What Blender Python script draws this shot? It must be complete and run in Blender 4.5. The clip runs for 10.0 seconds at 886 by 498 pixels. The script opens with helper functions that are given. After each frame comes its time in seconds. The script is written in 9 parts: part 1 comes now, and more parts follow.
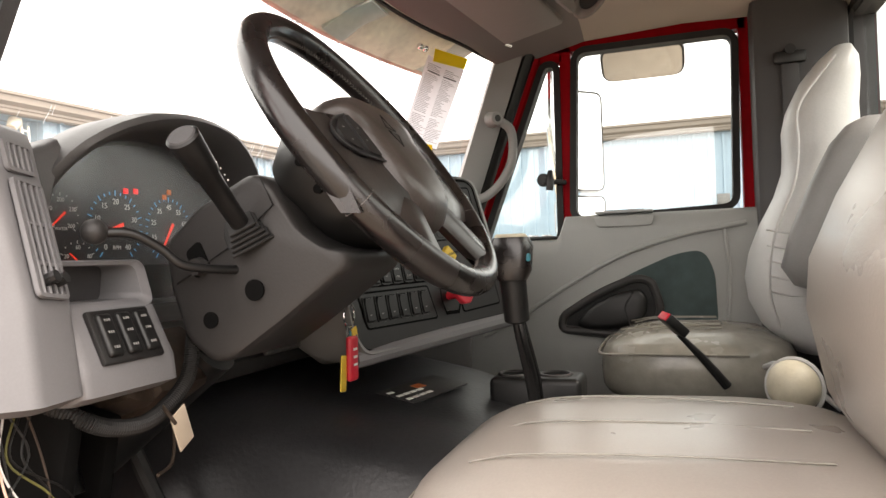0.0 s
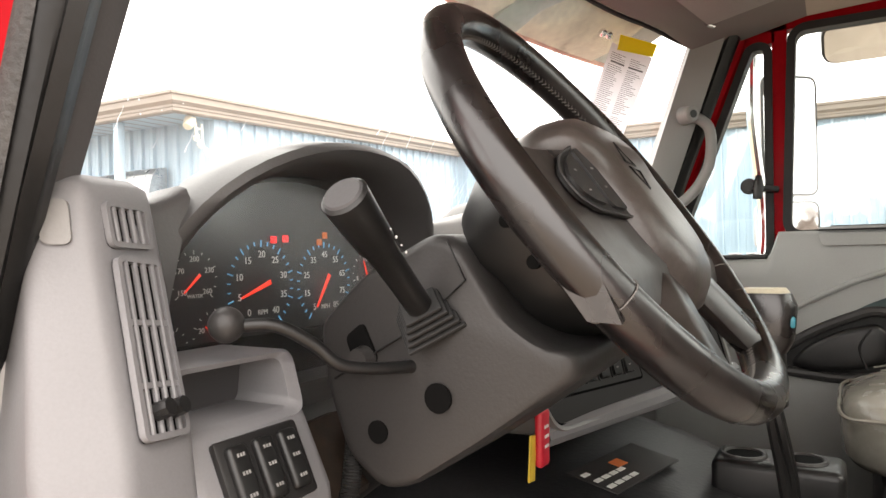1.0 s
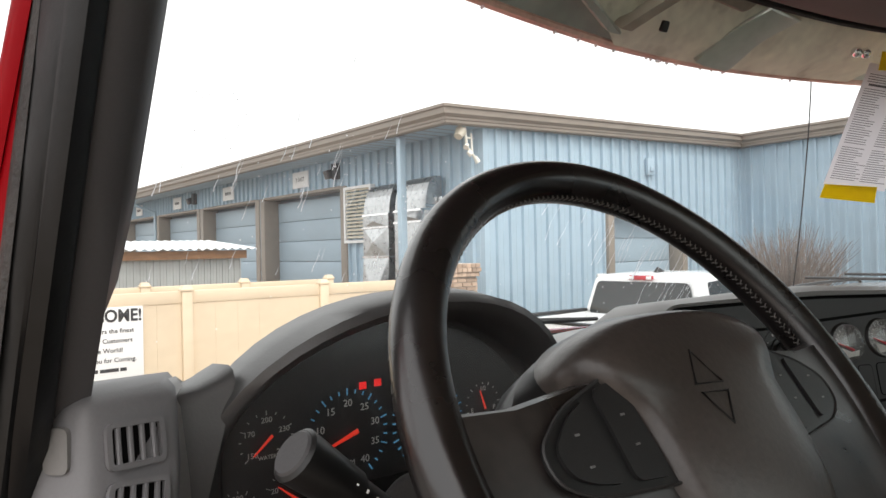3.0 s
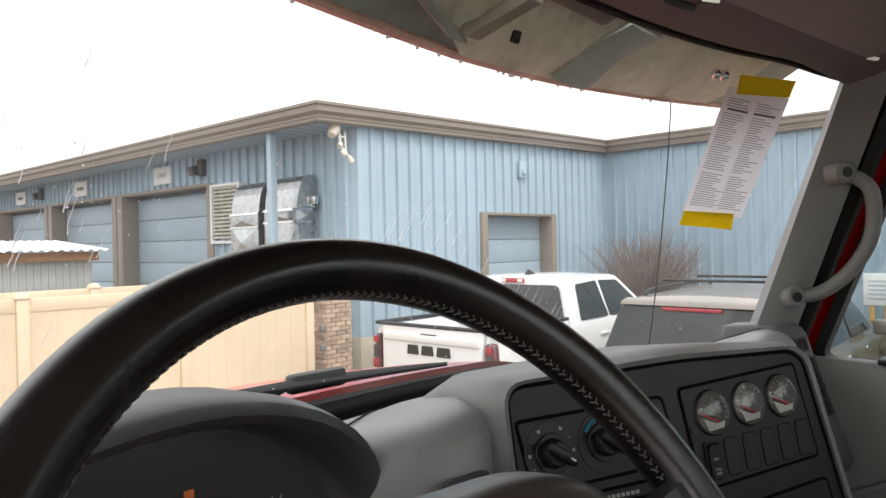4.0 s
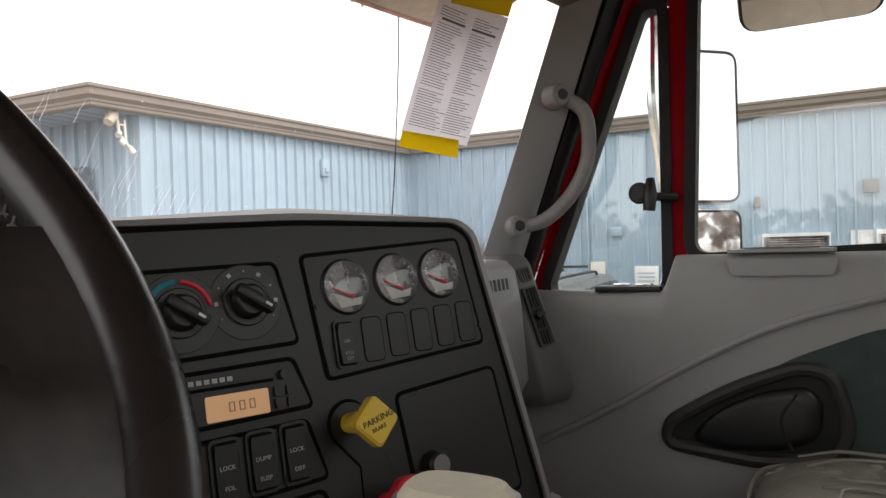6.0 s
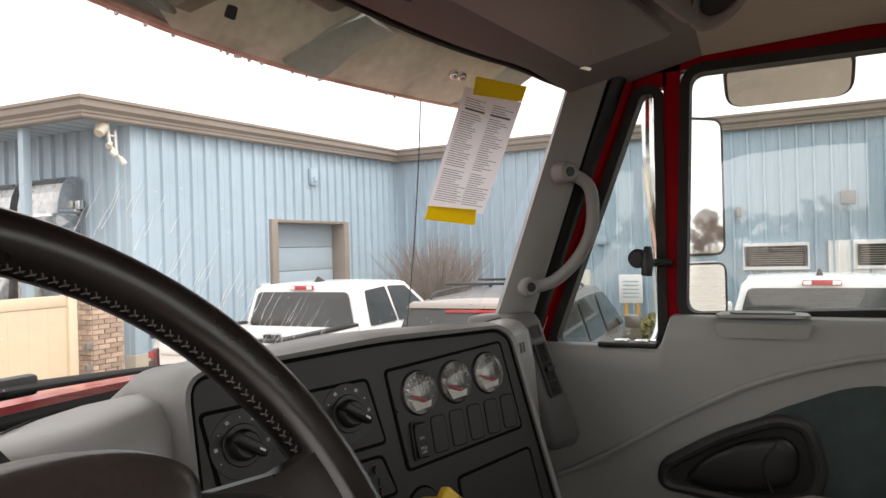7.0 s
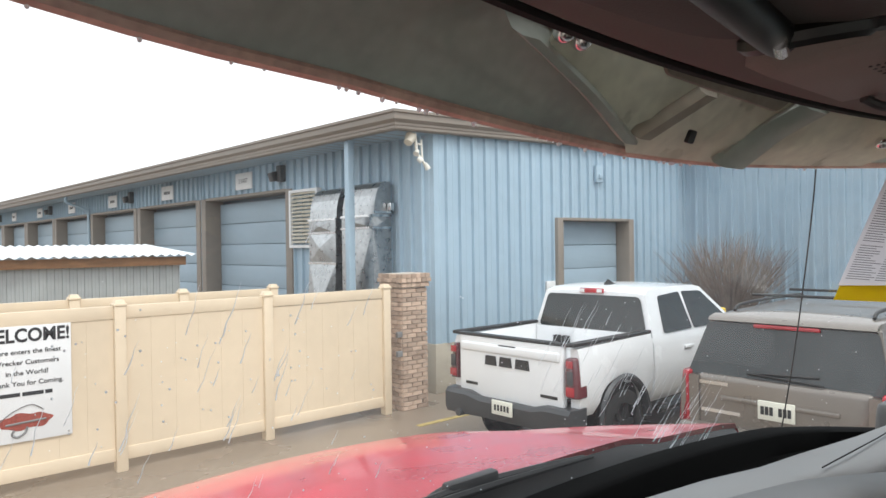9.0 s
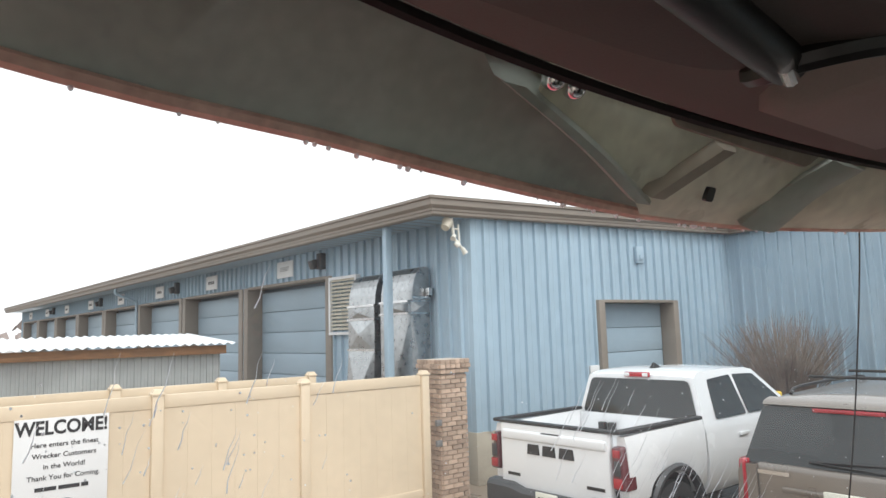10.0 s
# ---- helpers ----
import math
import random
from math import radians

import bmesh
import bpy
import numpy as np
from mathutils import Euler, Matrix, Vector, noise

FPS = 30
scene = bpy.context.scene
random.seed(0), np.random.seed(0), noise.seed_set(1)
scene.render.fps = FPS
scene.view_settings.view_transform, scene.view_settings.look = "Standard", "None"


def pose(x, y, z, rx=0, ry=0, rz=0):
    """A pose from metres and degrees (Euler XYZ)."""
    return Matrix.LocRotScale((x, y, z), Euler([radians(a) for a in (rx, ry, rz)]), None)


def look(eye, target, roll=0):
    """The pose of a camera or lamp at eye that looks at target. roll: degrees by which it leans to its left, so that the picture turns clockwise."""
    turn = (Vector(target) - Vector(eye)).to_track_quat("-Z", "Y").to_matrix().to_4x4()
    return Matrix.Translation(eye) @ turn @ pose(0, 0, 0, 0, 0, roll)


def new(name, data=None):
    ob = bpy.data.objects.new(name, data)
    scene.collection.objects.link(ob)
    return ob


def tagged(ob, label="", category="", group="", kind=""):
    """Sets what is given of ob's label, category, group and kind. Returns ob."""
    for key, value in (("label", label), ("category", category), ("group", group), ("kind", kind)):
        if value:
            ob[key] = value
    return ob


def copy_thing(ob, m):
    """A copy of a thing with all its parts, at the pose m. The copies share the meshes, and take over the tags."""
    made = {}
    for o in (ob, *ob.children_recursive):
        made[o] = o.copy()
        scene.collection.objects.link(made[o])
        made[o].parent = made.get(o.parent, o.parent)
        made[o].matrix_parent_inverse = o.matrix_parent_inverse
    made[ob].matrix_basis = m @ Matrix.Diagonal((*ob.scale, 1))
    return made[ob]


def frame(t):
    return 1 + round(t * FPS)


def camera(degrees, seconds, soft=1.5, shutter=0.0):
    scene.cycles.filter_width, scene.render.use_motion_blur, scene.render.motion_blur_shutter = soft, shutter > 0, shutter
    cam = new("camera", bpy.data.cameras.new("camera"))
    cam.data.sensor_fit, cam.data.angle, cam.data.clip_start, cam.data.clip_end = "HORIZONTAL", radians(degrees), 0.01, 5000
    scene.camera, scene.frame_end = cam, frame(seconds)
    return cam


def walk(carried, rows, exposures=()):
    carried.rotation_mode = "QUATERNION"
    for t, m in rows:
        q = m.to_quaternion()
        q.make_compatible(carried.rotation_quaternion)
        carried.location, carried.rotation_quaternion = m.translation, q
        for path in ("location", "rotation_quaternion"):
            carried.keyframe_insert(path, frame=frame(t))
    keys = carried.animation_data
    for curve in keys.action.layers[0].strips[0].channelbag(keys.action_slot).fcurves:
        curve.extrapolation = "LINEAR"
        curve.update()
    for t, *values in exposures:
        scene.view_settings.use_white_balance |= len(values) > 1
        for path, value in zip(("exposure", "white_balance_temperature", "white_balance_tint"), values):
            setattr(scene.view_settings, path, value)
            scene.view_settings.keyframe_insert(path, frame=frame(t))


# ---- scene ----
cam = camera(65.7, 10.0)
PATH = [
    (0, (-1.31, 0.596, 2.125), (0.583, 1.239, 2.152), -2.0),
    (0.5, (-1.236, 0.681, 2.121), (0.6, 1.474, 2.15), -2.0),
    (0.7, (-1.172, 0.727, 2.129), (0.63, 1.594, 2.148), -1.8),
    (1, (-1.112, 0.763, 2.216), (0.607, 1.785, 2.218), -1.3),
    (1.2, (-1.089, 0.764, 2.267), (0.512, 1.963, 2.264), -1.4),
    (1.5, (-1.06, 0.756, 2.327), (0.361, 2.165, 2.325), -1.5),
    (2, (-1.023, 0.722, 2.333), (0.205, 2.3, 2.338), -1.3),
    (2.5, (-0.96, 0.681, 2.357), (0.207, 2.305, 2.359), -1.4),
    (2.7, (-0.945, 0.656, 2.363), (0.216, 2.285, 2.366), -1.4),
    (3.8, (-0.797, 0.765, 2.42), (0.613, 2.183, 2.41), -0.7),
    (4, (-0.743, 0.766, 2.435), (0.712, 2.139, 2.423), -1.1),
    (4.5, (-0.644, 0.731, 2.42), (0.865, 2.044, 2.413), -1.2),
    (5, (-0.533, 0.73, 2.375), (1.034, 1.973, 2.368), -2.3),
    (5.5, (-0.486, 0.711, 2.292), (1.233, 1.733, 2.281), -2.3),
    (5.7, (-0.484, 0.708, 2.265), (1.261, 1.685, 2.256), -2.0),
    (6.8, (-0.597, 0.7, 2.366), (1.196, 1.587, 2.362), -1.6),
    (7, (-0.662, 0.7, 2.403), (1.128, 1.592, 2.403), -1.6),
    (7.5, (-0.816, 0.719, 2.484), (0.951, 1.656, 2.487), -1.0),
    (8, (-0.853, 0.774, 2.535), (0.663, 2.078, 2.527), -0.0),
    (8.5, (-0.824, 0.853, 2.563), (0.57, 2.287, 2.551), -1.1),
    (9, (-0.81, 0.88, 2.586), (0.502, 2.389, 2.572), -0.8),
    (9.5, (-0.747, 0.895, 2.585), (0.485, 2.466, 2.688), -1.3),
    (10, (-0.723, 0.9, 2.569), (0.492, 2.471, 2.806), -1.7),
]
EXPOSURE = [(0.0, 2.05, 7350, 15), (0.5, 2.2, 7350, 15), (1.0, 2.35, 7250, 14), (1.6, 1.6, 6950, 14), (2.2, 1.27, 6800, 13), (2.7, 1.05, 6750, 11), (3.8, 0.95, 6750, 12), (5.0, 1.0, 6800, 14), (5.6, 1.05, 6850, 16), (7.0, 1.08, 7100, 16), (7.5, 1.08, 7150, 16), (8.0, 1.0, 6200, 11), (8.5, 0.85, 6250, 10), (9.0, 0.75, 6350, 10), (10.0, 0.68, 6400, 10)]
walk(cam, [(t, look(eye, target, roll)) for t, eye, target, roll in PATH], EXPOSURE)


# ---------------------------------------------------------------- light
world = bpy.data.worlds.new("overcast_sky")
scene.world = world
world.use_nodes = True
wn, wl = world.node_tree.nodes, world.node_tree.links
wn.clear()
sky = wn.new("ShaderNodeTexSky")
sky.sky_type, sky.sun_disc = "NISHITA", False
sky.sun_elevation, sky.sun_rotation = radians(48), radians(188)
sky.air_density, sky.dust_density, sky.ozone_density = 1.0, 6.0, 1.0
cloud = wn.new("ShaderNodeMixRGB")
cloud.inputs[0].default_value = 0.9
cloud.inputs[2].default_value = (10.4, 10.5, 10.7, 1)
bg = wn.new("ShaderNodeBackground")
bg.inputs[1].default_value = 0.1
wout = wn.new("ShaderNodeOutputWorld")
wl.new(sky.outputs[0], cloud.inputs[1])
wl.new(cloud.outputs[0], bg.inputs[0])
wl.new(bg.outputs[0], wout.inputs[0])

sun_data = bpy.data.lights.new("sun", "SUN")
sun_data.energy, sun_data.angle, sun_data.color = 1.0, radians(25), (1.0, 0.97, 0.93)
sun = new("sun", sun_data)
sun.matrix_world = look((-8, -60, 85), (0, 0, 0))


# ---------------------------------------------------------------- materials
def mat(name, col, rough=0.6, metal=0.0, var=0.12, grain=60.0, blot=3.0, bump=0.15, depth=0.002, coat=0.0, rvar=0.12, dark=None, spec=0.5, rand=0.0, stretch=None):
    """A surface of one paint, plastic, cloth or metal: colour that varies at two scales, uneven gloss and fine relief."""
    m = bpy.data.materials.new(name)
    m.use_nodes = True
    n, l = m.node_tree.nodes, m.node_tree.links
    p = n["Principled BSDF"]
    p.inputs["Metallic"].default_value = metal
    p.inputs["Coat Weight"].default_value = coat
    p.inputs["Coat Roughness"].default_value = 0.08
    p.inputs["Specular IOR Level"].default_value = spec
    tc = n.new("ShaderNodeTexCoord")
    src = tc.outputs["Object"]
    if stretch:
        mp = n.new("ShaderNodeMapping")
        mp.inputs["Scale"].default_value = stretch
        l.new(src, mp.inputs["Vector"])
        src = mp.outputs[0]
    big, small = n.new("ShaderNodeTexNoise"), n.new("ShaderNodeTexNoise")
    for t, s, d in ((big, blot, 4), (small, grain, 3)):
        t.inputs["Scale"].default_value, t.inputs["Detail"].default_value = s, d
        l.new(src, t.inputs["Vector"])
    add = n.new("ShaderNodeMath")
    add.operation = "ADD"
    half = n.new("ShaderNodeMath")
    half.operation = "MULTIPLY"
    half.inputs[1].default_value = 0.4
    l.new(small.outputs["Fac"], half.inputs[0])
    l.new(big.outputs["Fac"], add.inputs[0])
    l.new(half.outputs[0], add.inputs[1])
    ramp = n.new("ShaderNodeValToRGB")
    lo = dark if dark else tuple(c * (1 - var) for c in col)
    hi = tuple(min(1, c * (1 + var)) for c in col)
    ramp.color_ramp.elements[0].position, ramp.color_ramp.elements[1].position = 0.45, 0.95
    ramp.color_ramp.elements[0].color, ramp.color_ramp.elements[1].color = (*lo, 1), (*hi, 1)
    l.new(add.outputs[0], ramp.inputs[0])
    out = ramp.outputs[0]
    if rand:
        info, hsv = n.new("ShaderNodeObjectInfo"), n.new("ShaderNodeHueSaturation")
        rng = n.new("ShaderNodeMapRange")
        rng.inputs["To Min"].default_value, rng.inputs["To Max"].default_value = 1 - rand, 1 + rand
        l.new(info.outputs["Random"], rng.inputs["Value"])
        l.new(rng.outputs[0], hsv.inputs["Value"])
        l.new(out, hsv.inputs["Color"])
        out = hsv.outputs[0]
    l.new(out, p.inputs["Base Color"])
    rr = n.new("ShaderNodeMapRange")
    rr.inputs["To Min"].default_value, rr.inputs["To Max"].default_value = max(0.02, rough - rvar), min(1, rough + rvar)
    l.new(big.outputs["Fac"], rr.inputs["Value"])
    l.new(rr.outputs[0], p.inputs["Roughness"])
    if bump:
        b = n.new("ShaderNodeBump")
        b.inputs["Strength"].default_value, b.inputs["Distance"].default_value = bump, depth
        l.new(small.outputs["Fac"], b.inputs["Height"])
        l.new(b.outputs[0], p.inputs["Normal"])
    return m


def glass(name, tint=(0.93, 0.96, 0.95), gloss=0.07, haze=0.0, film=0.0, rough=0.02):
    """A thin clear pane: what is behind shows through, with a faint mirror on top."""
    m = bpy.data.materials.new(name)
    m.use_nodes = True
    n, l = m.node_tree.nodes, m.node_tree.links
    n.clear()
    tr, gl, mix, o = n.new("ShaderNodeBsdfTransparent"), n.new("ShaderNodeBsdfGlossy"), n.new("ShaderNodeMixShader"), n.new("ShaderNodeOutputMaterial")
    tr.inputs[0].default_value = (*tint, 1)
    gl.inputs["Roughness"].default_value = rough
    fr, powr, mul = n.new("ShaderNodeLayerWeight"), n.new("ShaderNodeMath"), n.new("ShaderNodeMath")
    powr.operation, powr.inputs[1].default_value = "POWER", 5.0
    mul.operation = "MULTIPLY_ADD"
    mul.inputs[1].default_value, mul.inputs[2].default_value = 0.75, gloss
    mul.use_clamp = True
    fr.inputs["Blend"].default_value = 0.5
    l.new(fr.outputs["Facing"], powr.inputs[0])
    l.new(powr.outputs[0], mul.inputs[0])
    l.new(mul.outputs[0], mix.inputs[0])
    l.new(tr.outputs[0], mix.inputs[1])
    l.new(gl.outputs[0], mix.inputs[2])
    # pale diffuse haze, in place of reflections on the dial lenses
    if haze:
        df, cov, add, tex = n.new("ShaderNodeBsdfDiffuse"), n.new("ShaderNodeMath"), n.new("ShaderNodeMixShader"), n.new("ShaderNodeTexNoise")
        df.inputs[0].default_value = (0.6, 0.58, 0.55, 1)
        tex.inputs["Scale"].default_value, tex.inputs["Detail"].default_value = 14.0, 6.0
        cov.operation, cov.inputs[1].default_value = "MULTIPLY", 2 * haze
        l.new(tex.outputs[0], cov.inputs[0])
        l.new(cov.outputs[0], add.inputs[0])
        l.new(mix.outputs[0], add.inputs[1])
        l.new(df.outputs[0], add.inputs[2])
        l.new(add.outputs[0], o.inputs[0])
    elif film:
        # a thin uneven film that scatters daylight inwards
        sc_, cov, add, tex = n.new("ShaderNodeBsdfTranslucent"), n.new("ShaderNodeMath"), n.new("ShaderNodeMixShader"), n.new("ShaderNodeTexNoise")
        sc_.inputs[0].default_value = (0.95, 0.96, 0.98, 1)
        tex.inputs["Scale"].default_value, tex.inputs["Detail"].default_value = 3.5, 5.0
        cov.operation, cov.inputs[1].default_value = "MULTIPLY", 2 * film
        l.new(tex.outputs[0], cov.inputs[0])
        l.new(cov.outputs[0], add.inputs[0])
        l.new(mix.outputs[0], add.inputs[1])
        l.new(sc_.outputs[0], add.inputs[2])
        l.new(add.outputs[0], o.inputs[0])
    else:
        l.new(mix.outputs[0], o.inputs[0])
    return m


def glow(name, col, strength):
    m = bpy.data.materials.new(name)
    m.use_nodes = True
    p = m.node_tree.nodes["Principled BSDF"]
    p.inputs["Base Color"].default_value = (*col, 1)
    p.inputs["Emission Color"].default_value = (*col, 1)
    p.inputs["Emission Strength"].default_value = strength
    return m


M_GREY = mat("grey_dash_plastic", (0.18, 0.178, 0.185), 0.5, grain=420, blot=5, bump=0.25, depth=0.0006, var=0.08)
M_DASHTOP = mat("dark_grey_dash_pad", (0.175, 0.172, 0.168), 0.42, grain=420, blot=5, bump=0.25, depth=0.0006, var=0.1, spec=0.85)
M_BINN = mat("charcoal_instrument_hood", (0.072, 0.0705, 0.07), 0.42, grain=420, blot=5, bump=0.3, depth=0.0007, var=0.1, spec=0.8)
M_BEZEL = mat("charcoal_bezel_plastic", (0.0135, 0.013, 0.013), 0.46, grain=500, bump=0.2, depth=0.0005, var=0.12)
M_BLACK = mat("black_plastic", (0.010, 0.010, 0.010), 0.42, grain=300, bump=0.15, depth=0.0005, var=0.2)
M_RUBBER = mat("black_rubber", (0.012, 0.012, 0.012), 0.7, grain=90, bump=0.3, depth=0.001, var=0.3)
# black rubber, and the shade painted in for holes and gaps
M_VOID = mat("black_rubber_and_recess_shade", (0.004, 0.004, 0.004), 0.9, grain=90, bump=0.2, depth=0.001, var=0.3, spec=0.1)
M_SEALDK = mat("black_door_seal", (0.006, 0.006, 0.006), 0.42, grain=120, blot=18, bump=0.3, depth=0.001, var=0.4, spec=0.35)
M_SEALWORN = mat("weathered_grey_seal_lip", (0.03, 0.028, 0.026), 0.6, grain=180, blot=30, bump=0.8, depth=0.002, var=0.5, dark=(0.008, 0.008, 0.0075))
M_SHROUD = mat("column_shroud_plastic", (0.034, 0.0325, 0.032), 0.45, grain=350, bump=0.3, depth=0.0006, var=0.15, spec=0.4)
M_LEATHER = mat("worn_black_leather", (0.011, 0.0085, 0.008), 0.27, grain=150, blot=14, bump=0.2, depth=0.0005, var=0.4, rvar=0.16, dark=(0.004, 0.0035, 0.0035), spec=0.75)
# the rim's worn leather, base raised to carry the spokes' highlights
M_SPOKE = mat("worn_spoke_leather_sheen", (0.026, 0.021, 0.019), 0.34, grain=140, blot=22, bump=0.2, depth=0.0006, var=0.4, rvar=0.25, dark=(0.006, 0.005, 0.005), spec=0.8)
M_HUB = mat("black_vinyl_hub", (0.056, 0.046, 0.041), 0.33, grain=220, blot=9, bump=0.3, depth=0.0007, var=0.35, spec=0.5)
M_SEAT = mat("beige_grey_vinyl", (0.37, 0.335, 0.30), 0.3, grain=300, blot=5, bump=0.3, depth=0.0008, var=0.09)
M_SEAT2 = mat("worn_grey_vinyl", (0.27, 0.255, 0.22), 0.24, grain=40, blot=9, bump=0.6, depth=0.002, var=0.2)
M_SEAT3 = mat("light_grey_vinyl", (0.5, 0.5, 0.49), 0.4, grain=240, blot=7, bump=0.3, depth=0.001, var=0.1)
M_ARM = mat("dark_grey_vinyl", (0.2, 0.195, 0.19), 0.45, grain=240, blot=7, bump=0.3, depth=0.001, var=0.1)
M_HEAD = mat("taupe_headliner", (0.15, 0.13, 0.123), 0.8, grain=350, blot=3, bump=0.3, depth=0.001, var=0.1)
# headliner vinyl made paler: bounced light put into the colour
M_HEADLT = mat("lit_taupe_vinyl", (0.205, 0.184, 0.174), 0.7, grain=350, blot=3, bump=0.3, depth=0.001, var=0.1)
# darker copy of the same vinyl for the driver's visor
M_HEADDK = mat("darker_visor_vinyl", (0.06, 0.048, 0.045), 0.7, grain=350, blot=3, bump=0.3, depth=0.001, var=0.15)
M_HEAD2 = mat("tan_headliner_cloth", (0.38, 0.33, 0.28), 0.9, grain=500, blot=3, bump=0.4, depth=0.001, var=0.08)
M_DOOR = mat("grey_green_door_trim", (0.33, 0.335, 0.32), 0.5, grain=420, blot=4, bump=0.25, depth=0.0007, var=0.08)
M_CLOTH = mat("dark_teal_door_cloth", (0.05, 0.075, 0.075), 0.9, grain=700, blot=20, bump=0.5, depth=0.001, var=0.25)
M_RED = mat("red_cab_paint", (0.27, 0.002, 0.006), 0.5, grain=40, blot=5, bump=0.06, var=0.2, coat=0.03, spec=0.06)
M_LIP = mat("salmon_rust_primer", (0.85, 0.5, 0.4), 0.7, grain=120, blot=14, bump=0.5, depth=0.002, var=0.35)
M_REDHOOD = mat("wet_red_hood_paint", (0.66, 0.04, 0.065), 0.3, grain=90, blot=7, bump=0.15, depth=0.002, var=0.16, coat=0.6)
M_RUST = mat("rusty_scraped_red", (0.09, 0.014, 0.012), 0.9, grain=160, blot=40, bump=1.0, depth=0.004, var=0.6)
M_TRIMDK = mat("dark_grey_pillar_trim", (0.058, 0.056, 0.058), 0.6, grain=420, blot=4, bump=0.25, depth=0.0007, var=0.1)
M_ENDDK = mat("end_panel_plastic", (0.125, 0.123, 0.12), 0.5, grain=420, blot=4, bump=0.25, depth=0.0007, var=0.08)
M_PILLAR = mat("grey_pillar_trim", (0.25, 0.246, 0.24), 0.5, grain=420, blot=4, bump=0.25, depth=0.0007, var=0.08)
M_VISOR = mat("dark_green_grey_visor", (0.40, 0.45, 0.40), 0.35, grain=60, blot=4, bump=0.15, var=0.25)
M_ENDGREY = mat("mid_grey_dash_plastic", (0.31, 0.306, 0.3), 0.42, grain=420, blot=5, bump=0.22, depth=0.0006, var=0.08, spec=0.8)
M_VISOR3 = mat("dusty_brown_visor", (0.3, 0.26, 0.2), 0.5, grain=60, blot=9, bump=0.2, var=0.3)
M_VISOR2 = mat("pale_olive_visor_bracket", (0.72, 0.71, 0.56), 0.3, grain=50, blot=7, bump=0.15, var=0.3)
M_FLOOR = mat("black_rubber_floor_mat", (0.022, 0.0225, 0.0245), 0.4, grain=120, blot=5, bump=0.3, depth=0.002, var=0.4)
M_GLASS = glass("wet_windscreen_glass", gloss=0.045, film=0.026)
M_TINT = glass("cab_side_glass", (0.9, 0.94, 0.93), 0.08)
M_DIAL = mat("black_dial_face", (0.02, 0.02, 0.021), 0.45, grain=60, blot=8, bump=0.02, var=0.2)
M_LENS = glass("dial_lens", (0.97, 0.97, 0.97), 0.1, 0.008, rough=0.3)
M_DOME = glass("domed_gauge_lens", (0.9, 0.9, 0.9), 0.09, 0.09)
M_MARK = mat("white_print", (0.75, 0.75, 0.72), 0.6, bump=0, var=0.05)
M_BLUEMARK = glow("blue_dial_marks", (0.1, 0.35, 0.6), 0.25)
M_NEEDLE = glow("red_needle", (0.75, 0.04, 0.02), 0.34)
M_WARN = glow("red_warning_lamp", (0.7, 0.02, 0.02), 0.5)
M_AMBER = glow("amber_warning_lamp", (0.4, 0.1, 0.015), 0.3)
M_LCD = glow("amber_radio_display", (0.62, 0.36, 0.19), 0.17)
M_LCDINK = mat("faded_display_ink", (0.2, 0.12, 0.07), 0.5, bump=0, var=0.1)
M_CHROME = mat("chrome", (0.75, 0.75, 0.75), 0.15, 1.0, grain=80, bump=0.02, var=0.1)
M_GALV = mat("galvanised_duct_steel", (0.45, 0.46, 0.465), 0.3, 1.0, grain=30, blot=9, bump=0.2, depth=0.004, var=0.25)
M_YELLOW = mat("yellow_plastic", (0.75, 0.52, 0.06), 0.45, grain=120, bump=0.1, var=0.1)
M_TAPE = mat("yellow_tape", (0.85, 0.68, 0.02), 0.5, grain=120, bump=0.2, var=0.08)
M_ORANGE = mat("orange_print", (0.55, 0.14, 0.04), 0.6, bump=0, var=0.15)
M_KNOBRED = mat("red_plastic", (0.62, 0.025, 0.045), 0.4, grain=120, bump=0.1, var=0.12)
M_BLUEP = mat("teal_print", (0.02, 0.2, 0.26), 0.4, bump=0.05, var=0.1)
M_PAPER = mat("white_paper", (0.74, 0.72, 0.75), 0.85, grain=400, blot=9, bump=0.1, depth=0.0004, var=0.04)


def see_light(m, col, share):
    """Lets daylight glow through a thin sheet or a film of water."""
    n, l = m.node_tree.nodes, m.node_tree.links
    tl, mx = n.new("ShaderNodeBsdfTranslucent"), n.new("ShaderNodeMixShader")
    tl.inputs[0].default_value = (*col, 1)
    mx.inputs[0].default_value = share
    l.new(n["Principled BSDF"].outputs[0], mx.inputs[1])
    l.new(tl.outputs[0], mx.inputs[2])
    l.new(mx.outputs[0], n["Material Output"].inputs[0])


see_light(M_PAPER, (0.78, 0.76, 0.80), 0.5)
see_light(M_TAPE, (0.95, 0.78, 0.02), 0.5)
M_WATER = mat("water_streak", (0.9, 0.92, 0.93), 0.06, bump=0, var=0.03, spec=1.0)
see_light(M_WATER, (0.95, 0.97, 1.0), 0.7)
M_INK = mat("dark_print", (0.12, 0.11, 0.12), 0.8, bump=0, var=0.1)
M_TAN = mat("tan_card", (0.62, 0.52, 0.4), 0.8, bump=0.1, var=0.08)
M_BRONZE = mat("primer_brown_metal", (0.05, 0.034, 0.024), 0.6, 0.2, grain=60, blot=30, bump=0.4, var=0.4)
M_IVORY = mat("ivory_leather_knob", (0.6, 0.55, 0.42), 0.45, grain=120, blot=12, bump=0.3, var=0.12)


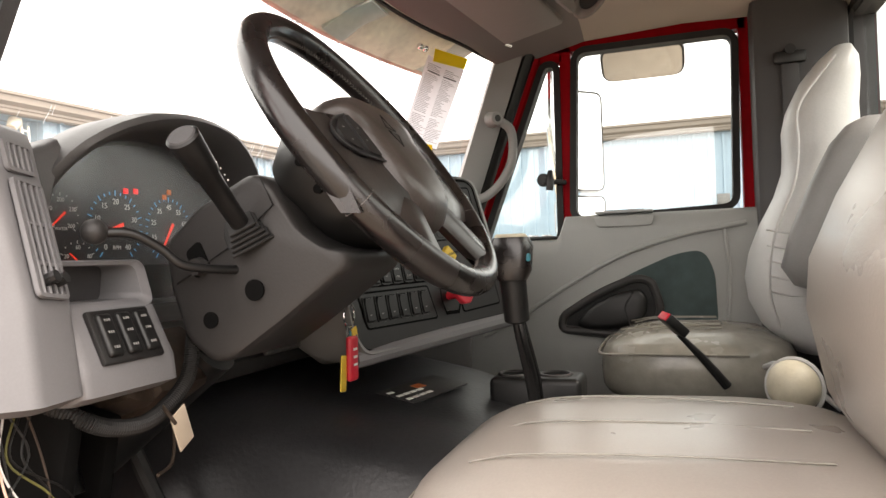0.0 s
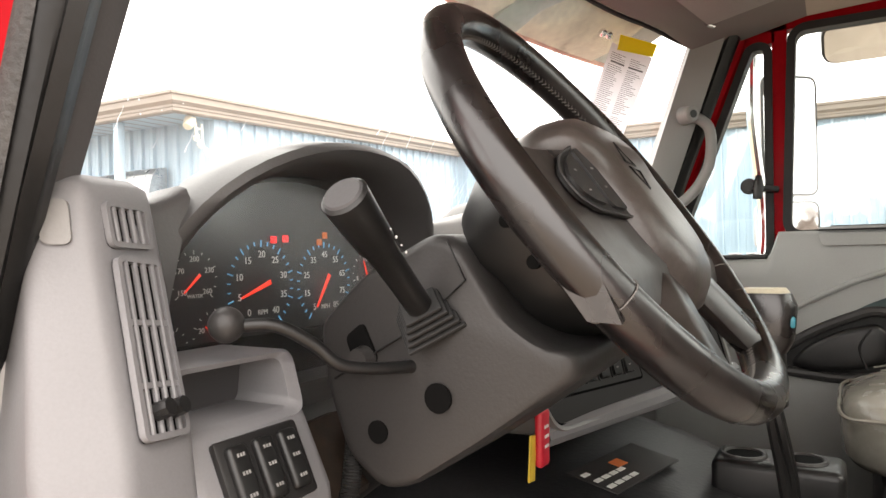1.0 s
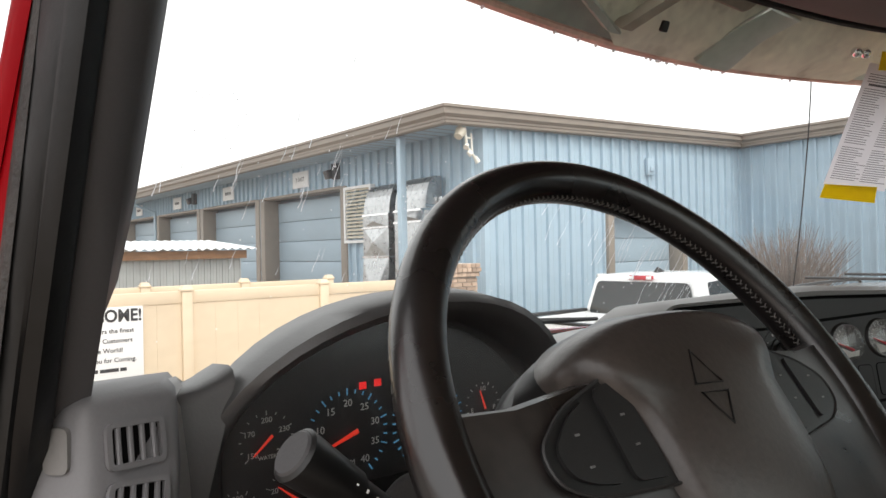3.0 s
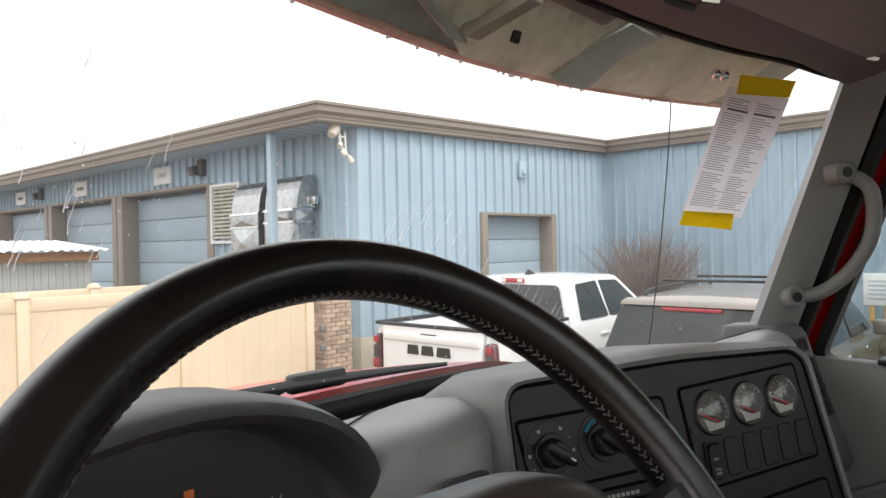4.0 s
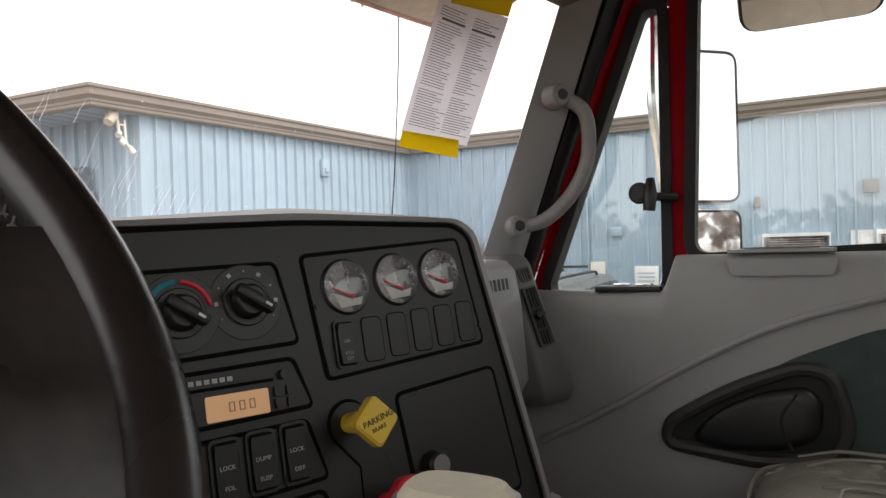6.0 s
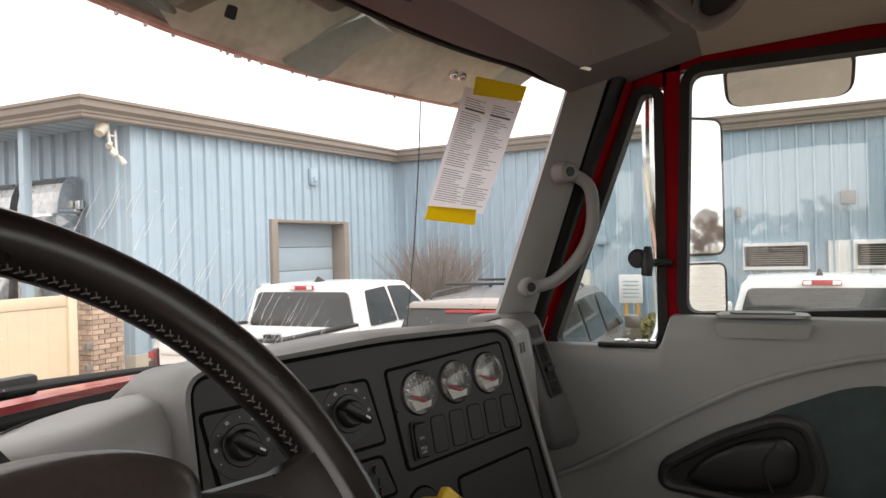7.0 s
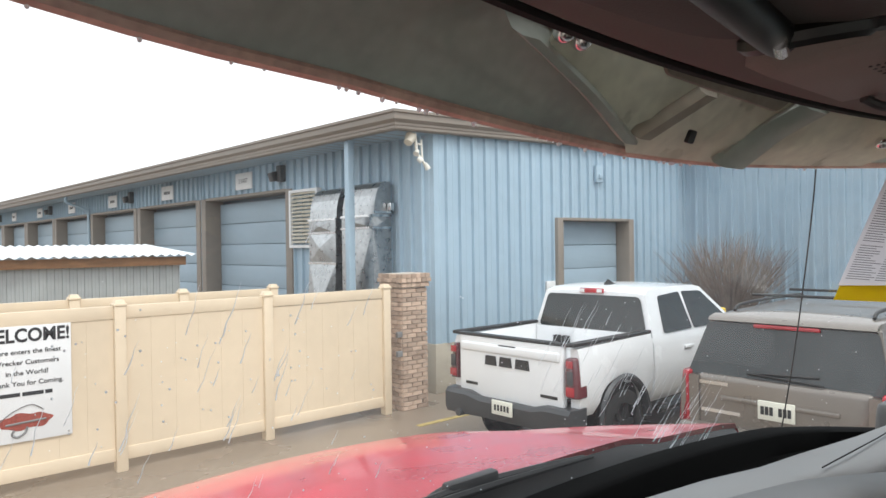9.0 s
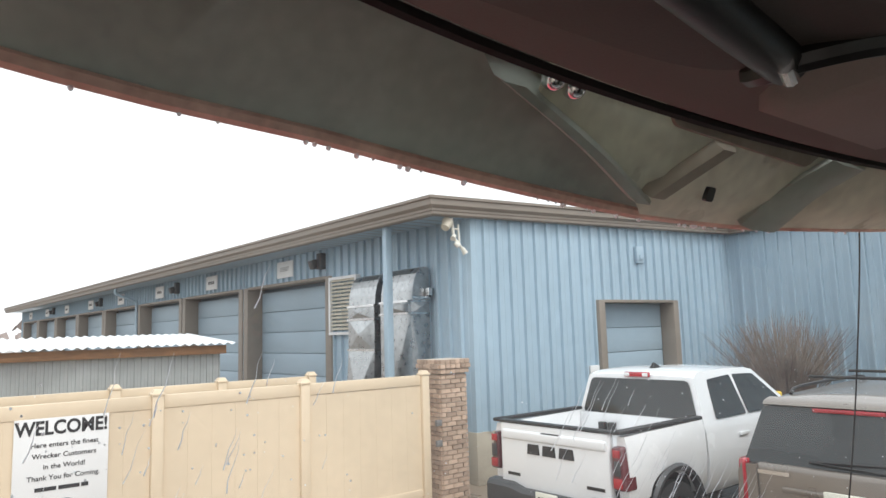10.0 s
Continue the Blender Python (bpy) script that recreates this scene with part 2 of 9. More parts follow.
# ---------------------------------------------------------------- mesh tools
def thing(name, base, label, category, group="", kind="", m=None):
    """An Empty at the base of a thing; its parts are built in the world's own coordinates, or, with m, in the thing's."""
    e = new(name)
    e.empty_display_size = 0.05
    e.matrix_basis = m if m else Matrix.Translation(base)
    e["local"] = 1 if m else 0
    return tagged(e, label, category, group, kind)


def part(name, bm, material, parent=None, label="", angle=35):
    """One mesh object out of a bmesh, under a thing or a part."""
    me = bpy.data.meshes.new(name)
    bmesh.ops.recalc_face_normals(bm, faces=bm.faces)
    bm.to_mesh(me)
    bm.free()
    me.polygons.foreach_set("use_smooth", [True] * len(me.polygons))
    me.set_sharp_from_angle(angle=radians(angle))
    me.materials.append(material)
    ob = new(name, me)
    hang(ob, parent)
    if label:
        ob["label"] = label
    return ob


def hang(ob, parent):
    if parent:
        ob.parent = parent
        if parent.type == "EMPTY" and not parent["local"]:
            ob.matrix_parent_inverse = parent.matrix_basis.inverted()
    return ob


def solo(name, bm, material, label, category="", group="", kind="", angle=35):
    return tagged(part(name, bm, material, None, "", angle), label, category, group, kind)


def bm_new():
    return bmesh.new()


def box(bm, c, s, rot=None, bev=0.0, seg=2):
    """A box of size s round c, turned by the matrix rot, its edges rounded by bev."""
    r = bmesh.ops.create_cube(bm, size=1.0)
    vs = r["verts"]
    for v in vs:
        v.co = Vector((v.co.x * s[0], v.co.y * s[1], v.co.z * s[2]))
    if bev:
        es = list({e for v in vs for e in v.link_edges})
        r2 = bmesh.ops.bevel(bm, geom=es, offset=min(bev, min(s) * 0.45), segments=seg, profile=0.5, affect="EDGES")
        vs = list({v for f in r2["faces"] for v in f.verts} | {v for v in vs if v.is_valid})
        seen, todo = set(vs), list(vs)
        while todo:
            for e in todo.pop().link_edges:
                for w in e.verts:
                    if w not in seen:
                        seen.add(w)
                        todo.append(w)
        vs = list(seen)
    mm = Matrix.Translation(c) @ (rot.to_4x4() if rot else Matrix.Identity(4))
    for v in vs:
        v.co = mm @ v.co
    return vs


def ring(bm, pts):
    return [bm.verts.new(p) for p in pts]


def skin(bm, rings, closed=True, caps=True):
    """Faces between rows of points, each row a closed loop or an open line."""
    rows = [ring(bm, r) for r in rings]
    for a, b in zip(rows, rows[1:]):
        k = len(a)
        for i in range(k if closed else k - 1):
            j = (i + 1) % k
            bm.faces.new((a[i], a[j], b[j], b[i]))
    if caps and closed:
        bm.faces.new(rows[0])
        bm.faces.new(rows[-1][::-1])
    return rows


def smooth_line(pts, n=6):
    """A Catmull-Rom curve through the points."""
    p = [Vector(q) for q in pts]
    if len(p) < 3:
        return p
    p = [2 * p[0] - p[1], *p, 2 * p[-1] - p[-2]]
    out = []
    for a, b, c, d in zip(p, p[1:], p[2:], p[3:]):
        for i in range(n):
            t = i / n
            out.append(0.5 * ((2 * b) + (c - a) * t + (2 * a - 5 * b + 4 * c - d) * t * t + (3 * b - a - 3 * c + d) * t ** 3))
    return out + [p[-2]]


def tube(bm, pts, r, seg=10, closed=False, taper=None):
    """A round bar along a line; r one radius or one for each point."""
    p = [Vector(q) for q in pts]
    rr = r if isinstance(r, (list, tuple)) else [r] * len(p)
    rings, up = [], None
    for i, q in enumerate(p):
        if closed:
            d = p[(i + 1) % len(p)] - p[i - 1]
        else:
            d = p[min(i + 1, len(p) - 1)] - p[max(i - 1, 0)]
        d.normalize()
        if up is None:
            up = d.orthogonal().normalized()
        up = (up - d * up.dot(d)).normalized()
        side = d.cross(up)
        rings.append([q + rr[i] * (math.cos(a) * up + math.sin(a) * side) for a in (2 * math.pi * k / seg for k in range(seg))])
    if closed:
        rows = [ring(bm, r_) for r_ in rings]
        for i in range(len(rows)):
            a, b = rows[i], rows[(i + 1) % len(rows)]
            # keep the seam untwisted
            off = min(range(seg), key=lambda o: (a[0].co - b[o].co).length) if i == len(rows) - 1 else 0
            for k in range(seg):
                bm.faces.new((a[k], a[(k + 1) % seg], b[(k + 1 + off) % seg], b[(k + off) % seg]))
    else:
        skin(bm, rings)


def cyl(bm, a, b, r0, r1=None, seg=20, bev=0.0):
    a, b = Vector(a), Vector(b)
    r1 = r0 if r1 is None else r1
    if bev:
        d = (b - a).normalized()
        tube(bm, [a, a + d * bev, b - d * bev, b], [r0 - bev, r0, r1, r1 - bev], seg)
    else:
        tube(bm, [a, b], [r0, r1], seg)


def ball(bm, c, r, seg=16, sc=(1, 1, 1)):
    v = bmesh.ops.create_uvsphere(bm, u_segments=seg, v_segments=seg // 2 + 2, radius=r)["verts"]
    for w in v:
        w.co = Vector(c) + Vector((w.co.x * sc[0], w.co.y * sc[1], w.co.z * sc[2]))


def plate(bm, pts, off):
    """A slab: the flat polygon pts, thickened by the vector off."""
    off = Vector(off)
    skin(bm, [[Vector(p) for p in pts], [Vector(p) + off for p in pts]])


def rounded(poly, r, n=5):
    """A flat polygon with its corners rounded by r."""
    out, k = [], len(poly)
    for i in range(k):
        a, b, c = Vector(poly[i - 1]), Vector(poly[i]), Vector(poly[(i + 1) % k])
        q = min(r, (a - b).length * 0.45, (c - b).length * 0.45)
        p0, p1 = b + (a - b).normalized() * q, b + (c - b).normalized() * q
        for j in range(n + 1):
            t = j / n
            out.append((1 - t) ** 2 * p0 + 2 * t * (1 - t) * b + t * t * p1)
    return out


def band(bm, path, inward, out, w):
    """A closed moulding of rectangular section along a flat loop: w wide towards the loop's middle, out thick."""
    p = [Vector(q) for q in path]
    c = sum(p, Vector()) / len(p)
    out = Vector(out)
    n = out.normalized()
    rows = []
    k = len(p)
    for i in range(k):
        d = (p[(i + 1) % k] - p[i - 1]).normalized()
        s = n.cross(d)
        if s.dot(c - p[i]) < 0:
            s = -s
        s = s * w * (1 if inward else -1)
        rows.append([p[i], p[i] + s, p[i] + s + out, p[i] + out])
    vs = [ring(bm, r) for r in rows]
    for i in range(k):
        a, b = vs[i], vs[(i + 1) % k]
        for j in range(4):
            bm.faces.new((a[j], a[(j + 1) % 4], b[(j + 1) % 4], b[j]))


def turned(z, x=None):
    """The turn whose z runs along z, and whose x lies as near x as can be."""
    z = Vector(z).normalized()
    x = Vector(x) if x else z.orthogonal()
    y = z.cross(x).normalized()
    x = y.cross(z)
    return Matrix((x, y, z)).transposed()


def words(text, size, place, rot, material, parent, name="lettering", thick=0.0006, spread=1.0, bold=0.0, align="CENTER"):
    """Lettering in the built-in font, as a mesh."""
    cu = bpy.data.curves.new(name, "FONT")
    cu.body, cu.size, cu.extrude, cu.align_x, cu.align_y, cu.offset = text, size, thick, align, "CENTER", bold
    cu.resolution_u = 3
    tmp = new(name, cu)
    me = bpy.data.meshes.new_from_object(tmp.evaluated_get(bpy.context.evaluated_depsgraph_get()))
    bpy.data.objects.remove(tmp)
    me.transform(Matrix.Translation(place) @ rot.to_4x4() @ Matrix.Diagonal((spread, 1, 1, 1)))
    me.name = name
    me.materials.clear()
    me.materials.append(material)
    return hang(new(name, me), parent)

# ---------------------------------------------------------------- materials of the yard
M_CONC = mat("wet_brown_concrete", (0.25, 0.2, 0.155), 0.3, grain=14, blot=0.55, bump=0.4, depth=0.01, var=0.28, rvar=0.28)
M_BLUEWALL = mat("light_blue_ribbed_steel", (0.37, 0.485, 0.575), 0.5, grain=4, blot=0.35, bump=0.03, var=0.10)
M_BLUEDOOR = mat("grey_blue_door_steel", (0.34, 0.44, 0.52), 0.5, grain=6, blot=0.6, bump=0.04, var=0.08)
M_FASCIA = mat("taupe_gutter_steel", (0.25, 0.212, 0.178), 0.5, grain=5, blot=0.7, bump=0.05, var=0.1)
M_JAMB = mat("brown_door_trim_steel", (0.25, 0.215, 0.18), 0.55, grain=8, blot=1, bump=0.05, var=0.12)
M_BASE = mat("concrete_wall_base", (0.42, 0.38, 0.31), 0.85, grain=30, blot=2, bump=0.4, depth=0.006, var=0.15)
M_VINYL = mat("cream_vinyl_fence", (0.72, 0.59, 0.43), 0.45, grain=9, blot=0.7, bump=0.04, var=0.09)
M_BRICK = mat("mixed_tan_brick", (0.46, 0.34, 0.26), 0.9, grain=45, blot=8, bump=0.6, depth=0.006, var=0.2, rand=0.28)
M_MORTAR = mat("grey_mortar", (0.5, 0.45, 0.39), 0.95, grain=60, bump=0.5, depth=0.004, var=0.12)
M_WHITE = mat("white_car_paint", (0.80, 0.81, 0.82), 0.25, grain=20, blot=2, bump=0.01, var=0.03, coat=0.7)
M_TAUPE = mat("pewter_car_paint", (0.2, 0.175, 0.152), 0.3, 0.35, grain=30, blot=2, bump=0.02, var=0.08, coat=0.6)
M_CARGLASS = mat("dark_tinted_car_glass", (0.02, 0.024, 0.024), 0.06, grain=20, bump=0, var=0.2, rvar=0.02, spec=0.55)
M_TAIL = mat("red_tail_lamp_lens", (0.36, 0.015, 0.025), 0.15, grain=60, bump=0.05, var=0.25, coat=0.5)
M_TAILDK = mat("smoked_tail_lamp_lens", (0.10, 0.02, 0.025), 0.15, grain=60, bump=0.05, var=0.3, coat=0.5)
M_TYRE = mat("tyre_rubber", (0.02, 0.02, 0.02), 0.8, grain=70, bump=0.5, var=0.3)
M_RIM = mat("dark_alloy_rim", (0.12, 0.12, 0.125), 0.35, 0.8, grain=40, bump=0.05, var=0.15)
M_BUMP = mat("dark_grey_bumper", (0.045, 0.047, 0.05), 0.4, grain=90, bump=0.15, var=0.2)
M_PLATE = mat("pale_number_plate", (0.72, 0.71, 0.62), 0.5, bump=0.02, var=0.05)
M_SIGN = mat("white_sign_board", (0.76, 0.76, 0.76), 0.5, grain=30, blot=3, bump=0.03, var=0.04)
M_PRINT = mat("black_sign_print", (0.02, 0.02, 0.022), 0.6, bump=0, var=0.1)
M_BADGE = mat("rust_red_sign_print", (0.3, 0.06, 0.04), 0.6, bump=0, var=0.3, blot=30)
M_ZINC = mat("corrugated_shed_steel", (0.46, 0.48, 0.48), 0.42, 0.5, grain=7, blot=1.2, bump=0.05, var=0.15)
M_ZINCROOF = mat("pale_corrugated_roof", (0.75, 0.78, 0.8), 0.4, 0.25, grain=6, blot=1, bump=0.05, var=0.1)
M_WOOD = mat("stained_brown_timber", (0.25, 0.13, 0.06), 0.7, grain=25, blot=4, bump=0.3, var=0.3, stretch=(1, 1, 8))
M_POSTWOOD = mat("yellow_brown_timber", (0.45, 0.27, 0.09), 0.7, grain=25, blot=4, bump=0.3, var=0.3)
M_TWIG = mat("bare_red_brown_twigs", (0.2, 0.165, 0.145), 0.85, grain=50, bump=0.2, var=0.3)
M_HEDGE = mat("hedge_leaves", (0.15, 0.14, 0.04), 0.7, grain=30, blot=6, bump=0.2, var=0.45)
M_FARTREE = mat("far_bare_trees", (0.30, 0.25, 0.23), 0.95, grain=3, blot=0.4, bump=0, var=0.2)
M_LINE = mat("worn_yellow_road_paint", (0.55, 0.42, 0.16), 0.7, grain=25, blot=6, bump=0.2, var=0.3)
M_LOUVRE = mat("cream_louvre", (0.62, 0.57, 0.47), 0.6, bump=0.05, var=0.1)
M_LAMPWHITE = mat("white_lamp_housing", (0.7, 0.68, 0.62), 0.5, bump=0.05, var=0.1)

# ---------------------------------------------------------------- ground
b = bm_new()
g = [-400, -60, -30, -20, -14, -10, -7, -4, -1, 2, 5, 8, 11, 14, 17, 20, 26, 40, 60, 120, 400]
rows = [[b.verts.new((x, y, 0)) for x in g] for y in g]
for i in range(len(g) - 1):
    for j in range(len(g) - 1):
        b.faces.new((rows[i][j], rows[i][j + 1], rows[i + 1][j + 1], rows[i + 1][j]))
ground = solo("ground", b, M_CONC, "wet brown concrete yard with puddles and joints", "ground", kind="structure")
b = bm_new()
for x in (-2.6,):
    box(b, (x, 4.0, 0.001), (0.008, 10.4, 0.006))
for y in (3.6,):
    box(b, (1.0, y, 0.001), (14.0, 0.008, 0.006))
part("joint", b, M_RUBBER, ground, "dark concrete joints")
for y0, y1 in ((8.32, 8.37), (5.05, 5.1), (1.75, 1.8)):
    b = bm_new()
    box(b, (7.6, (y0 + y1) / 2 + 0.15, 0.003), (4.6, 0.1, 0.006))
    part("parking_line", b, M_LINE, ground, "worn yellow parking line")


# ---------------------------------------------------------------- the ribbed steel building
def ribbed(bm, a, bnd, z0, z1, out, pitch=0.305, deep=0.06):
    """Wall cladding from a to bnd, standing ribs on the side of out."""
    a, bnd, out = Vector((*a, 0)), Vector((*bnd, 0)), Vector((*out, 0))
    run = bnd - a
    n = max(1, round(run.length / pitch))
    step = run / n
    line = []
    for i in range(n):
        for f, d in ((0.0, 0), (0.36, 0), (0.39, 0.12), (0.45, 0.12), (0.48, 0), (0.80, 0), (0.83, 1), (0.96, 1), (0.99, 0)):
            line.append(a + step * (i + f) + out * deep * d)
    line.append(bnd)
    skin(bm, [[p + Vector((0, 0, z0)) for p in line], [p + Vector((0, 0, z1)) for p in line]], closed=False)


WX, WY, EX = 6.84, 9.9, 15.05
# openings: the front bay door, and the row of doors along the side
b = bm_new()
DX0, DX1 = 9.99, 12.66
ribbed(b, (WX, WY), (DX0, WY), 0.86, 4.74, (0, -1))
ribbed(b, (DX0, WY), (DX1, WY), 3.09, 4.74, (0, -1))
ribbed(b, (DX1, WY), (EX, WY), 0.86, 4.74, (0, -1))
box(b, ((WX + EX) / 2, WY + 0.32, 2.25), (EX - WX, 0.02, 4.5))
wall_s = solo("wall_south", b, M_BLUEWALL, "light blue ribbed steel wall of the workshop", "wall", kind="structure", angle=20)
b = bm_new()
for x0, x1 in ((WX - 0.02, DX0), (DX1, EX)):
    box(b, ((x0 + x1) / 2, WY + 0.1, 0.43), (x1 - x0, 0.24, 0.86), bev=0.01)
part("plinth", b, M_BASE, wall_s, "bare concrete base")
b = bm_new()
box(b, (DX0 + 0.09, WY + 0.05, 1.545), (0.18, 0.36, 3.09), bev=0.008)
box(b, (DX1 - 0.09, WY + 0.05, 1.545), (0.18, 0.36, 3.09), bev=0.008)
box(b, ((DX0 + DX1) / 2, WY + 0.05, 3.065), (DX1 - DX0 - 0.37, 0.352, 0.06), bev=0.008)
part("door_frame", b, M_JAMB, wall_s, "brown steel door frame")
for k in range(6):
    b = bm_new()
    box(b, ((DX0 + DX1) / 2, WY + 0.25, 0.255 + 0.505 * k), (DX1 - DX0 - 0.35, 0.04, 0.495), bev=0.012)
    part("door_panel", b, M_BLUEDOOR, wall_s)
b = bm_new()
box(b, (11.47, WY - 0.05, 4.05), (0.24, 0.08, 0.36), bev=0.01)
box(b, (11.47, WY - 0.1, 4.0), (0.1, 0.04, 0.1), bev=0.01)
part("wall_vent", b, M_BLUEWALL, wall_s, "blue painted vent box")
b = bm_new()
box(b, (9.82, WY - 0.06, 1.72), (0.26, 0.05, 0.2), bev=0.01)
part("wall_plaque", b, M_SIGN, wall_s, "small pale plaque")

# side wall with its row of doors
DOORS = [(14.6 + 4.55 * k, 18.57 + 4.55 * k) for k in range(8)]
YEND = 51.4
b = bm_new()
y = WY
for y0, y1 in DOORS:
    ribbed(b, (WX, y), (WX, y0 - 0.25), 0, 4.5, (-1, 0))
    ribbed(b, (WX, y0 - 0.25), (WX, y1 + 0.25), 3.85, 4.5, (-1, 0))
    y = y1 + 0.25
ribbed(b, (WX, y), (WX, YEND), 0, 4.5, (-1, 0))
box(b, (WX + 0.62, (WY + YEND) / 2, 2.25), (0.02, YEND - WY, 4.5))
wall_w = solo("wall_west", b, M_BLUEWALL, "long blue ribbed steel wall with garage doors", "wall", kind="structure", angle=20)
for n, (y0, y1) in enumerate(DOORS):
    b = bm_new()
    for yy in (y0 - 0.125, y1 + 0.125):
        box(b, (WX + 0.16, yy, 1.925), (0.5, 0.25, 3.85), bev=0.01)
    box(b, (WX + 0.16, (y0 + y1) / 2, 3.83), (0.49, y1 - y0 - 0.01, 0.07), bev=0.01)
    part("door_frame", b, M_JAMB, wall_w, "brown steel door frame")
    for k in range(7):
        b = bm_new()
        box(b, (WX + 0.34, (y0 + y1) / 2, 0.27 + 0.53 * k), (0.04, y1 - y0, 0.52), bev=0.014)
        part("door_panel", b, M_BLUEDOOR, wall_w)
    b = bm_new()
    yc = y0 + 1.88
    box(b, (WX - 0.08, yc, 4.17), (0.03, 0.8, 0.4), bev=0.006)
    sg = part("bay_sign", b, M_SIGN, wall_w, "white bay sign with dark print")
    if n == 0:
        words("2 EAST", 0.15, (WX - 0.098, yc, 4.17), Matrix(((0, 0, -1), (-1, 0, 0), (0, 1, 0))), M_PRINT, sg)
    else:
        b = bm_new()
        for j in range(5):
            box(b, (WX - 0.098, yc + (j - 2) * 0.09, 4.17), (0.004, 0.055, 0.09))
        part("print_bar", b, M_PRINT, sg)
    if n % 2 == 0:
        b = bm_new()
        box(b, (WX - 0.12, y0 + 0.1, 4.2), (0.14, 0.2, 0.36), bev=0.02)
        box(b, (WX - 0.22, y0 + 0.25, 4.14), (0.16, 0.2, 0.2), Euler((0, radians(-20), 0)).to_matrix(), 0.02)
        part("wall_lamp", b, M_BUMP, wall_w, "dark wall lamp housing")
# louvre beside the ducts
b = bm_new()
band(b, [(WX - 0.12, 13.3, 2.55), (WX - 0.12, 14.4, 2.55), (WX - 0.12, 14.4, 3.8), (WX - 0.12, 13.3, 3.8)], True, (0.12, 0, 0), 0.09)
lv = part("louvre_frame", b, M_SIGN, wall_w, "white framed louvre")
for k in range(14):
    b = bm_new()
    box(b, (WX - 0.08, 13.85, 2.68 + 0.08 * k), (0.07, 0.93, 0.014), Euler((0, radians(-40), 0)).to_matrix())
    part("slat", b, M_LOUVRE, lv)

# the long wall runs a little west of square
LEAN = Matrix(((1, -0.05, 0, 0.05 * WY), (0, 1, 0, 0), (0, 0, 1, 0), (0, 0, 0, 1)))
for ob in (wall_w, *wall_w.children_recursive):
    ob.data.transform(LEAN)

# far wing, facing the yard
b = bm_new()
ribbed(b, (EX, -26), (EX, WY), 0.3, 4.95, (-1, 0))
box(b, (EX + 0.3, -8, 2.3), (0.02, 36, 4.6))
wall_e = solo("wall_east", b, M_BLUEWALL, "blue ribbed steel wall of the side wing", "wall", kind="structure", angle=20)
b = bm_new()
box(b, (EX + 0.05, -8, 0.15), (0.2, 36, 0.3))
part("plinth", b, M_BASE, wall_e)


def small_window(y0, y1, z0, z1, name):
    w = thing(name, (EX, (y0 + y1) / 2, z0), "small white-framed window with lowered blinds", "window", kind="structure")
    pts = [(EX - 0.1, y0, z0), (EX - 0.1, y1, z0), (EX - 0.1, y1, z1), (EX - 0.1, y0, z1)]
    b = bm_new()
    band(b, pts, True, (0.13, 0, 0), 0.07)
    part("window_frame", b, M_SIGN, w)
    b = bm_new()
    band(b, [(EX - 0.092, y, z) for y, z in ((y0 + 0.07, z0 + 0.04), (y1 - 0.07, z0 + 0.04), (y1 - 0.07, z1 - 0.04), (y0 + 0.07, z1 - 0.04))], True, (0.05, 0, 0), 0.05)
    part("sash", b, M_BLACK, w, "dark window sash")
    b = bm_new()
    box(b, (EX - 0.07, (y0 + y1) / 2, (z0 + z1) / 2), (0.008, y1 - y0 - 0.14, z1 - z0 - 0.08))
    part("pane", b, M_CARGLASS, w)
    for k in range(8):
        b = bm_new()
        box(b, (EX - 0.079, (y0 + y1) / 2, z0 + 0.12 + (z1 - z0 - 0.24) * k / 7), (0.006, y1 - y0 - 0.25, 0.012))
        part("blind_slat", b, M_JAMB, w)


small_window(0.26, 1.49, 1.79, 2.34, "window_1")
small_window(-1.75, -0.5, 1.79, 2.34, "window_2")
b = bm_new()
ribbed(b, (EX - 0.05, -2.2), (EX - 0.05, -0.07), 0.3, 2.36, (-1, 0), 0.16, 0.012)
part("white_panel", b, M_SIGN, wall_e, "white ribbed infill panel")
for nm, c, s, mt, lb in (("meter_box", (EX - 0.12, 4.88, 1.62), (0.16, 0.32, 0.42), M_LAMPWHITE, "cream electricity meter box"), ("conduit", (EX - 0.06, 5.12, 2.5), (0.05, 0.05, 2.2), M_BLUEWALL, "blue painted conduit"), ("wall_box", (EX - 0.1, -0.43, 3.2), (0.16, 0.26, 0.26), M_ARM, "grey wall box"), ("wall_box", (EX - 0.08, 4.45, 2.5), (0.1, 0.25, 0.2), M_BLUEWALL, "blue junction box"), ("wall_lamp", (EX - 0.1, 1.55, 3.0), (0.12, 0.1, 0.22), M_ARM, "small grey wall lamp")):
    b = bm_new()
    box(b, c, s, bev=0.012)
    part(nm, b, mt, wall_e, lb)

# eaves: soffit, stepped gutter and roof
b = bm_new()
FX, FY, GX = 5.89, 9.72, 14.87
prof = [(0.12, 0.0), (0.02, 0.0), (0.0, 0.02), (0.0, 0.06), (-0.015, 0.075), (-0.015, 0.11), (-0.07, 0.16), (-0.07, 0.25), (-0.1, 0.265), (-0.1, 0.31), (-0.04, 0.325)]


def far_x(y_):
    return -0.05 * (y_ - WY)


def eave(bm, line, outs):
    rows = []
    for (x, y_, z0), (ox, oy) in zip(line, outs):
        rows.append([(x + ox * d, y_ + oy * d, z0 + z) for d, z in prof])
    skin(bm, rows, closed=False)


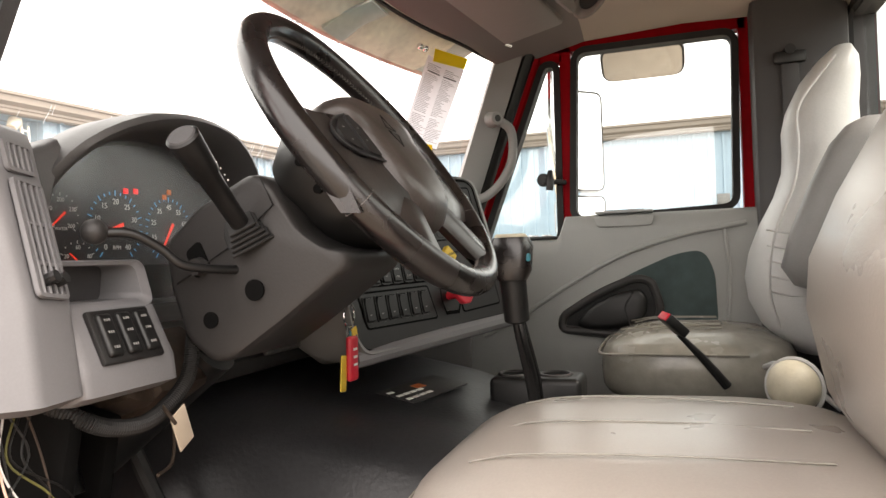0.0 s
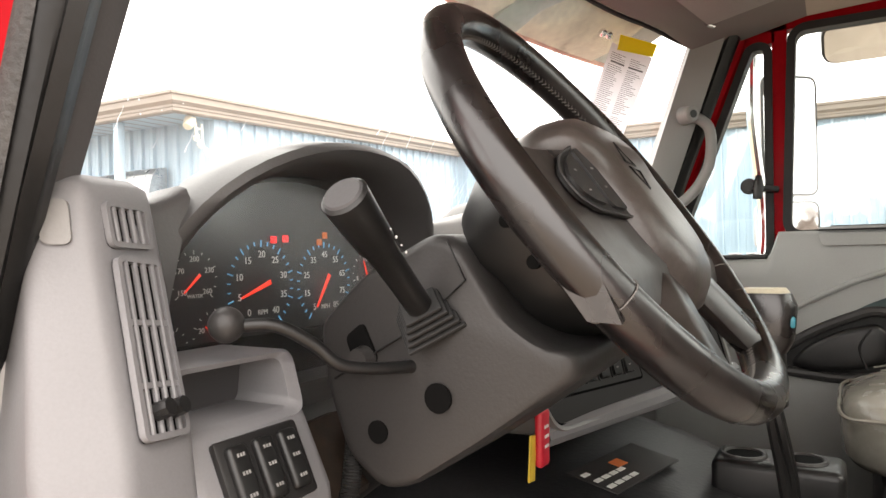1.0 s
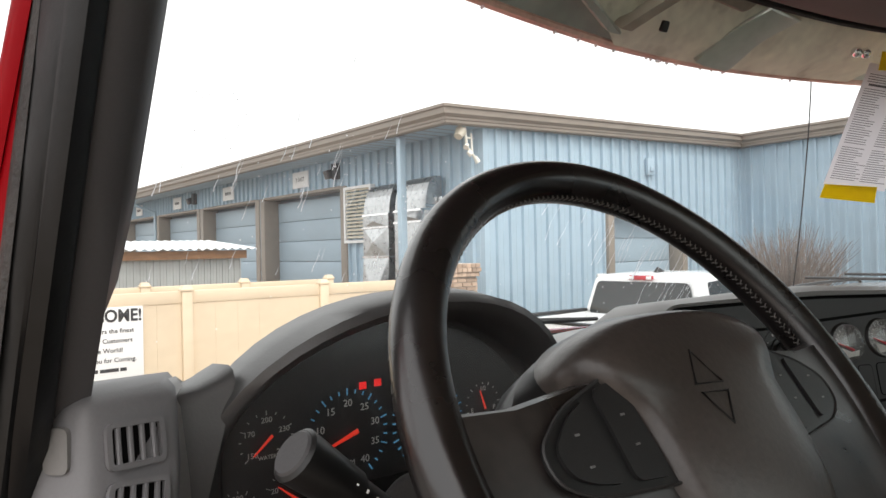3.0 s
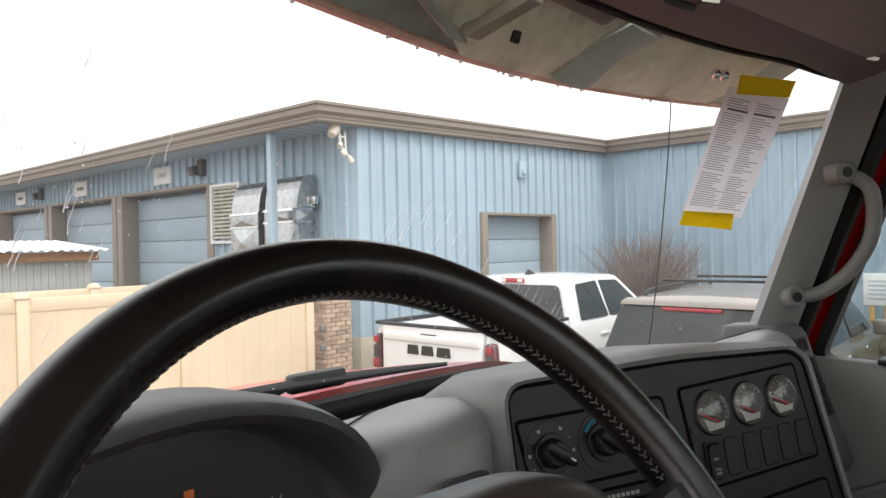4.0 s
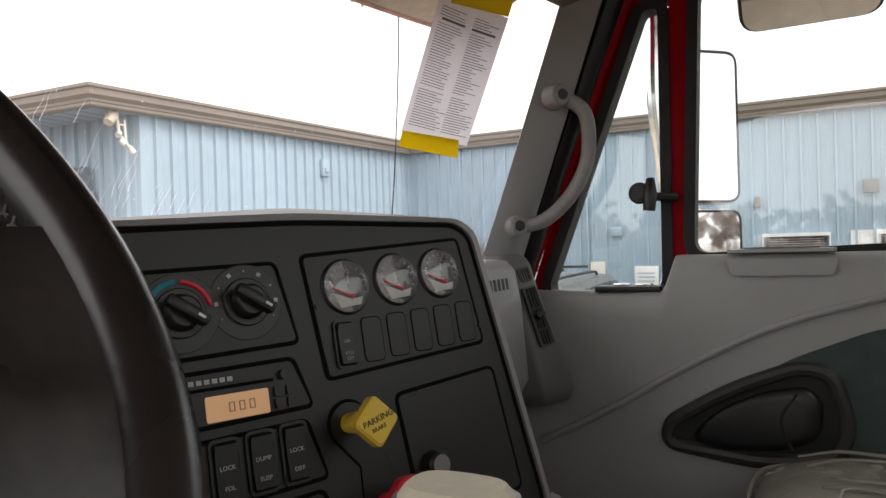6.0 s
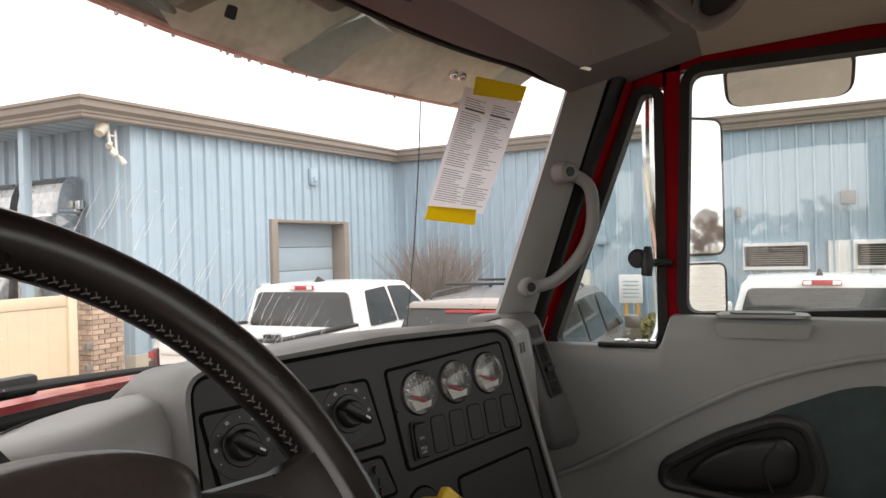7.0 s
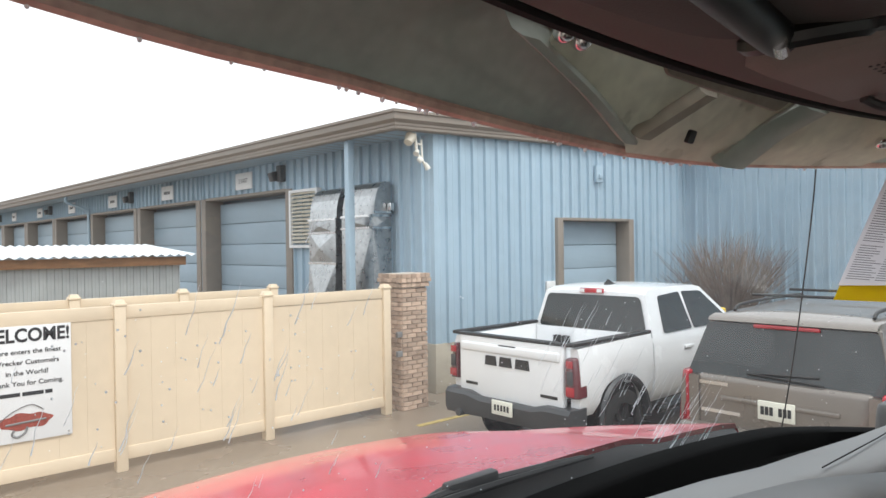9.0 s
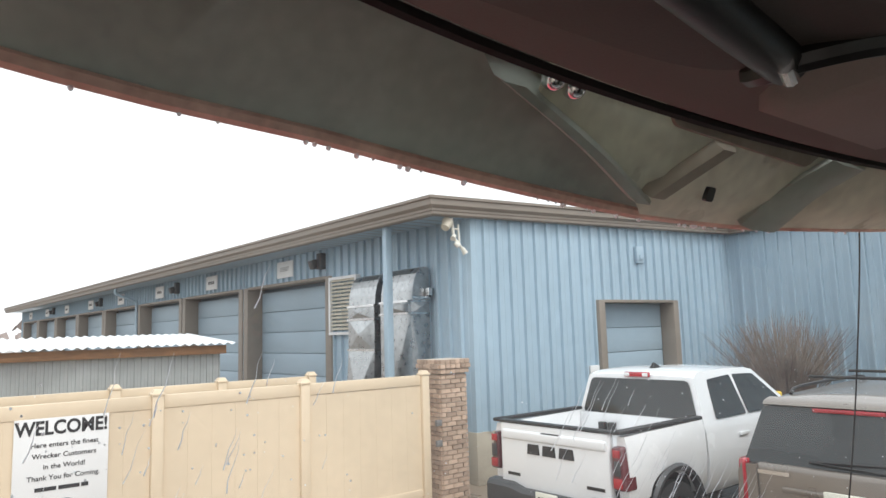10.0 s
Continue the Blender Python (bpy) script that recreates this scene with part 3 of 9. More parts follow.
# the gable end rises towards the side wing
Z0, Z1, Z2 = 4.455, 4.70, 4.745
FE = FX + far_x(YEND)
b = bm_new()
eave(b, [(FE, YEND, Z0), (FX, FY, Z0), (GX, FY, Z1), (GX, -26, Z2)], [(1, 0), (1, 1), (1, 1), (1, 0)])
solo("gutter", b, M_FASCIA, "taupe stepped gutter along the eaves", "gutter", kind="structure", angle=20)
b = bm_new()
for k in range(136):
    y0 = FY + 0.305 * k
    y1 = y0 + 0.305
    for f0, f1, dz in ((0.0, 0.16, 0.03), (0.16, 1.0, 0.0)):
        ya, yb = y0 + 0.305 * f0, y0 + 0.305 * f1
        b.faces.new([b.verts.new((x + far_x(y_), y_, Z0 + 0.03 + dz)) for x, y_ in ((FX + 0.02, ya), (WX + 0.3, ya), (WX + 0.3, yb), (FX + 0.02, yb))])
plate(b, [(FX + 0.02, FY + 0.02, Z0 + 0.03), (GX + 0.02, FY + 0.02, Z1 + 0.03), (GX + 0.02, WY + 0.3, Z1 + 0.03), (FX + 0.02, WY + 0.3, Z0 + 0.03)], (0, 0, 0.02))
plate(b, [(GX + 0.02, WY, Z1 + 0.03), (GX + 0.02, -26, Z2 + 0.03), (EX + 0.3, -26, Z2 + 0.03), (EX + 0.3, WY, Z1 + 0.03)], (0, 0, 0.02))
solo("soffit", b, M_BLUEWALL, "blue ribbed steel soffit under the eaves", "soffit", kind="structure")
b = bm_new()
plate(b, [(FX - 0.06, FY - 0.06, Z0 + 0.3), (18, FY - 0.06, Z1 + 0.36), (18, YEND, Z1 + 0.36), (FE - 0.06, YEND, Z0 + 0.3)], (0, 0, 0.02))
plate(b, [(GX - 0.06, FY - 0.06, Z1 + 0.3), (GX - 0.06, -26, Z2 + 0.3), (24, -26, Z2 + 0.5), (24, FY - 0.06, Z1 + 0.5)], (0, 0, 0.02))
solo("roof", b, M_FASCIA, "low taupe steel roof", "roof", kind="structure")
# downpipe at the end of a bay
b = bm_new()
tube(b, smooth_line([(5.1, 28.0, 4.45), (5.12, 28.0, 4.25), (5.7, 28.0, 4.0), (5.82, 28.0, 3.6), (5.82, 28.0, 0.1)]), 0.05, 8)
solo("downpipe", b, M_BLUEWALL, "blue painted steel downpipe on the wall", "downpipe")
# eave post
b = bm_new()
box(b, (6.02, 11.27, 2.23), (0.13, 0.13, 4.46), bev=0.01)
box(b, (6.02, 11.27, 0.02), (0.24, 0.24, 0.04))
solo("eave_post", b, M_BLUEWALL, "blue steel post carrying the eaves", "post")

# corner floodlight on a pipe bracket
fl = thing("floodlight", (6.42, 9.86, 3.9), "white pipe bracket with a floodlight at the eaves corner", "lamp")
b = bm_new()
tube(b, [(6.44, 9.9, 4.47), (6.46, 9.88, 4.12), (6.5, 9.87, 4.08), (6.62, 9.84, 3.92)], 0.025, 8)
tube(b, [(6.56, 9.88, 4.36), (6.57, 9.87, 4.02)], 0.018, 8)
tube(b, [(6.44, 9.9, 4.28), (6.57, 9.88, 4.28)], 0.018, 8)
part("bracket", b, M_LAMPWHITE, fl)
b = bm_new()
cyl(b, (6.36, 9.9, 4.4), (6.26, 9.86, 4.28), 0.1, 0.07, 14)
part("lamp_head", b, M_LOUVRE, fl, "dull cream lamp head")
for p, q in (((6.46, 9.86, 4.16), (6.4, 9.83, 4.1)), ((6.46, 9.86, 4.04), (6.52, 9.82, 3.98)), ((6.6, 9.84, 3.96), (6.66, 9.82, 3.86))):
    b = bm_new()
    cyl(b, p, q, 0.035, 0.05, 12)
    part("sensor", b, M_LAMPWHITE, fl)


# galvanised ducts: a plenum leaving the wall through an elbow, with cross-broken sheets
def broken(bm, q, n, h):
    """A sheet with the four folds of a cross-break, bulging by h."""
    v = [bm.verts.new(p) for p in q]
    c = bm.verts.new(sum((Vector(p) for p in q), Vector()) / 4 + Vector(n) * h)
    for i in range(4):
        bm.faces.new((v[i], v[(i + 1) % 4], c))


def duct(y0, y1, x0, zs, zt, label, foot):
    d = thing("air_duct", (x0 + 0.3, (y0 + y1) / 2, 0.3), label, "duct", "ducts on the wall")
    xb = WX - 0.14
    for k, (za, zb) in enumerate(zip(zs, zs[1:])):
        b = bm_new()
        xa, xc = x0 + (foot if k == 0 else 0.0), x0
        broken(b, [(xa, y1, za), (xa, y0, za), (xc, y0, zb), (xc, y1, zb)], (-1, 0, 0), 0.07)
        broken(b, [(xa, y0, za), (xb, y0, za), (xb, y0, zb), (xc, y0, zb)], (0, -1, 0), 0.03)
        b.faces.new([b.verts.new(p) for p in ((xa, y1, za), (xb, y1, za), (xb, y1, zb), (xc, y1, zb))])
        part("duct_section", b, M_GALV, d, angle=3)
    b = bm_new()
    top = zs[-1]
    arc = [(x0 + 0.02 + (xb - x0) * 0.62 * (1 - math.cos(a)), top + (zt - top) * math.sin(a)) for a in (radians(90) * i / 5 for i in range(6))] + [(xb, zt)]
    skin(b, [[(x, y0, z), (x, y1, z)] for x, z in arc], closed=False)
    for y_ in (y0, y1):
        b.faces.new([b.verts.new((x, y_, z)) for x, z in [*arc, (xb, top), (x0 + 0.02, top)]])
    part("elbow", b, M_GALV, d, angle=3)
    for z in zs[1:]:
        b = bm_new()
        band(b, [(x0 - 0.02, y0 - 0.02, z - 0.02), (xb, y0 - 0.02, z - 0.02), (xb, y1 + 0.02, z - 0.02), (x0 - 0.02, y1 + 0.02, z - 0.02)], True, (0, 0, 0.04), 0.04)
        part("seam", b, M_CHROME, d)
    return d


duct(12.2, 13.2, 6.3, (0.4, 2.24, 2.84, 3.1), 3.72, "galvanised sheet steel air duct with folded seams", -0.12)
second_duct = duct(10.95, 11.98, 6.3, (0.4, 2.9, 3.12), 3.74, "galvanised air duct with a rounded elbow beside the corner", 0.0)
b = bm_new()
tube(b, [(6.3, 10.9, 3.18), (6.7, 10.9, 3.18)], 0.03, 8)
box(b, (6.66, 10.88, 3.28), (0.12, 0.1, 0.14), bev=0.01)
part("damper_rod", b, M_CHROME, second_duct)

# ---------------------------------------------------------------- corrugated shed behind the fence
sh = thing("shed", (-2, 14.2, 0), "low corrugated steel shed with a pale roof", "shed")
b = bm_new()
ribbed(b, (-11, 13.3), (3.7, 13.3), 0, 2.3, (0, -1), 0.11, 0.03)
ribbed(b, (3.7, 13.3), (3.7, 15.4), 0, 2.3, (1, 0), 0.11, 0.03)
part("wall", b, M_ZINC, sh, angle=20)
b = bm_new()
xs = [-11.3 + 0.0375 * i for i in range(407)]
skin(b, [[(x, 13.0, 2.46 + 0.02 * math.sin(i * math.pi / 2)) for i, x in enumerate(xs)], [(x, 15.8, 2.66 + 0.02 * math.sin(i * math.pi / 2)) for i, x in enumerate(xs)]], closed=False)
part("roof", b, M_ZINCROOF, sh)
b = bm_new()
box(b, (-3.7, 13.12, 2.36), (14.9, 0.04, 0.15), bev=0.005)
part("eaves_board", b, M_WOOD, sh)

# ---------------------------------------------------------------- vinyl fence


def fence_run(x0, n, y, pitch, name, label, end_gap=None):
    f = thing(name, (x0, y, 0), label, "fence")
    xs = [x0 + pitch * i for i in range(n)] + ([end_gap] if end_gap else [])
    for x in xs:
        b = bm_new()
        box(b, (x, y, 0.96), (0.127, 0.127, 1.92), bev=0.008)
        p = part("post", b, M_VINYL, f)
        b = bm_new()
        box(b, (x, y, 1.935), (0.15, 0.15, 0.03), bev=0.006)
        skin(b, [[(x - 0.062, y - 0.062, 1.95), (x + 0.062, y - 0.062, 1.95), (x + 0.062, y + 0.062, 1.95), (x - 0.062, y + 0.062, 1.95)], [(x - 0.045, y - 0.045, 1.99), (x + 0.045, y - 0.045, 1.99), (x + 0.045, y + 0.045, 1.99), (x - 0.045, y + 0.045, 1.99)]])
        part("post_cap", b, M_VINYL, p)
    for a, c in zip(xs, xs[1:]):
        for nm, z, h in (("top_rail", 1.85, 0.15), ("bottom_rail", 0.2, 0.15)):
            b = bm_new()
            box(b, ((a + c) / 2, y, z), (c - a - 0.127, 0.05, h), bev=0.006)
            part(nm, b, M_VINYL, f)
        k = max(4, round((c - a) / 0.3))
        w = (c - a - 0.13) / k
        for i in range(k):
            b = bm_new()
            box(b, (a + 0.065 + w * (i + 0.5), y, 1.02), (w - 0.0006, 0.024, 1.5), bev=0.0012, seg=1)
            part("board", b, M_VINYL, f)


fence_run(-11.45, 9, 9.38, 1.86, "fence", "tall cream vinyl fence with capped posts", 5.39)
fence_run(-10.0, 11, 10.9, 1.43, "back_fence", "second cream vinyl fence with capped posts")

# welcome board on the fence
wb = thing("welcome_board", (0.61, 9.34, 0.54), "white printed welcome board fixed to the fence", "sign")
b = bm_new()
box(b, (0.605, 9.345, 1.16), (0.9, 0.012, 1.235), bev=0.003)
part("board", b, M_SIGN, wb)
up = Matrix(((1, 0, 0), (0, 0, -1), (0, 1, 0)))
words("WELCOME!", 0.2, (0.605, 9.336, 1.67), up, M_PRINT, wb, spread=0.86, bold=0.006)
for k, (s, sz) in enumerate((("Here enters the finest", 0.072), ("Wrecker Customers", 0.072), ("in the World!", 0.072), ("Thank You for Coming.", 0.072))):
    words(s, sz, (0.63, 9.336, 1.5 - 0.112 * k), up, M_PRINT, wb, bold=0.001)
b = bm_new()
for i, w in enumerate((0.2, 0.2, 0.07)):
    box(b, (0.44 + 0.02 + (0.0, 0.22, 0.37)[i], 9.337, 1.05), (w, 0.003, 0.04))
part("print_bar", b, M_PRINT, wb)
b = bm_new()
rr = [(0.6 + 0.26 * math.cos(a) * (1 + 0.08 * math.sin(5 * a)), 9.3365, 0.76 + 0.085 * math.sin(a) * (1 + 0.15 * math.cos(7 * a))) for a in (2 * math.pi * i / 40 for i in range(40))]
plate(b, rr, (0, -0.002, 0))
part("emblem", b, M_BADGE, wb, "rust-red oval emblem")
b = bm_new()
tube(b, smooth_line([(0.36, 9.334, 0.78), (0.5, 9.334, 0.88), (0.66, 9.334, 0.93), (0.78, 9.334, 0.86)]), 0.006, 6)
tube(b, smooth_line([(0.62, 9.334, 0.7), (0.6, 9.334, 0.64), (0.53, 9.334, 0.6), (0.48, 9.334, 0.63), (0.5, 9.334, 0.68)]), 0.012, 6)
tube(b, [(0.42, 9.333, 0.74), (0.8, 9.333, 0.76)], 0.012, 6)
part("emblem_outline", b, M_ARM, wb)
for x in (0.19, 1.02):
    for z in (0.58, 1.745):
        b = bm_new()
        cyl(b, (x, 9.339, z), (x, 9.334, z), 0.014, 0.01, 8)
        part("screw", b, M_CHROME, wb)

# ---------------------------------------------------------------- brick gate pillar
PX0, PX1, PY0, PY1 = 5.67, 6.17, 9.33, 9.83
pil = thing("brick_pillar", ((PX0 + PX1) / 2, 9.58, 0), "mixed tan brick gate pillar with a corbelled top", "pillar")
b = bm_new()
box(b, ((PX0 + PX1) / 2, (PY0 + PY1) / 2, 0.98), (PX1 - PX0 - 0.02, PY1 - PY0 - 0.02, 1.96))
box(b, ((PX0 + PX1) / 2, (PY0 + PY1) / 2, 2.03), (PX1 - PX0 + 0.05, PY1 - PY0 + 0.05, 0.2))
part("core", b, M_MORTAR, pil)


def brick(s):
    b = bm_new()
    box(b, (0, 0, 0), s, bev=0.004, seg=1)
    me = bpy.data.meshes.new("brick")
    b.to_mesh(me)
    b.free()
    me.materials.append(M_BRICK)
    return me


bm_front, bm_half, bm_cap = brick((0.178, 0.034, 0.061)), brick((0.085, 0.034, 0.061)), brick((0.088, 0.06, 0.064))


def lay(me, x, y, z, rz):
    ob = new("brick", me)
    hang(ob, pil)
    ob.matrix_basis = pose(x + random.uniform(-0.003, 0.003), y, z, random.uniform(-0.6, 0.6), random.uniform(-0.6, 0.6), rz)


for i in range(27):
    z = 0.035 + 0.0705 * i
    for along, lo, hi, fixed, rz in ((0, PX0, PX1, PY0, 0), (1, PY0, PY1, PX0, 90), (1, PY0, PY1, PX1, 90)):
        x = lo - (0.0 if (i + along) % 2 else 0.095)
        while x < hi - 0.03:
            a0, a1 = max(lo, x), min(hi, x + 0.186)
            me = bm_front if a1 - a0 > 0.14 else bm_half
            if a1 - a0 > 0.04:
                lay(me, (a0 + a1) / 2 if not along else fixed, fixed if not along else (a0 + a1) / 2, z, rz)
            x += 0.1875
for row, (z, out) in enumerate(((1.955, 0.02), (2.03, 0.045), (2.1, 0.03))):
    n = 6
    w = (PX1 - PX0 + 2 * out) / n
    for i in range(n):
        for me, x, y_, rz in ((bm_cap, PX0 - out + w * (i + 0.5), PY0 - out, 0), (bm_cap, PX0 - out, PY0 - out + w * (i + 0.5), 90), (bm_cap, PX1 + out, PY0 - out + w * (i + 0.5), 90)):
            lay(me, x, y_, z, rz)
for z in (0.9, 1.2):
    b = bm_new()
    box(b, (5.6, 9.31, z), (0.1, 0.05, 0.09), bev=0.006)
    part("hinge", b, M_ARM, pil, "grey gate hinge")


# ---------------------------------------------------------------- vehicles
def car_wheel(parent, x, y, r, w, side):
    wh = None
    b = bm_new()
    prof_ = [(-0.5, 0.6), (-0.5, 0.9), (-0.42, 0.985), (-0.2, 1.0), (0.2, 1.0), (0.42, 0.985), (0.5, 0.9), (0.5, 0.6)]
    skin(b, [[(x + r * q * math.cos(a), y + w * p, r + r * q * math.sin(a)) for p, q in prof_] for a in (2 * math.pi * i / 32 for i in range(33))], closed=False)
    wh = part("wheel", b, M_TYRE, parent, "black tyre on alloy rim")
    b = bm_new()
    yo = y + side * w * 0.42
    cyl(b, (x, y + side * w * 0.1, r), (x, y + side * w * 0.2, r), r * 0.6, seg=24)
    for k in range(6):
        a = k * math.pi / 3
        box(b, (x + 0.32 * r * math.cos(a), yo - side * 0.03, r + 0.32 * r * math.sin(a)), (r * 0.55, 0.03, r * 0.16), Euler((0, -a, 0)).to_matrix(), 0.006)
    cyl(b, (x, yo - side * 0.03, r), (x, yo, r), r * 0.13, seg=12)
    part("rim", b, M_RIM, wh)


def pickup(m):
    v = thing("pickup_truck", (0, 0, 0), "white crew-cab pickup with an empty bed, parked nose in", "pickup", "parked vehicles", m=m)
    W = 1.0

    def side_panel(xs, zt, name):
        """Body side as a lofted skin with the wheel opening cut by short columns."""
        for s in (1, -1):
            b = bm_new()
            rows = []
            for x, top, low in xs:
                rows.append([(x, s * (W * 0.90), low), (x, s * (W * 0.975), low + 0.12 if low < 0.7 else low + 0.03), (x, s * W, (low + top) / 2), (x, s * W * 0.985, top - 0.1), (x, s * W * 0.955, top), (x, s * W * 0.86, top), (x, s * W * 0.86, low)])
            skin(b, rows)
            part(name, b, M_WHITE, v)

    def cut(x, lo):
        d = abs(x - 1.28)
        e = abs(x - 4.95)
        q = min(d, e)
        return lo + (0.98 - lo) * (math.sqrt(max(0, 1 - (q / 0.5) ** 2)) if q < 0.5 else 0)
    bed = [x / 20 for x in range(4, 40)]
    side_panel([(x, 1.40 + 0.03 * (x / 2), cut(x, 0.62)) for x in bed], 1.4, "bed_side")
    cab_x = [1.99 + i * 0.0655 for i in range(60)]
    side_panel([(x, 1.36 if x < 4.3 else 1.36 - (x - 4.3) * 0.06, cut(x, 0.55)) for x in cab_x], 1.3, "cab_side")
    # tailgate, with a stamped panel and a handle
    b = bm_new()
    box(b, (0.16, 0, 1.03), (0.09, 1.64, 0.82), bev=0.03, seg=3)
    box(b, (0.13, 0, 1.30), (0.08, 1.56, 0.12), bev=0.03, seg=3)
    tg = part("tailgate", b, M_WHITE, v)
    b = bm_new()
    box(b, (0.11, 0, 1.33), (0.03, 0.28, 0.06), bev=0.012)
    part("handle", b, M_BLACK, tg, "black tailgate handle")
    b = bm_new()
    for yy, w_ in ((0.27, 0.19), (0.03, 0.2), (-0.23, 0.22)):
        skin(b, [[(x, yy - w_ / 2 * g, 1.1), (x, yy + w_ / 2 * g, 1.1), (x, yy + w_ / 2 * g * 0.86, 1.215), (x, yy - w_ / 2 * g * 0.86, 1.215)] for x, g in ((0.116, 1.0), (0.1, 0.97))])
    part("badge", b, M_BLACK, tg, "black raised badge bars")
    b = bm_new()
    for yy, w_ in ((-0.62, 0.24), (0.6, 0.2)):
        box(b, (0.112, yy, 0.84), (0.006, w_, 0.035))
    part("small_badge", b, M_BLACK, tg)
    b = bm_new()
    for s in (1, -1):
        box(b, (1.05, s * 0.905, 1.45), (1.85, 0.11, 0.045), bev=0.014)
    box(b, (0.16, 0, 1.448), (0.11, 1.68, 0.035), bev=0.012)
    part("bed_rail_cap", b, M_BLACK, v, "black bed rail caps")
    b = bm_new()
    box(b, (1.06, 0, 0.88), (1.78, 1.7, 0.06))
    box(b, (1.95, 0, 1.15), (0.05, 1.7, 0.52))
    for s in (1, -1):
        box(b, (1.28, s * 0.7, 1.02), (0.9, 0.28, 0.24), bev=0.04)
    for k in range(9):
        box(b, (1.06, -0.72 + 0.18 * k, 0.92), (1.7, 0.06, 0.03), bev=0.008)
    part("bed_floor", b, M_WHITE, v)
    for yy in (0.45, 0.3):
        b = bm_new()
        box(b, (1.88, yy, 1.22), (0.07, 0.1, 0.16), bev=0.01)
        part("bed_anchor", b, M_BLACK, v)
    # bumper with steps and plate
    b = bm_new()
    rows = []
    for yy in (-1.0, -0.97, -0.6, -0.42, 0.42, 0.6, 0.97, 1.0):
        x0 = 0.12 if abs(yy) > 0.98 else 0.0 if abs(yy) > 0.5 else 0.03
        dz = 0.0 if abs(yy) > 0.5 else -0.05
        rows.append([(x0 + 0.03, yy, 0.45), (x0, yy, 0.52), (x0, yy, 0.7 + dz), (x0 + 0.04, yy, 0.75 + dz), (0.3, yy, 0.75 + dz), (0.3, yy, 0.45)])
    skin(b, rows)
    bp = part("rear_bumper", b, M_BUMP, v, "dark grey step bumper")
    b = bm_new()
    box(b, (0.005, 0.0, 0.63), (0.02, 0.32, 0.17), bev=0.006)
    pl = part("number_plate", b, M_PLATE, bp)
    b = bm_new()
    for k in range(5):
        box(b, (-0.007, -0.1 + 0.05 * k, 0.63), (0.004, 0.03, 0.07))
    part("print_bar", b, M_PRINT, pl)
    b = bm_new()
    for yy in (0.72, -0.72):
        cyl(b, (-0.02, yy, 0.47), (0.25, yy, 0.47), 0.05, seg=14)
    part("exhaust_tip", b, M_BUMP, v)
    for s in (1, -1):
        b = bm_new()
        skin(b, [rounded([(x, s * (0.845 + g), 0.86 + g), (x, s * (1.0 + d - g), 0.86 + g), (x + 0.02, s * (0.955 + d - g), 1.31 - g), (x, s * (0.845 + g), 1.31 - g)], 0.03, 3) for x, g, d in ((0.3, 0.0, 0.012), (0.15, 0.0, 0.012), (0.115, 0.008, 0.0), (0.105, 0.02, 0.0))])
        tl = part("tail_lamp", b, M_TAILDK, v, "smoked red tail lamp")
        b = bm_new()
        box(b, (0.1, s * 0.915, 1.24), (0.014, 0.09, 0.08), bev=0.005)
        box(b, (0.1, s * 0.92, 0.94), (0.014, 0.11, 0.1), bev=0.005)
        part("lens", b, M_TAIL, tl)
        b = bm_new()
        box(b, (0.1, s * 0.92, 1.09), (0.012, 0.08, 0.15), bev=0.005)
        part("reverse_lens", b, M_BUMP, tl, "smoked reversing lens")
    # cab: greenhouse in one shell, glass set 4 mm proud
    st = [(2.02, 0.95, 1.36, 2.02), (2.1, 0.80, 1.90, 0), (2.25, 0.75, 1.955, 0), (2.9, 0.745, 1.975, 0), (3.5, 0.73, 1.955, 0), (3.72, 0.715, 1.92, 0), (4.42, 0.90, 1.36, 0)]
    b = bm_new()
    rows = []
    for x, w_, z, _ in st:
        rows.append([(x, -w_, z), (x, -w_ * 0.8, z + 0.01), (x, -w_ * 0.4, z + 0.02), (x, 0, z + 0.024), (x, w_ * 0.4, z + 0.02), (x, w_ * 0.8, z + 0.01), (x, w_, z)])
    rr_ = skin(b, rows, closed=False)
    for s, i in ((1, 6), (-1, 0)):
        lo = [b.verts.new((x, s * 0.96, 1.34)) for x in (2.02, 2.1, 2.25, 2.9, 3.5, 3.72, 4.42)]
        for k in range(6):
            b.faces.new((rr_[k][i], rr_[k + 1][i], lo[k + 1], lo[k]))
    part("cab", b, M_WHITE, v)
    b = bm_new()
    plate(b, rounded([(2.022, -0.86, 1.40), (2.087, -0.735, 1.865), (2.087, 0.735, 1.865), (2.022, 0.86, 1.40)], 0.07), (-0.02, 0, 0.003))
    part("rear_window", b, M_CARGLASS, v)
    for s in (1, -1):
        for pts in ([(2.3, 1.40), (2.42, 1.86), (3.0, 1.89), (3.03, 1.40)], [(3.1, 1.40), (3.07, 1.89), (3.6, 1.87), (4.15, 1.44), (4.12, 1.40)]):
            b = bm_new()
            q = [(x, s * (0.965 - (z - 1.36) * 0.385), z) for x, z in pts]
            plate(b, rounded(q, 0.04), (0, s * 0.012, 0.004))
            part("side_window", b, M_CARGLASS, v)
        b = bm_new()
        box(b, (4.15, s * 1.1, 1.42), (0.12, 0.2, 0.26), bev=0.04)
        part("door_mirror", b, M_WHITE, v)
        for x in (2.95, 3.95):
            b = bm_new()
            box(b, (x - 0.1, s * 1.005, 1.18), (0.22, 0.03, 0.045), bev=0.012)
            part("door_handle", b, M_WHITE, v)
        b = bm_new()
        cyl(b, (1.28, s * 0.86, 0.42), (1.28, s * 0.9, 0.42), 0.5, seg=28)
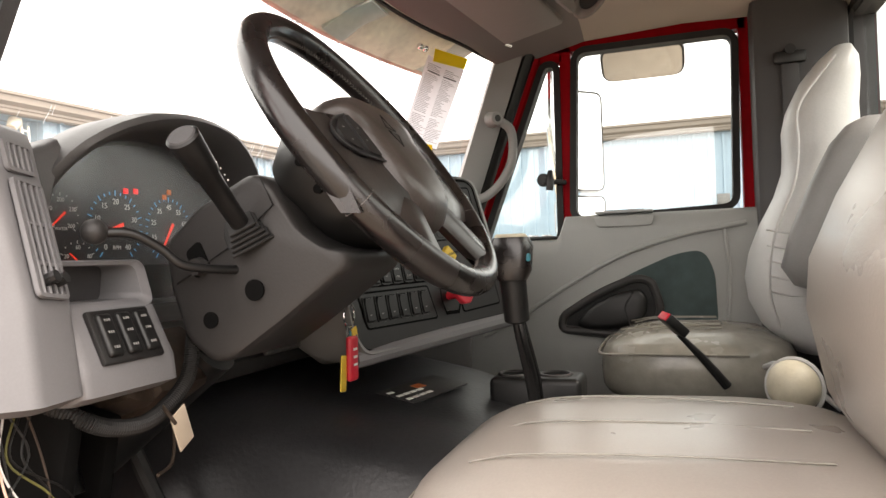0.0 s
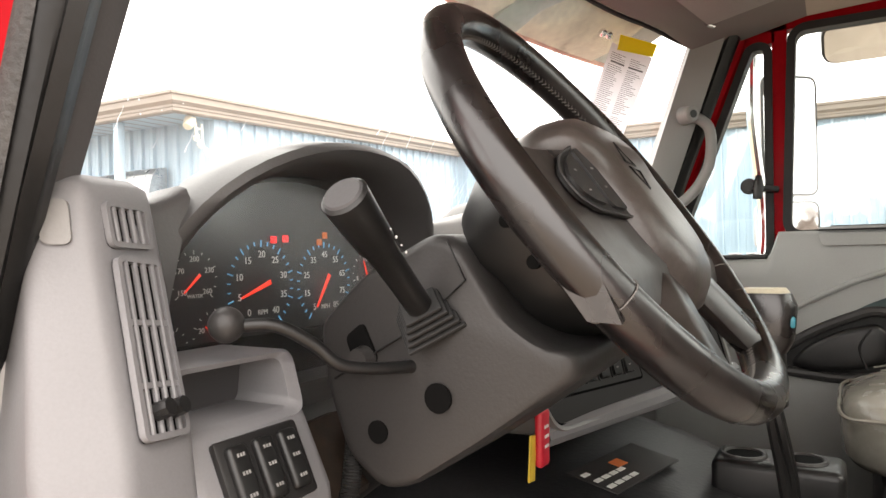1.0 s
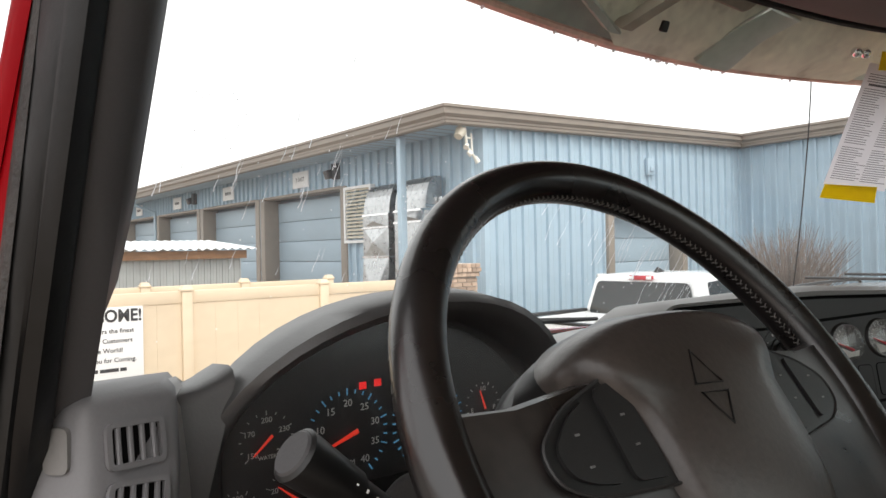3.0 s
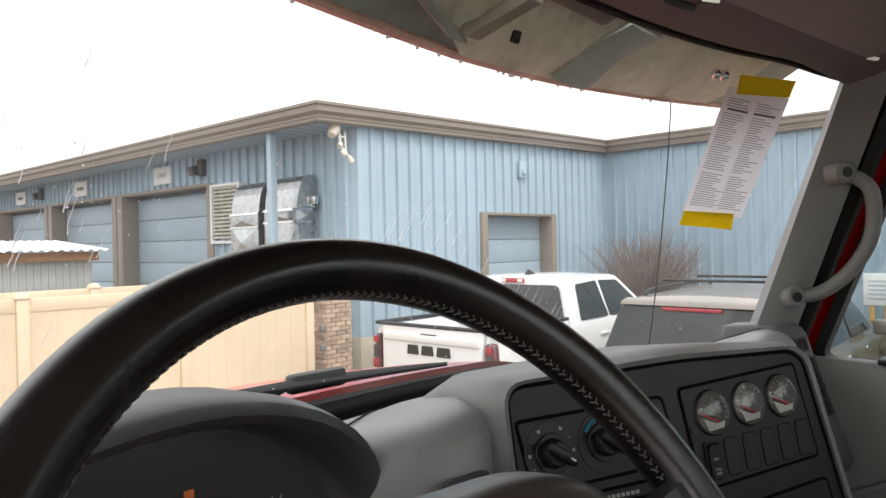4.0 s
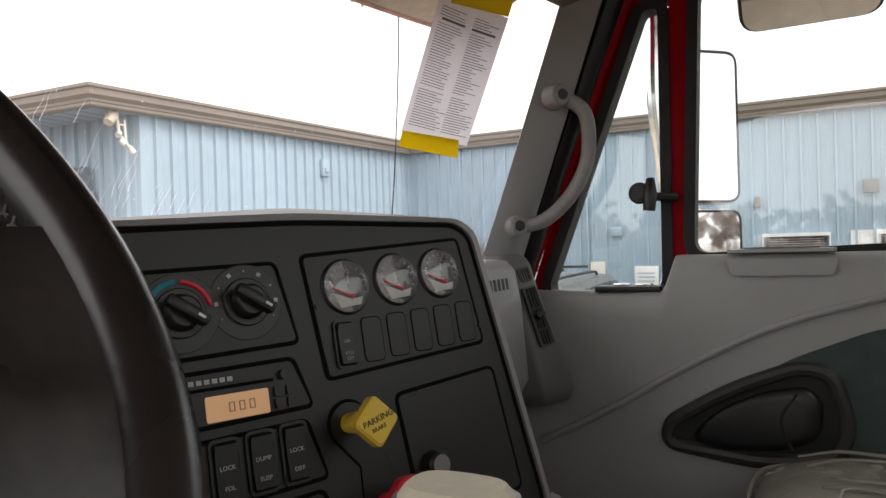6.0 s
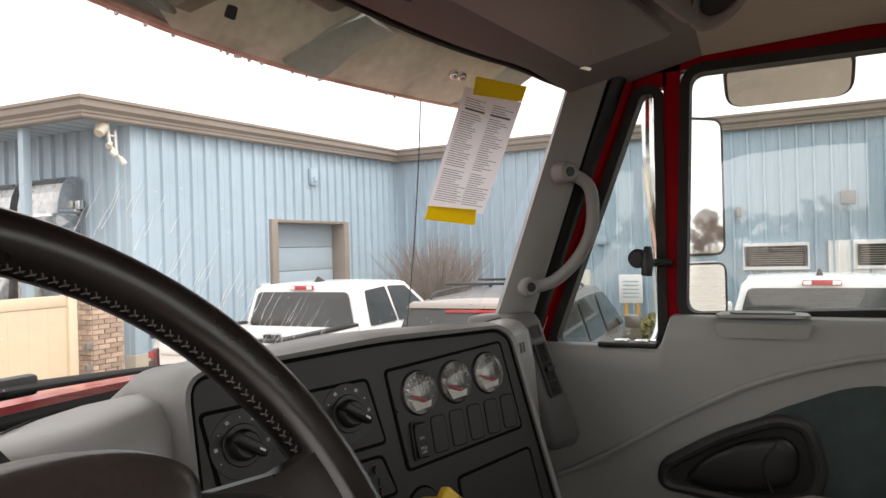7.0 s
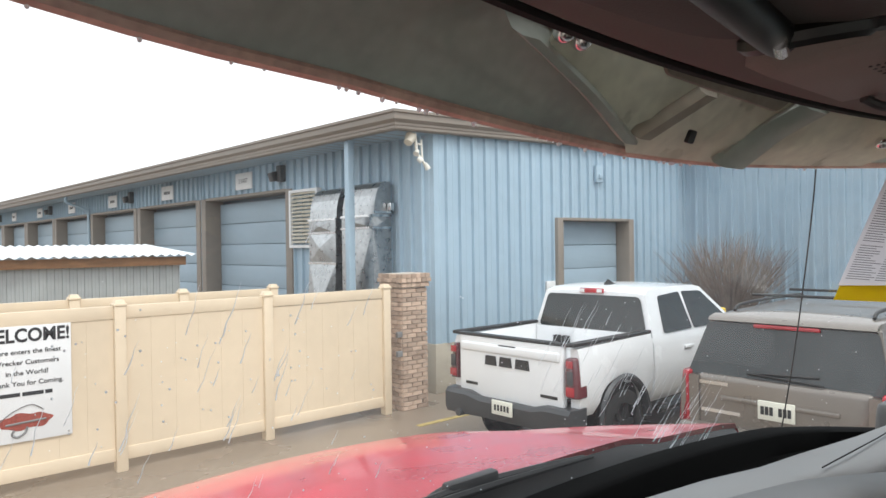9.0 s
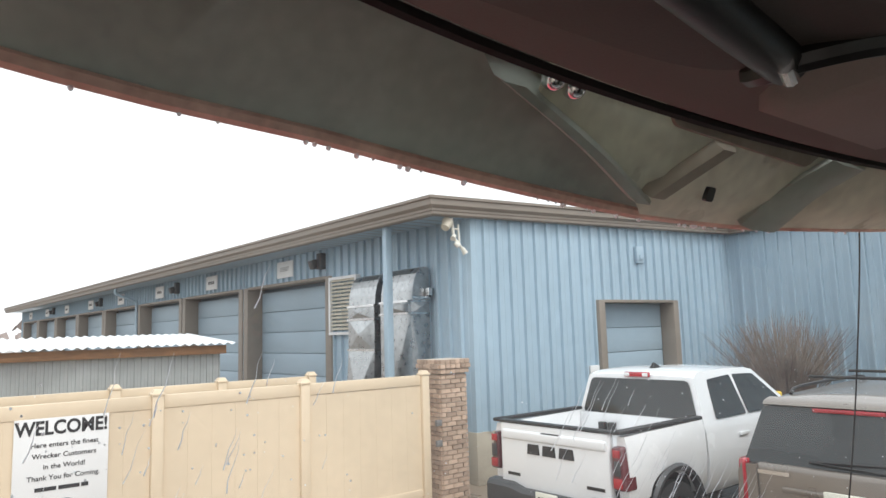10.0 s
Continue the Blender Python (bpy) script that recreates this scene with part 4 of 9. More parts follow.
        cyl(b, (4.95, s * 0.86, 0.42), (4.95, s * 0.9, 0.42), 0.5, seg=28)
        part("wheel_arch", b, M_BLACK, v)
        car_wheel(v, 1.28, s * 0.86, 0.42, 0.28, s)
        car_wheel(v, 4.95, s * 0.86, 0.42, 0.28, s)
        for xc in (1.28, 4.95):
            b = bm_new()
            pts = [(xc + 0.53 * math.cos(a), s * 1.01, 0.44 + 0.55 * math.sin(a)) for a in (math.pi * i / 16 for i in range(17))]
            skin(b, [[(xc + (p[0] - xc) * g, s * q, 0.44 + (p[2] - 0.44) * g) for p in pts] for g, q in ((0.93, 0.95), (0.94, 1.035), (1.02, 1.04), (1.07, 1.0))], closed=False)
            part("arch_flare", b, M_BUMP, v)
        b = bm_new()
        cyl(b, (2.1, s * 0.97, 0.45), (4.3, s * 0.97, 0.45), 0.045, seg=10)
        part("side_step", b, M_BLACK, v)
    b = bm_new()
    plate(b, [(3.76, -0.66, 1.90), (4.4, -0.84, 1.40), (4.4, 0.84, 1.40), (3.76, 0.66, 1.90)], (0.012, 0, 0.012))
    part("windscreen", b, M_CARGLASS, v)
    b = bm_new()
    box(b, (2.075, 0, 1.925), (0.05, 0.38, 0.065), bev=0.012)
    lamp = part("brake_lamp", b, M_TAIL, v, "red high brake lamp")
    b = bm_new()
    for s in (1, -1):
        box(b, (2.048, s * 0.14, 1.925), (0.008, 0.08, 0.045), bev=0.003)
    part("clear_lens", b, M_SIGN, lamp)
    b = bm_new()
    skin(b, [[(2.42, -0.04, 1.985), (2.42, 0.04, 1.985), (2.62, 0.03, 1.985), (2.62, -0.03, 1.985)], [(2.47, -0.012, 2.06), (2.47, 0.012, 2.06), (2.52, 0.01, 2.04), (2.52, -0.01, 2.04)]])
    part("roof_antenna", b, M_BLACK, v)
    b = bm_new()
    rows = []
    for x, w_, z in ((4.4, 0.9, 1.36), (4.8, 0.88, 1.36), (5.4, 0.82, 1.30), (5.75, 0.74, 1.2), (5.88, 0.7, 0.95)):
        rows.append([(x, -w_, z - 0.05), (x, -w_ * 0.6, z + 0.01), (x, 0, z + 0.0), (x, w_ * 0.6, z + 0.01), (x, w_, z - 0.05)])
    skin(b, rows, closed=False)
    part("hood", b, M_WHITE, v)
    b = bm_new()
    box(b, (5.86, 0, 0.85), (0.1, 1.6, 0.6), bev=0.04)
    part("grille", b, M_BLACK, v)
    b = bm_new()
    box(b, (2.9, 0, 0.62), (5.4, 1.5, 0.3))
    part("chassis", b, M_BLACK, v)
    # short bed: all ahead of the tail stands 0.22 m further back
    for me in {o.data for o in v.children_recursive if o.type == "MESH"}:
        for p in me.vertices:
            p.co.x -= 0.22 * min(1, max(0, (p.co.x - 0.32) / 0.5))
    return v


first = pickup(pose(5.02, 6.567, 0, 0, 0, 2.0))
second = copy_thing(first, pose(5.95, 0.32, 0, 0, 0, 1.0))
tagged(second, "white crew-cab pickup parked beside the pewter wagon")


def wagon(m):
    v = thing("large_wagon", (0, 0, 0), "pewter long-wheelbase wagon with tinted glass and roof rails", "car", "parked vehicles", m=m)
    W = 1.0

    def cut(x, lo):
        q = min(abs(x - 1.25), abs(x - 4.55))
        return lo + (0.92 - lo) * (math.sqrt(max(0, 1 - (q / 0.47) ** 2)) if q < 0.47 else 0)
    xs = [0.1 + i * 0.075 for i in range(73)]
    for s in (1, -1):
        b = bm_new()
        rows = []
        for x in xs:
            top = 1.2 if x < 4.2 else 1.2 - (x - 4.2) * 0.07
            w_ = W * (1 - 0.06 * max(0, (x - 4.6)) ** 2) * (0.97 if x < 0.2 else 1)
            lo = cut(x, 0.45)
            rows.append([(x, s * w_ * 0.9, lo), (x, s * w_ * 0.98, lo + 0.08), (x, s * w_, (lo + top) / 2), (x, s * w_ * 0.99, top - 0.08), (x, s * w_ * 0.95, top), (x, s * w_ * 0.8, top), (x, s * w_ * 0.8, lo)])
        skin(b, rows)
        part("body_side", b, M_TAUPE, v)
    st = [(0.22, 0.93, 1.2), (0.42, 0.80, 1.74), (0.55, 0.76, 1.79), (0.8, 0.75, 1.815), (2.4, 0.75, 1.84), (3.1, 0.735, 1.82), (3.35, 0.72, 1.78), (4.2, 0.9, 1.2)]
    b = bm_new()
    rows = [[(x, -w_, z), (x, -w_ * 0.85, z + 0.02), (x, -w_ * 0.4, z + 0.035), (x, 0, z + 0.04), (x, w_ * 0.4, z + 0.035), (x, w_ * 0.85, z + 0.02), (x, w_, z)] for x, w_, z in st]
    r_ = skin(b, rows, closed=False)
    for s, i in ((1, 6), (-1, 0)):
        lo = [b.verts.new((x, s * 0.96, 1.19)) for x, _, _ in st]
        for k in range(len(st) - 1):
            b.faces.new((r_[k][i], r_[k + 1][i], lo[k + 1], lo[k]))
    part("roof", b, M_TAUPE, v, "pewter roof")
    b = bm_new()
    box(b, (0.2, 0, 0.92), (0.16, 1.62, 0.6), bev=0.05, seg=3)
    box(b, (0.14, 0, 1.0), (0.08, 1.1, 0.05), bev=0.015)
    tg = part("tailgate", b, M_TAUPE, v)
    b = bm_new()
    plate(b, rounded([(0.2, -0.925, 1.2), (0.40, -0.79, 1.73), (0.40, 0.79, 1.73), (0.2, 0.925, 1.2)], 0.05), (-0.03, 0, 0.006))
    rw = part("rear_window", b, M_CARGLASS, tg, "dark tinted rear window")
    b = bm_new()
    tube(b, [(0.2, -0.35, 1.3), (0.17, 0.3, 1.27)], 0.014, 6)
    tube(b, [(0.16, 0.3, 1.27), (0.15, -0.4, 1.24)], 0.01, 6)
    part("rear_wiper", b, M_BLACK, tg)
    b = bm_new()
    box(b, (0.10, 0, 0.95), (0.03, 0.34, 0.18), bev=0.006)
    pl = part("number_plate", b, M_PLATE, tg)
    b = bm_new()
    for k in (0, 1, 2, 4, 5, 6):
        box(b, (0.083, -0.125 + 0.0415 * k, 0.95), (0.004, 0.032, 0.08))
    part("print_bar", b, M_PRINT, pl)
    b = bm_new()
    for yy, w_ in ((0.62, 0.3), (0.55, 0.4)):
        box(b, (0.115, yy, 0.86 if w_ > 0.3 else 1.14), (0.008, w_, 0.035))
    part("badge", b, M_CHROME, tg)
    b = bm_new()
    skin(b, [[(0.37, y_, 1.738), (0.335, y_, 1.755), (0.37, y_, 1.79), (0.5, y_, 1.815), (0.5, y_, 1.745)] for y_ in (-0.78, -0.7, -0.3, 0.3, 0.7, 0.78)])
    sp_w = part("spoiler", b, M_TAUPE, v, "pewter roof lip over the rear window")
    b = bm_new()
    box(b, (0.352, 0, 1.722), (0.04, 0.62, 0.04), bev=0.012)
    part("brake_lamp", b, M_TAIL, sp_w, "red high brake lamp")
    b = bm_new()
    box(b, (0.16, 0, 0.58), (0.32, 1.94, 0.3), bev=0.07, seg=3)
    part("rear_bumper", b, M_TAUPE, v)
    for s in (1, -1):
        b = bm_new()
        skin(b, [rounded([(x, s * (0.87 + g), 0.7 + g), (x + 0.03, s * (1.005 - g), 0.7 + g), (x + 0.06, s * (0.975 - g), 1.24 - g), (x, s * (0.875 + g), 1.24 - g)], 0.025, 3) for x, g in ((0.34, 0.0), (0.12, 0.0), (0.09, 0.006), (0.078, 0.02))])
        part("tail_lamp", b, M_TAIL, v, "red tail lamp")
        for pts in ([(0.62, 1.24), (0.75, 1.7), (1.65, 1.74), (1.65, 1.24)], [(1.75, 1.24), (1.75, 1.74), (2.62, 1.76), (2.66, 1.24)], [(2.74, 1.24), (2.72, 1.76), (3.2, 1.74), (3.85, 1.28), (3.84, 1.24)]):
            b = bm_new()
            plate(b, rounded([(x, s * (0.965 - (z - 1.19) * 0.31), z) for x, z in pts], 0.05), (0, s * 0.012, 0.004))
            part("side_window", b, M_CARGLASS, v)
        b = bm_new()
        tube(b, smooth_line([(0.7, s * 0.66, 1.83), (0.85, s * 0.66, 1.885), (1.6, s * 0.67, 1.9), (2.5, s * 0.66, 1.895), (2.65, s * 0.66, 1.85)]), 0.018, 8)
        part("roof_rail", b, M_BLACK, v)
        b = bm_new()
        box(b, (3.8, s * 1.1, 1.27), (0.13, 0.22, 0.2), bev=0.04)
        part("door_mirror", b, M_TAUPE, v)
        for x in (2.55, 3.5):
            b = bm_new()
            box(b, (x - 0.1, s * 1.005, 1.06), (0.2, 0.03, 0.04), bev=0.012)
            part("door_handle", b, M_CHROME, v)
        for xc in (1.25, 4.55):
            car_wheel(v, xc, s * 0.86, 0.4, 0.27, s)
            b = bm_new()
            cyl(b, (xc, s * 0.78, 0.4), (xc, s * 0.82, 0.4), 0.47, seg=28)
            part("wheel_arch", b, M_BLACK, v)
    for x in (1.15, 2.2):
        b = bm_new()
        tube(b, [(x, -0.66, 1.975), (x, 0.66, 1.975)], 0.016, 8)
        part("roof_bar", b, M_BLACK, v)
    b = bm_new()
    plate(b, [(3.4, -0.66, 1.80), (4.18, -0.84, 1.24), (4.18, 0.84, 1.24), (3.4, 0.66, 1.80)], (0.012, 0, 0.012))
    part("windscreen", b, M_CARGLASS, v)
    b = bm_new()
    rows = []
    for x, w_, z in ((4.18, 0.92, 1.2), (4.7, 0.9, 1.17), (5.3, 0.84, 1.1), (5.5, 0.78, 0.95), (5.56, 0.74, 0.5)):
        rows.append([(x, -w_, z - 0.06), (x, -w_ * 0.6, z + 0.02), (x, 0, z + 0.03), (x, w_ * 0.6, z + 0.02), (x, w_, z - 0.06)])
    skin(b, rows, closed=False)
    part("hood", b, M_TAUPE, v)
    b = bm_new()
    box(b, (2.8, 0, 0.55), (5.2, 1.5, 0.3))
    part("chassis", b, M_BLACK, v)
    return v


wagon(pose(5.72, 3.72, 0, 0, 0, 1.5))

# ---------------------------------------------------------------- planting
rng = random.Random(7)
b = bm_new()
for i in range(380):
    a, sp = rng.uniform(0, 2 * math.pi), rng.uniform(0.0, 1.0) ** 0.7
    h = rng.uniform(2.0, 2.95) * (1 - 0.2 * sp)
    r0 = rng.uniform(0, 0.35)
    p0 = Vector((13.85 + r0 * math.cos(a), 8.15 + r0 * math.sin(a), 0))
    p2 = p0 + Vector((math.cos(a) * sp * 1.3, math.sin(a) * sp * 1.3, h))
    p1 = (p0 + p2) / 2 + Vector((-math.cos(a) * 0.2 * sp, -math.sin(a) * 0.2 * sp, 0.25))
    tube(b, [p0, p1, p2], [0.012, 0.009, 0.003], 3)
    for k in range(2):
        q = p1.lerp(p2, rng.uniform(0.2, 0.75))
        tube(b, [q, q + Vector((rng.uniform(-0.2, 0.2), rng.uniform(-0.2, 0.2), rng.uniform(0.25, 0.5)))], [0.005, 0.002], 3)
solo("bare_shrub", b, M_TWIG, "bare red-brown twiggy shrub against the wall", "shrub", kind="stuff")
b = bm_new()
for i in range(9000):
    x, y_ = rng.uniform(12.9, 14.5), rng.uniform(-3.2, 4.05)
    z = rng.uniform(0.05, 1) ** 0.5 * (0.92 + 0.1 * math.sin(3 * y_) + 0.06 * math.sin(7.3 * x))
    c = Vector((x, y_, z))
    d = Vector((rng.gauss(0, 1), rng.gauss(0, 1), rng.gauss(0, 1))).normalized() * rng.uniform(0.03, 0.065)
    e = d.orthogonal() * 0.6
    b.faces.new([b.verts.new(p) for p in (c - d, c + e, c + d, c - e)])
solo("hedge", b, M_HEDGE, "low clipped green-brown hedge along the wall", "hedge", kind="stuff")
sp = thing("yard_sign", (14.3, 3.75, 0), "pale yard sign on yellow timber posts", "sign")
b = bm_new()
for yy in (3.6, 3.85):
    box(b, (14.6, yy, 0.55), (0.09, 0.09, 1.1), bev=0.006)
part("post", b, M_POSTWOOD, sp)
b = bm_new()
box(b, (14.58, 3.74, 1.42), (0.03, 0.5, 0.62), bev=0.006)
part("board", b, M_SIGN, sp)
b = bm_new()
for k in range(5):
    box(b, (14.56, 3.74, 1.24 + 0.085 * k), (0.004, 0.34, 0.025))
part("print_bar", b, M_BLUEWALL, sp)
bl = bm_new()
cyl(bl, (12.3, 7.55, 0), (12.3, 7.55, 1.25), 0.085, seg=16, bev=0.02)
solo("bollard", bl, M_YELLOW, "yellow painted steel bollard", "bollard")

# distant bare trees round the yard
b = bm_new()
for i in range(900):
    a = rng.uniform(0, 2 * math.pi)
    d = rng.uniform(140, 190)
    x, y_ = d * math.cos(a), d * math.sin(a)
    h = rng.uniform(4, 10)
    for k in range(5):
        c = Vector((x + rng.gauss(0, 1.6), y_ + rng.gauss(0, 1.6), rng.uniform(0.3, 1) * h))
        d1 = Vector((rng.gauss(0, 1), rng.gauss(0, 1), rng.gauss(0, 1))).normalized() * rng.uniform(0.8, 2.2)
        d2 = d1.orthogonal()
        b.faces.new([b.verts.new(c + v_) for v_ in (d1, d2, -d1, -d2)])
    tube(b, [(x, y_, 0), (x, y_, h)], [0.25, 0.05], 4)
solo("far_trees", b, M_FARTREE, "distant hazy line of bare trees", "trees", kind="stuff")

# ---------------------------------------------------------------- cab shell
def glass_y(x, z):
    return 1.467 - 0.12 * x * x - 0.13 * x ** 4 - 0.46 * (z - 2.467)


b = bm_new()
box(b, (0, 0.85, 1.44), (1.86, 1.6, 0.06))
solo("floor", b, M_FLOOR, "black rubber cab floor", "floor", kind="structure")
b = bm_new()
box(b, (0, 1.66, 1.75), (1.84, 0.05, 0.7))
solo("firewall", b, M_RUBBER, "dark insulated firewall under the dashboard", "wall", kind="structure")

b = bm_new()
box(b, (0.9, 1.46, 1.74), (0.05, 0.42, 0.66), bev=0.01)
solo("kick_panel", b, M_ARM, "dark grey kick panel beside the passenger's feet", "panel", kind="structure")

# rear wall with its window
b = bm_new()
box(b, (0, 0.07, 1.85), (1.9, 0.06, 0.9))
box(b, (0, 0.07, 2.82), (1.9, 0.06, 0.1))
for s in (-1, 1):
    box(b, (s * 0.925, 0.07, 2.535), (0.05, 0.06, 0.47))
rear = solo("wall_rear", b, M_TRIMDK, "dark grey rear cab wall with a wide window", "wall", kind="structure")
b = bm_new()
box(b, (0, 0.07, 2.535), (1.8, 0.006, 0.47))
pr = part("pane", b, M_TINT, rear)
pr.visible_shadow = False
b = bm_new()
band(b, rounded([(-0.87, 0.105, 2.3), (0.87, 0.105, 2.3), (0.87, 0.105, 2.77), (-0.87, 0.105, 2.77)], 0.04), False, (0, 0.012, 0), 0.03)
part("gasket", b, M_RUBBER, rear)

# roof skin and headliner
b = bm_new()
box(b, (0, 0.62, 2.925), (1.94, 1.2, 0.03), bev=0.01)
solo("cab_roof", b, M_RED, "red painted cab roof", "roof", kind="structure")
b = bm_new()
xs = [-0.92 + 0.0575 * i for i in range(33)]


def lining(x, k):
    """The headliner's section from the windscreen header to the rear wall."""
    e = max(0, abs(x) - 0.72) / 0.2
    yh = glass_y(x, 2.79) - 0.026
    sec = [(yh + 0.012, 2.815 - 0.03 * e), (yh, 2.79 - 0.035 * e), (yh - 0.012, 2.784 - 0.037 * e), (yh - 0.05, 2.78 - 0.012 * e), (1.02, 2.795), (0.85, 2.835), (0.55, 2.85), (0.25, 2.84), (0.1, 2.80)]
    return (x, sec[k][0], sec[k][1] - 0.03 * e * e)


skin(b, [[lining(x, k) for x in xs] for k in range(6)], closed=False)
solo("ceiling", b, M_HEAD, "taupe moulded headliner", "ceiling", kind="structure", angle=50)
b = bm_new()
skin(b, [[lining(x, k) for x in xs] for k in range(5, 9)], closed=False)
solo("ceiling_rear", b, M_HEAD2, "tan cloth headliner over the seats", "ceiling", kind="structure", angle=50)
b = bm_new()
tube(b, [(x, glass_y(x, 2.79) - 0.016, 2.789 - 0.035 * max(0, abs(x) - 0.72) / 0.2) for x in xs], 0.006, 6)
solo("windscreen_header_seal", b, M_RUBBER, "black rubber seal along the windscreen header", "trim", kind="structure")

# windscreen
b = bm_new()
gx = [-0.9 + 0.06 * i for i in range(31)]
skin(b, [[(x, glass_y(x, z), z) for x in gx] for z in (2.06, 2.2, 2.35, 2.5, 2.65, 2.83)], closed=False)
ws = solo("windscreen", b, M_GLASS, "large curved windscreen with rain streaks", "window", kind="structure")
ws.visible_shadow = False


# pillars: each strip is drawn through its section low down and higher up
def pillar(s, name, spread, strips):
    """Windscreen pillar; every strip has its plan section at 2.2 m and at 2.5 m."""
    trim = None
    for nm, mt, lb, lo, hi, z0 in strips:
        rows = []
        for i in range(13):
            z = z0 + (2.86 - z0) * i / 12
            t = (z - 2.2) / 0.3
            f = spread * max(0, (2.4 - max(z, 2.24)) / 0.2) ** 2 if nm == "trim" else 0
            rows.append([(s * (a[0] + (c[0] - a[0]) * t - (f if k in (0, 1) else 0)), a[1] + (c[1] - a[1]) * t + (f * 0.5 if k == 0 else 0), z) for k, (a, c) in enumerate(zip(lo, hi))])
        b = bm_new()
        skin(b, rows)
        if trim is None:
            trim = solo(name, b, mt, lb, "trim", kind="structure", angle=50)
        else:
            part(nm, b, mt, trim, lb, angle=50)
    return trim


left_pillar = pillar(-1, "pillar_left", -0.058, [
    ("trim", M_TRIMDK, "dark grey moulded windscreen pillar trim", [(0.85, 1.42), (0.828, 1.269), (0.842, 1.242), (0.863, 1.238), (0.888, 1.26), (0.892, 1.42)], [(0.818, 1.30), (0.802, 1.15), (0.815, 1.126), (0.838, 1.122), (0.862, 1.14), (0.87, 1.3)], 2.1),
    ("door_seal", M_SEALDK, "black rubber door seal", [(0.862, 1.246), (0.867, 1.222), (0.88, 1.211), (0.89, 1.213), (0.894, 1.25), (0.875, 1.26)], [(0.837, 1.132), (0.841, 1.117), (0.852, 1.11), (0.861, 1.118), (0.866, 1.15), (0.85, 1.16)], 2.0),
    ("seal_lip", M_SEALWORN, "thin worn lip of the weatherstrip", [(0.902, 1.207), (0.906, 1.211), (0.9085, 1.225), (0.906, 1.235), (0.901, 1.23), (0.9, 1.215)], [(0.8725, 1.145), (0.8755, 1.15), (0.878, 1.162), (0.876, 1.17), (0.871, 1.165), (0.8705, 1.152)], 2.0),
    ("inner_seal", M_SEALDK, "black door weatherstrip", [(0.886, 1.215), (0.893, 1.207), (0.903, 1.211), (0.907, 1.24), (0.9, 1.27), (0.886, 1.27)], [(0.859, 1.12), (0.864, 1.127), (0.874, 1.149), (0.877, 1.17), (0.87, 1.19), (0.859, 1.18)], 2.0),
    ("painted_flange", M_RED, "red painted pillar flange", [(0.904, 1.217), (0.917, 1.238), (0.926, 1.255), (0.925, 1.265), (0.9, 1.28), (0.895, 1.26)], [(0.8745, 1.155), (0.877, 1.157), (0.88, 1.159), (0.883, 1.2), (0.87, 1.22), (0.866, 1.18)], 2.0),
    ("outer_pillar", M_RED, "red painted outer pillar", [(0.925, 1.252), (0.932, 1.257), (0.937, 1.263), (0.936, 1.272), (0.91, 1.29), (0.905, 1.28)], [(0.878, 1.154), (0.883, 1.158), (0.887, 1.166), (0.886, 1.178), (0.876, 1.2), (0.87, 1.19)], 2.232),
    ("outer_strip", M_RED, "red painted edge of the pillar", [(0.931, 1.266), (0.9345, 1.268), (0.936, 1.272), (0.934, 1.276), (0.929, 1.282), (0.927, 1.276)], [(0.881, 1.176), (0.885, 1.181), (0.8872, 1.187), (0.8855, 1.193), (0.88, 1.197), (0.877, 1.187)], 2.2)])
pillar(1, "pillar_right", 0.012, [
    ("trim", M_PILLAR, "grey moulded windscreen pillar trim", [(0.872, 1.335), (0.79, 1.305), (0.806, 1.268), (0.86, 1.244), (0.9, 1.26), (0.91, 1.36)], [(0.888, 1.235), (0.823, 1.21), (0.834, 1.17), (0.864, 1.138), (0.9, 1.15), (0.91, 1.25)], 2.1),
    ("door_seal", M_SEALDK, "black rubber door seal", [(0.868, 1.246), (0.88, 1.23), (0.9, 1.226), (0.914, 1.24), (0.914, 1.27), (0.88, 1.28)], [(0.870, 1.134), (0.882, 1.118), (0.902, 1.112), (0.916, 1.12), (0.916, 1.15), (0.882, 1.16)], 2.1),
    ("painted_flange", M_RED, "red painted pillar flange", [(0.91, 1.236), (0.925, 1.228), (0.95, 1.24), (0.965, 1.3), (0.93, 1.33), (0.9, 1.3)], [(0.912, 1.118), (0.927, 1.108), (0.952, 1.12), (0.967, 1.18), (0.93, 1.21), (0.9, 1.18)], 2.1)])
b = bm_new()
box(b, (-0.913, 1.236, 2.216), (0.046, 0.006, 0.018), Euler((radians(-18), radians(6), radians(-52))).to_matrix(), 0.002)
part("scraped_patch", b, M_RUST, left_pillar, "rough rusty scrape at the hinge")

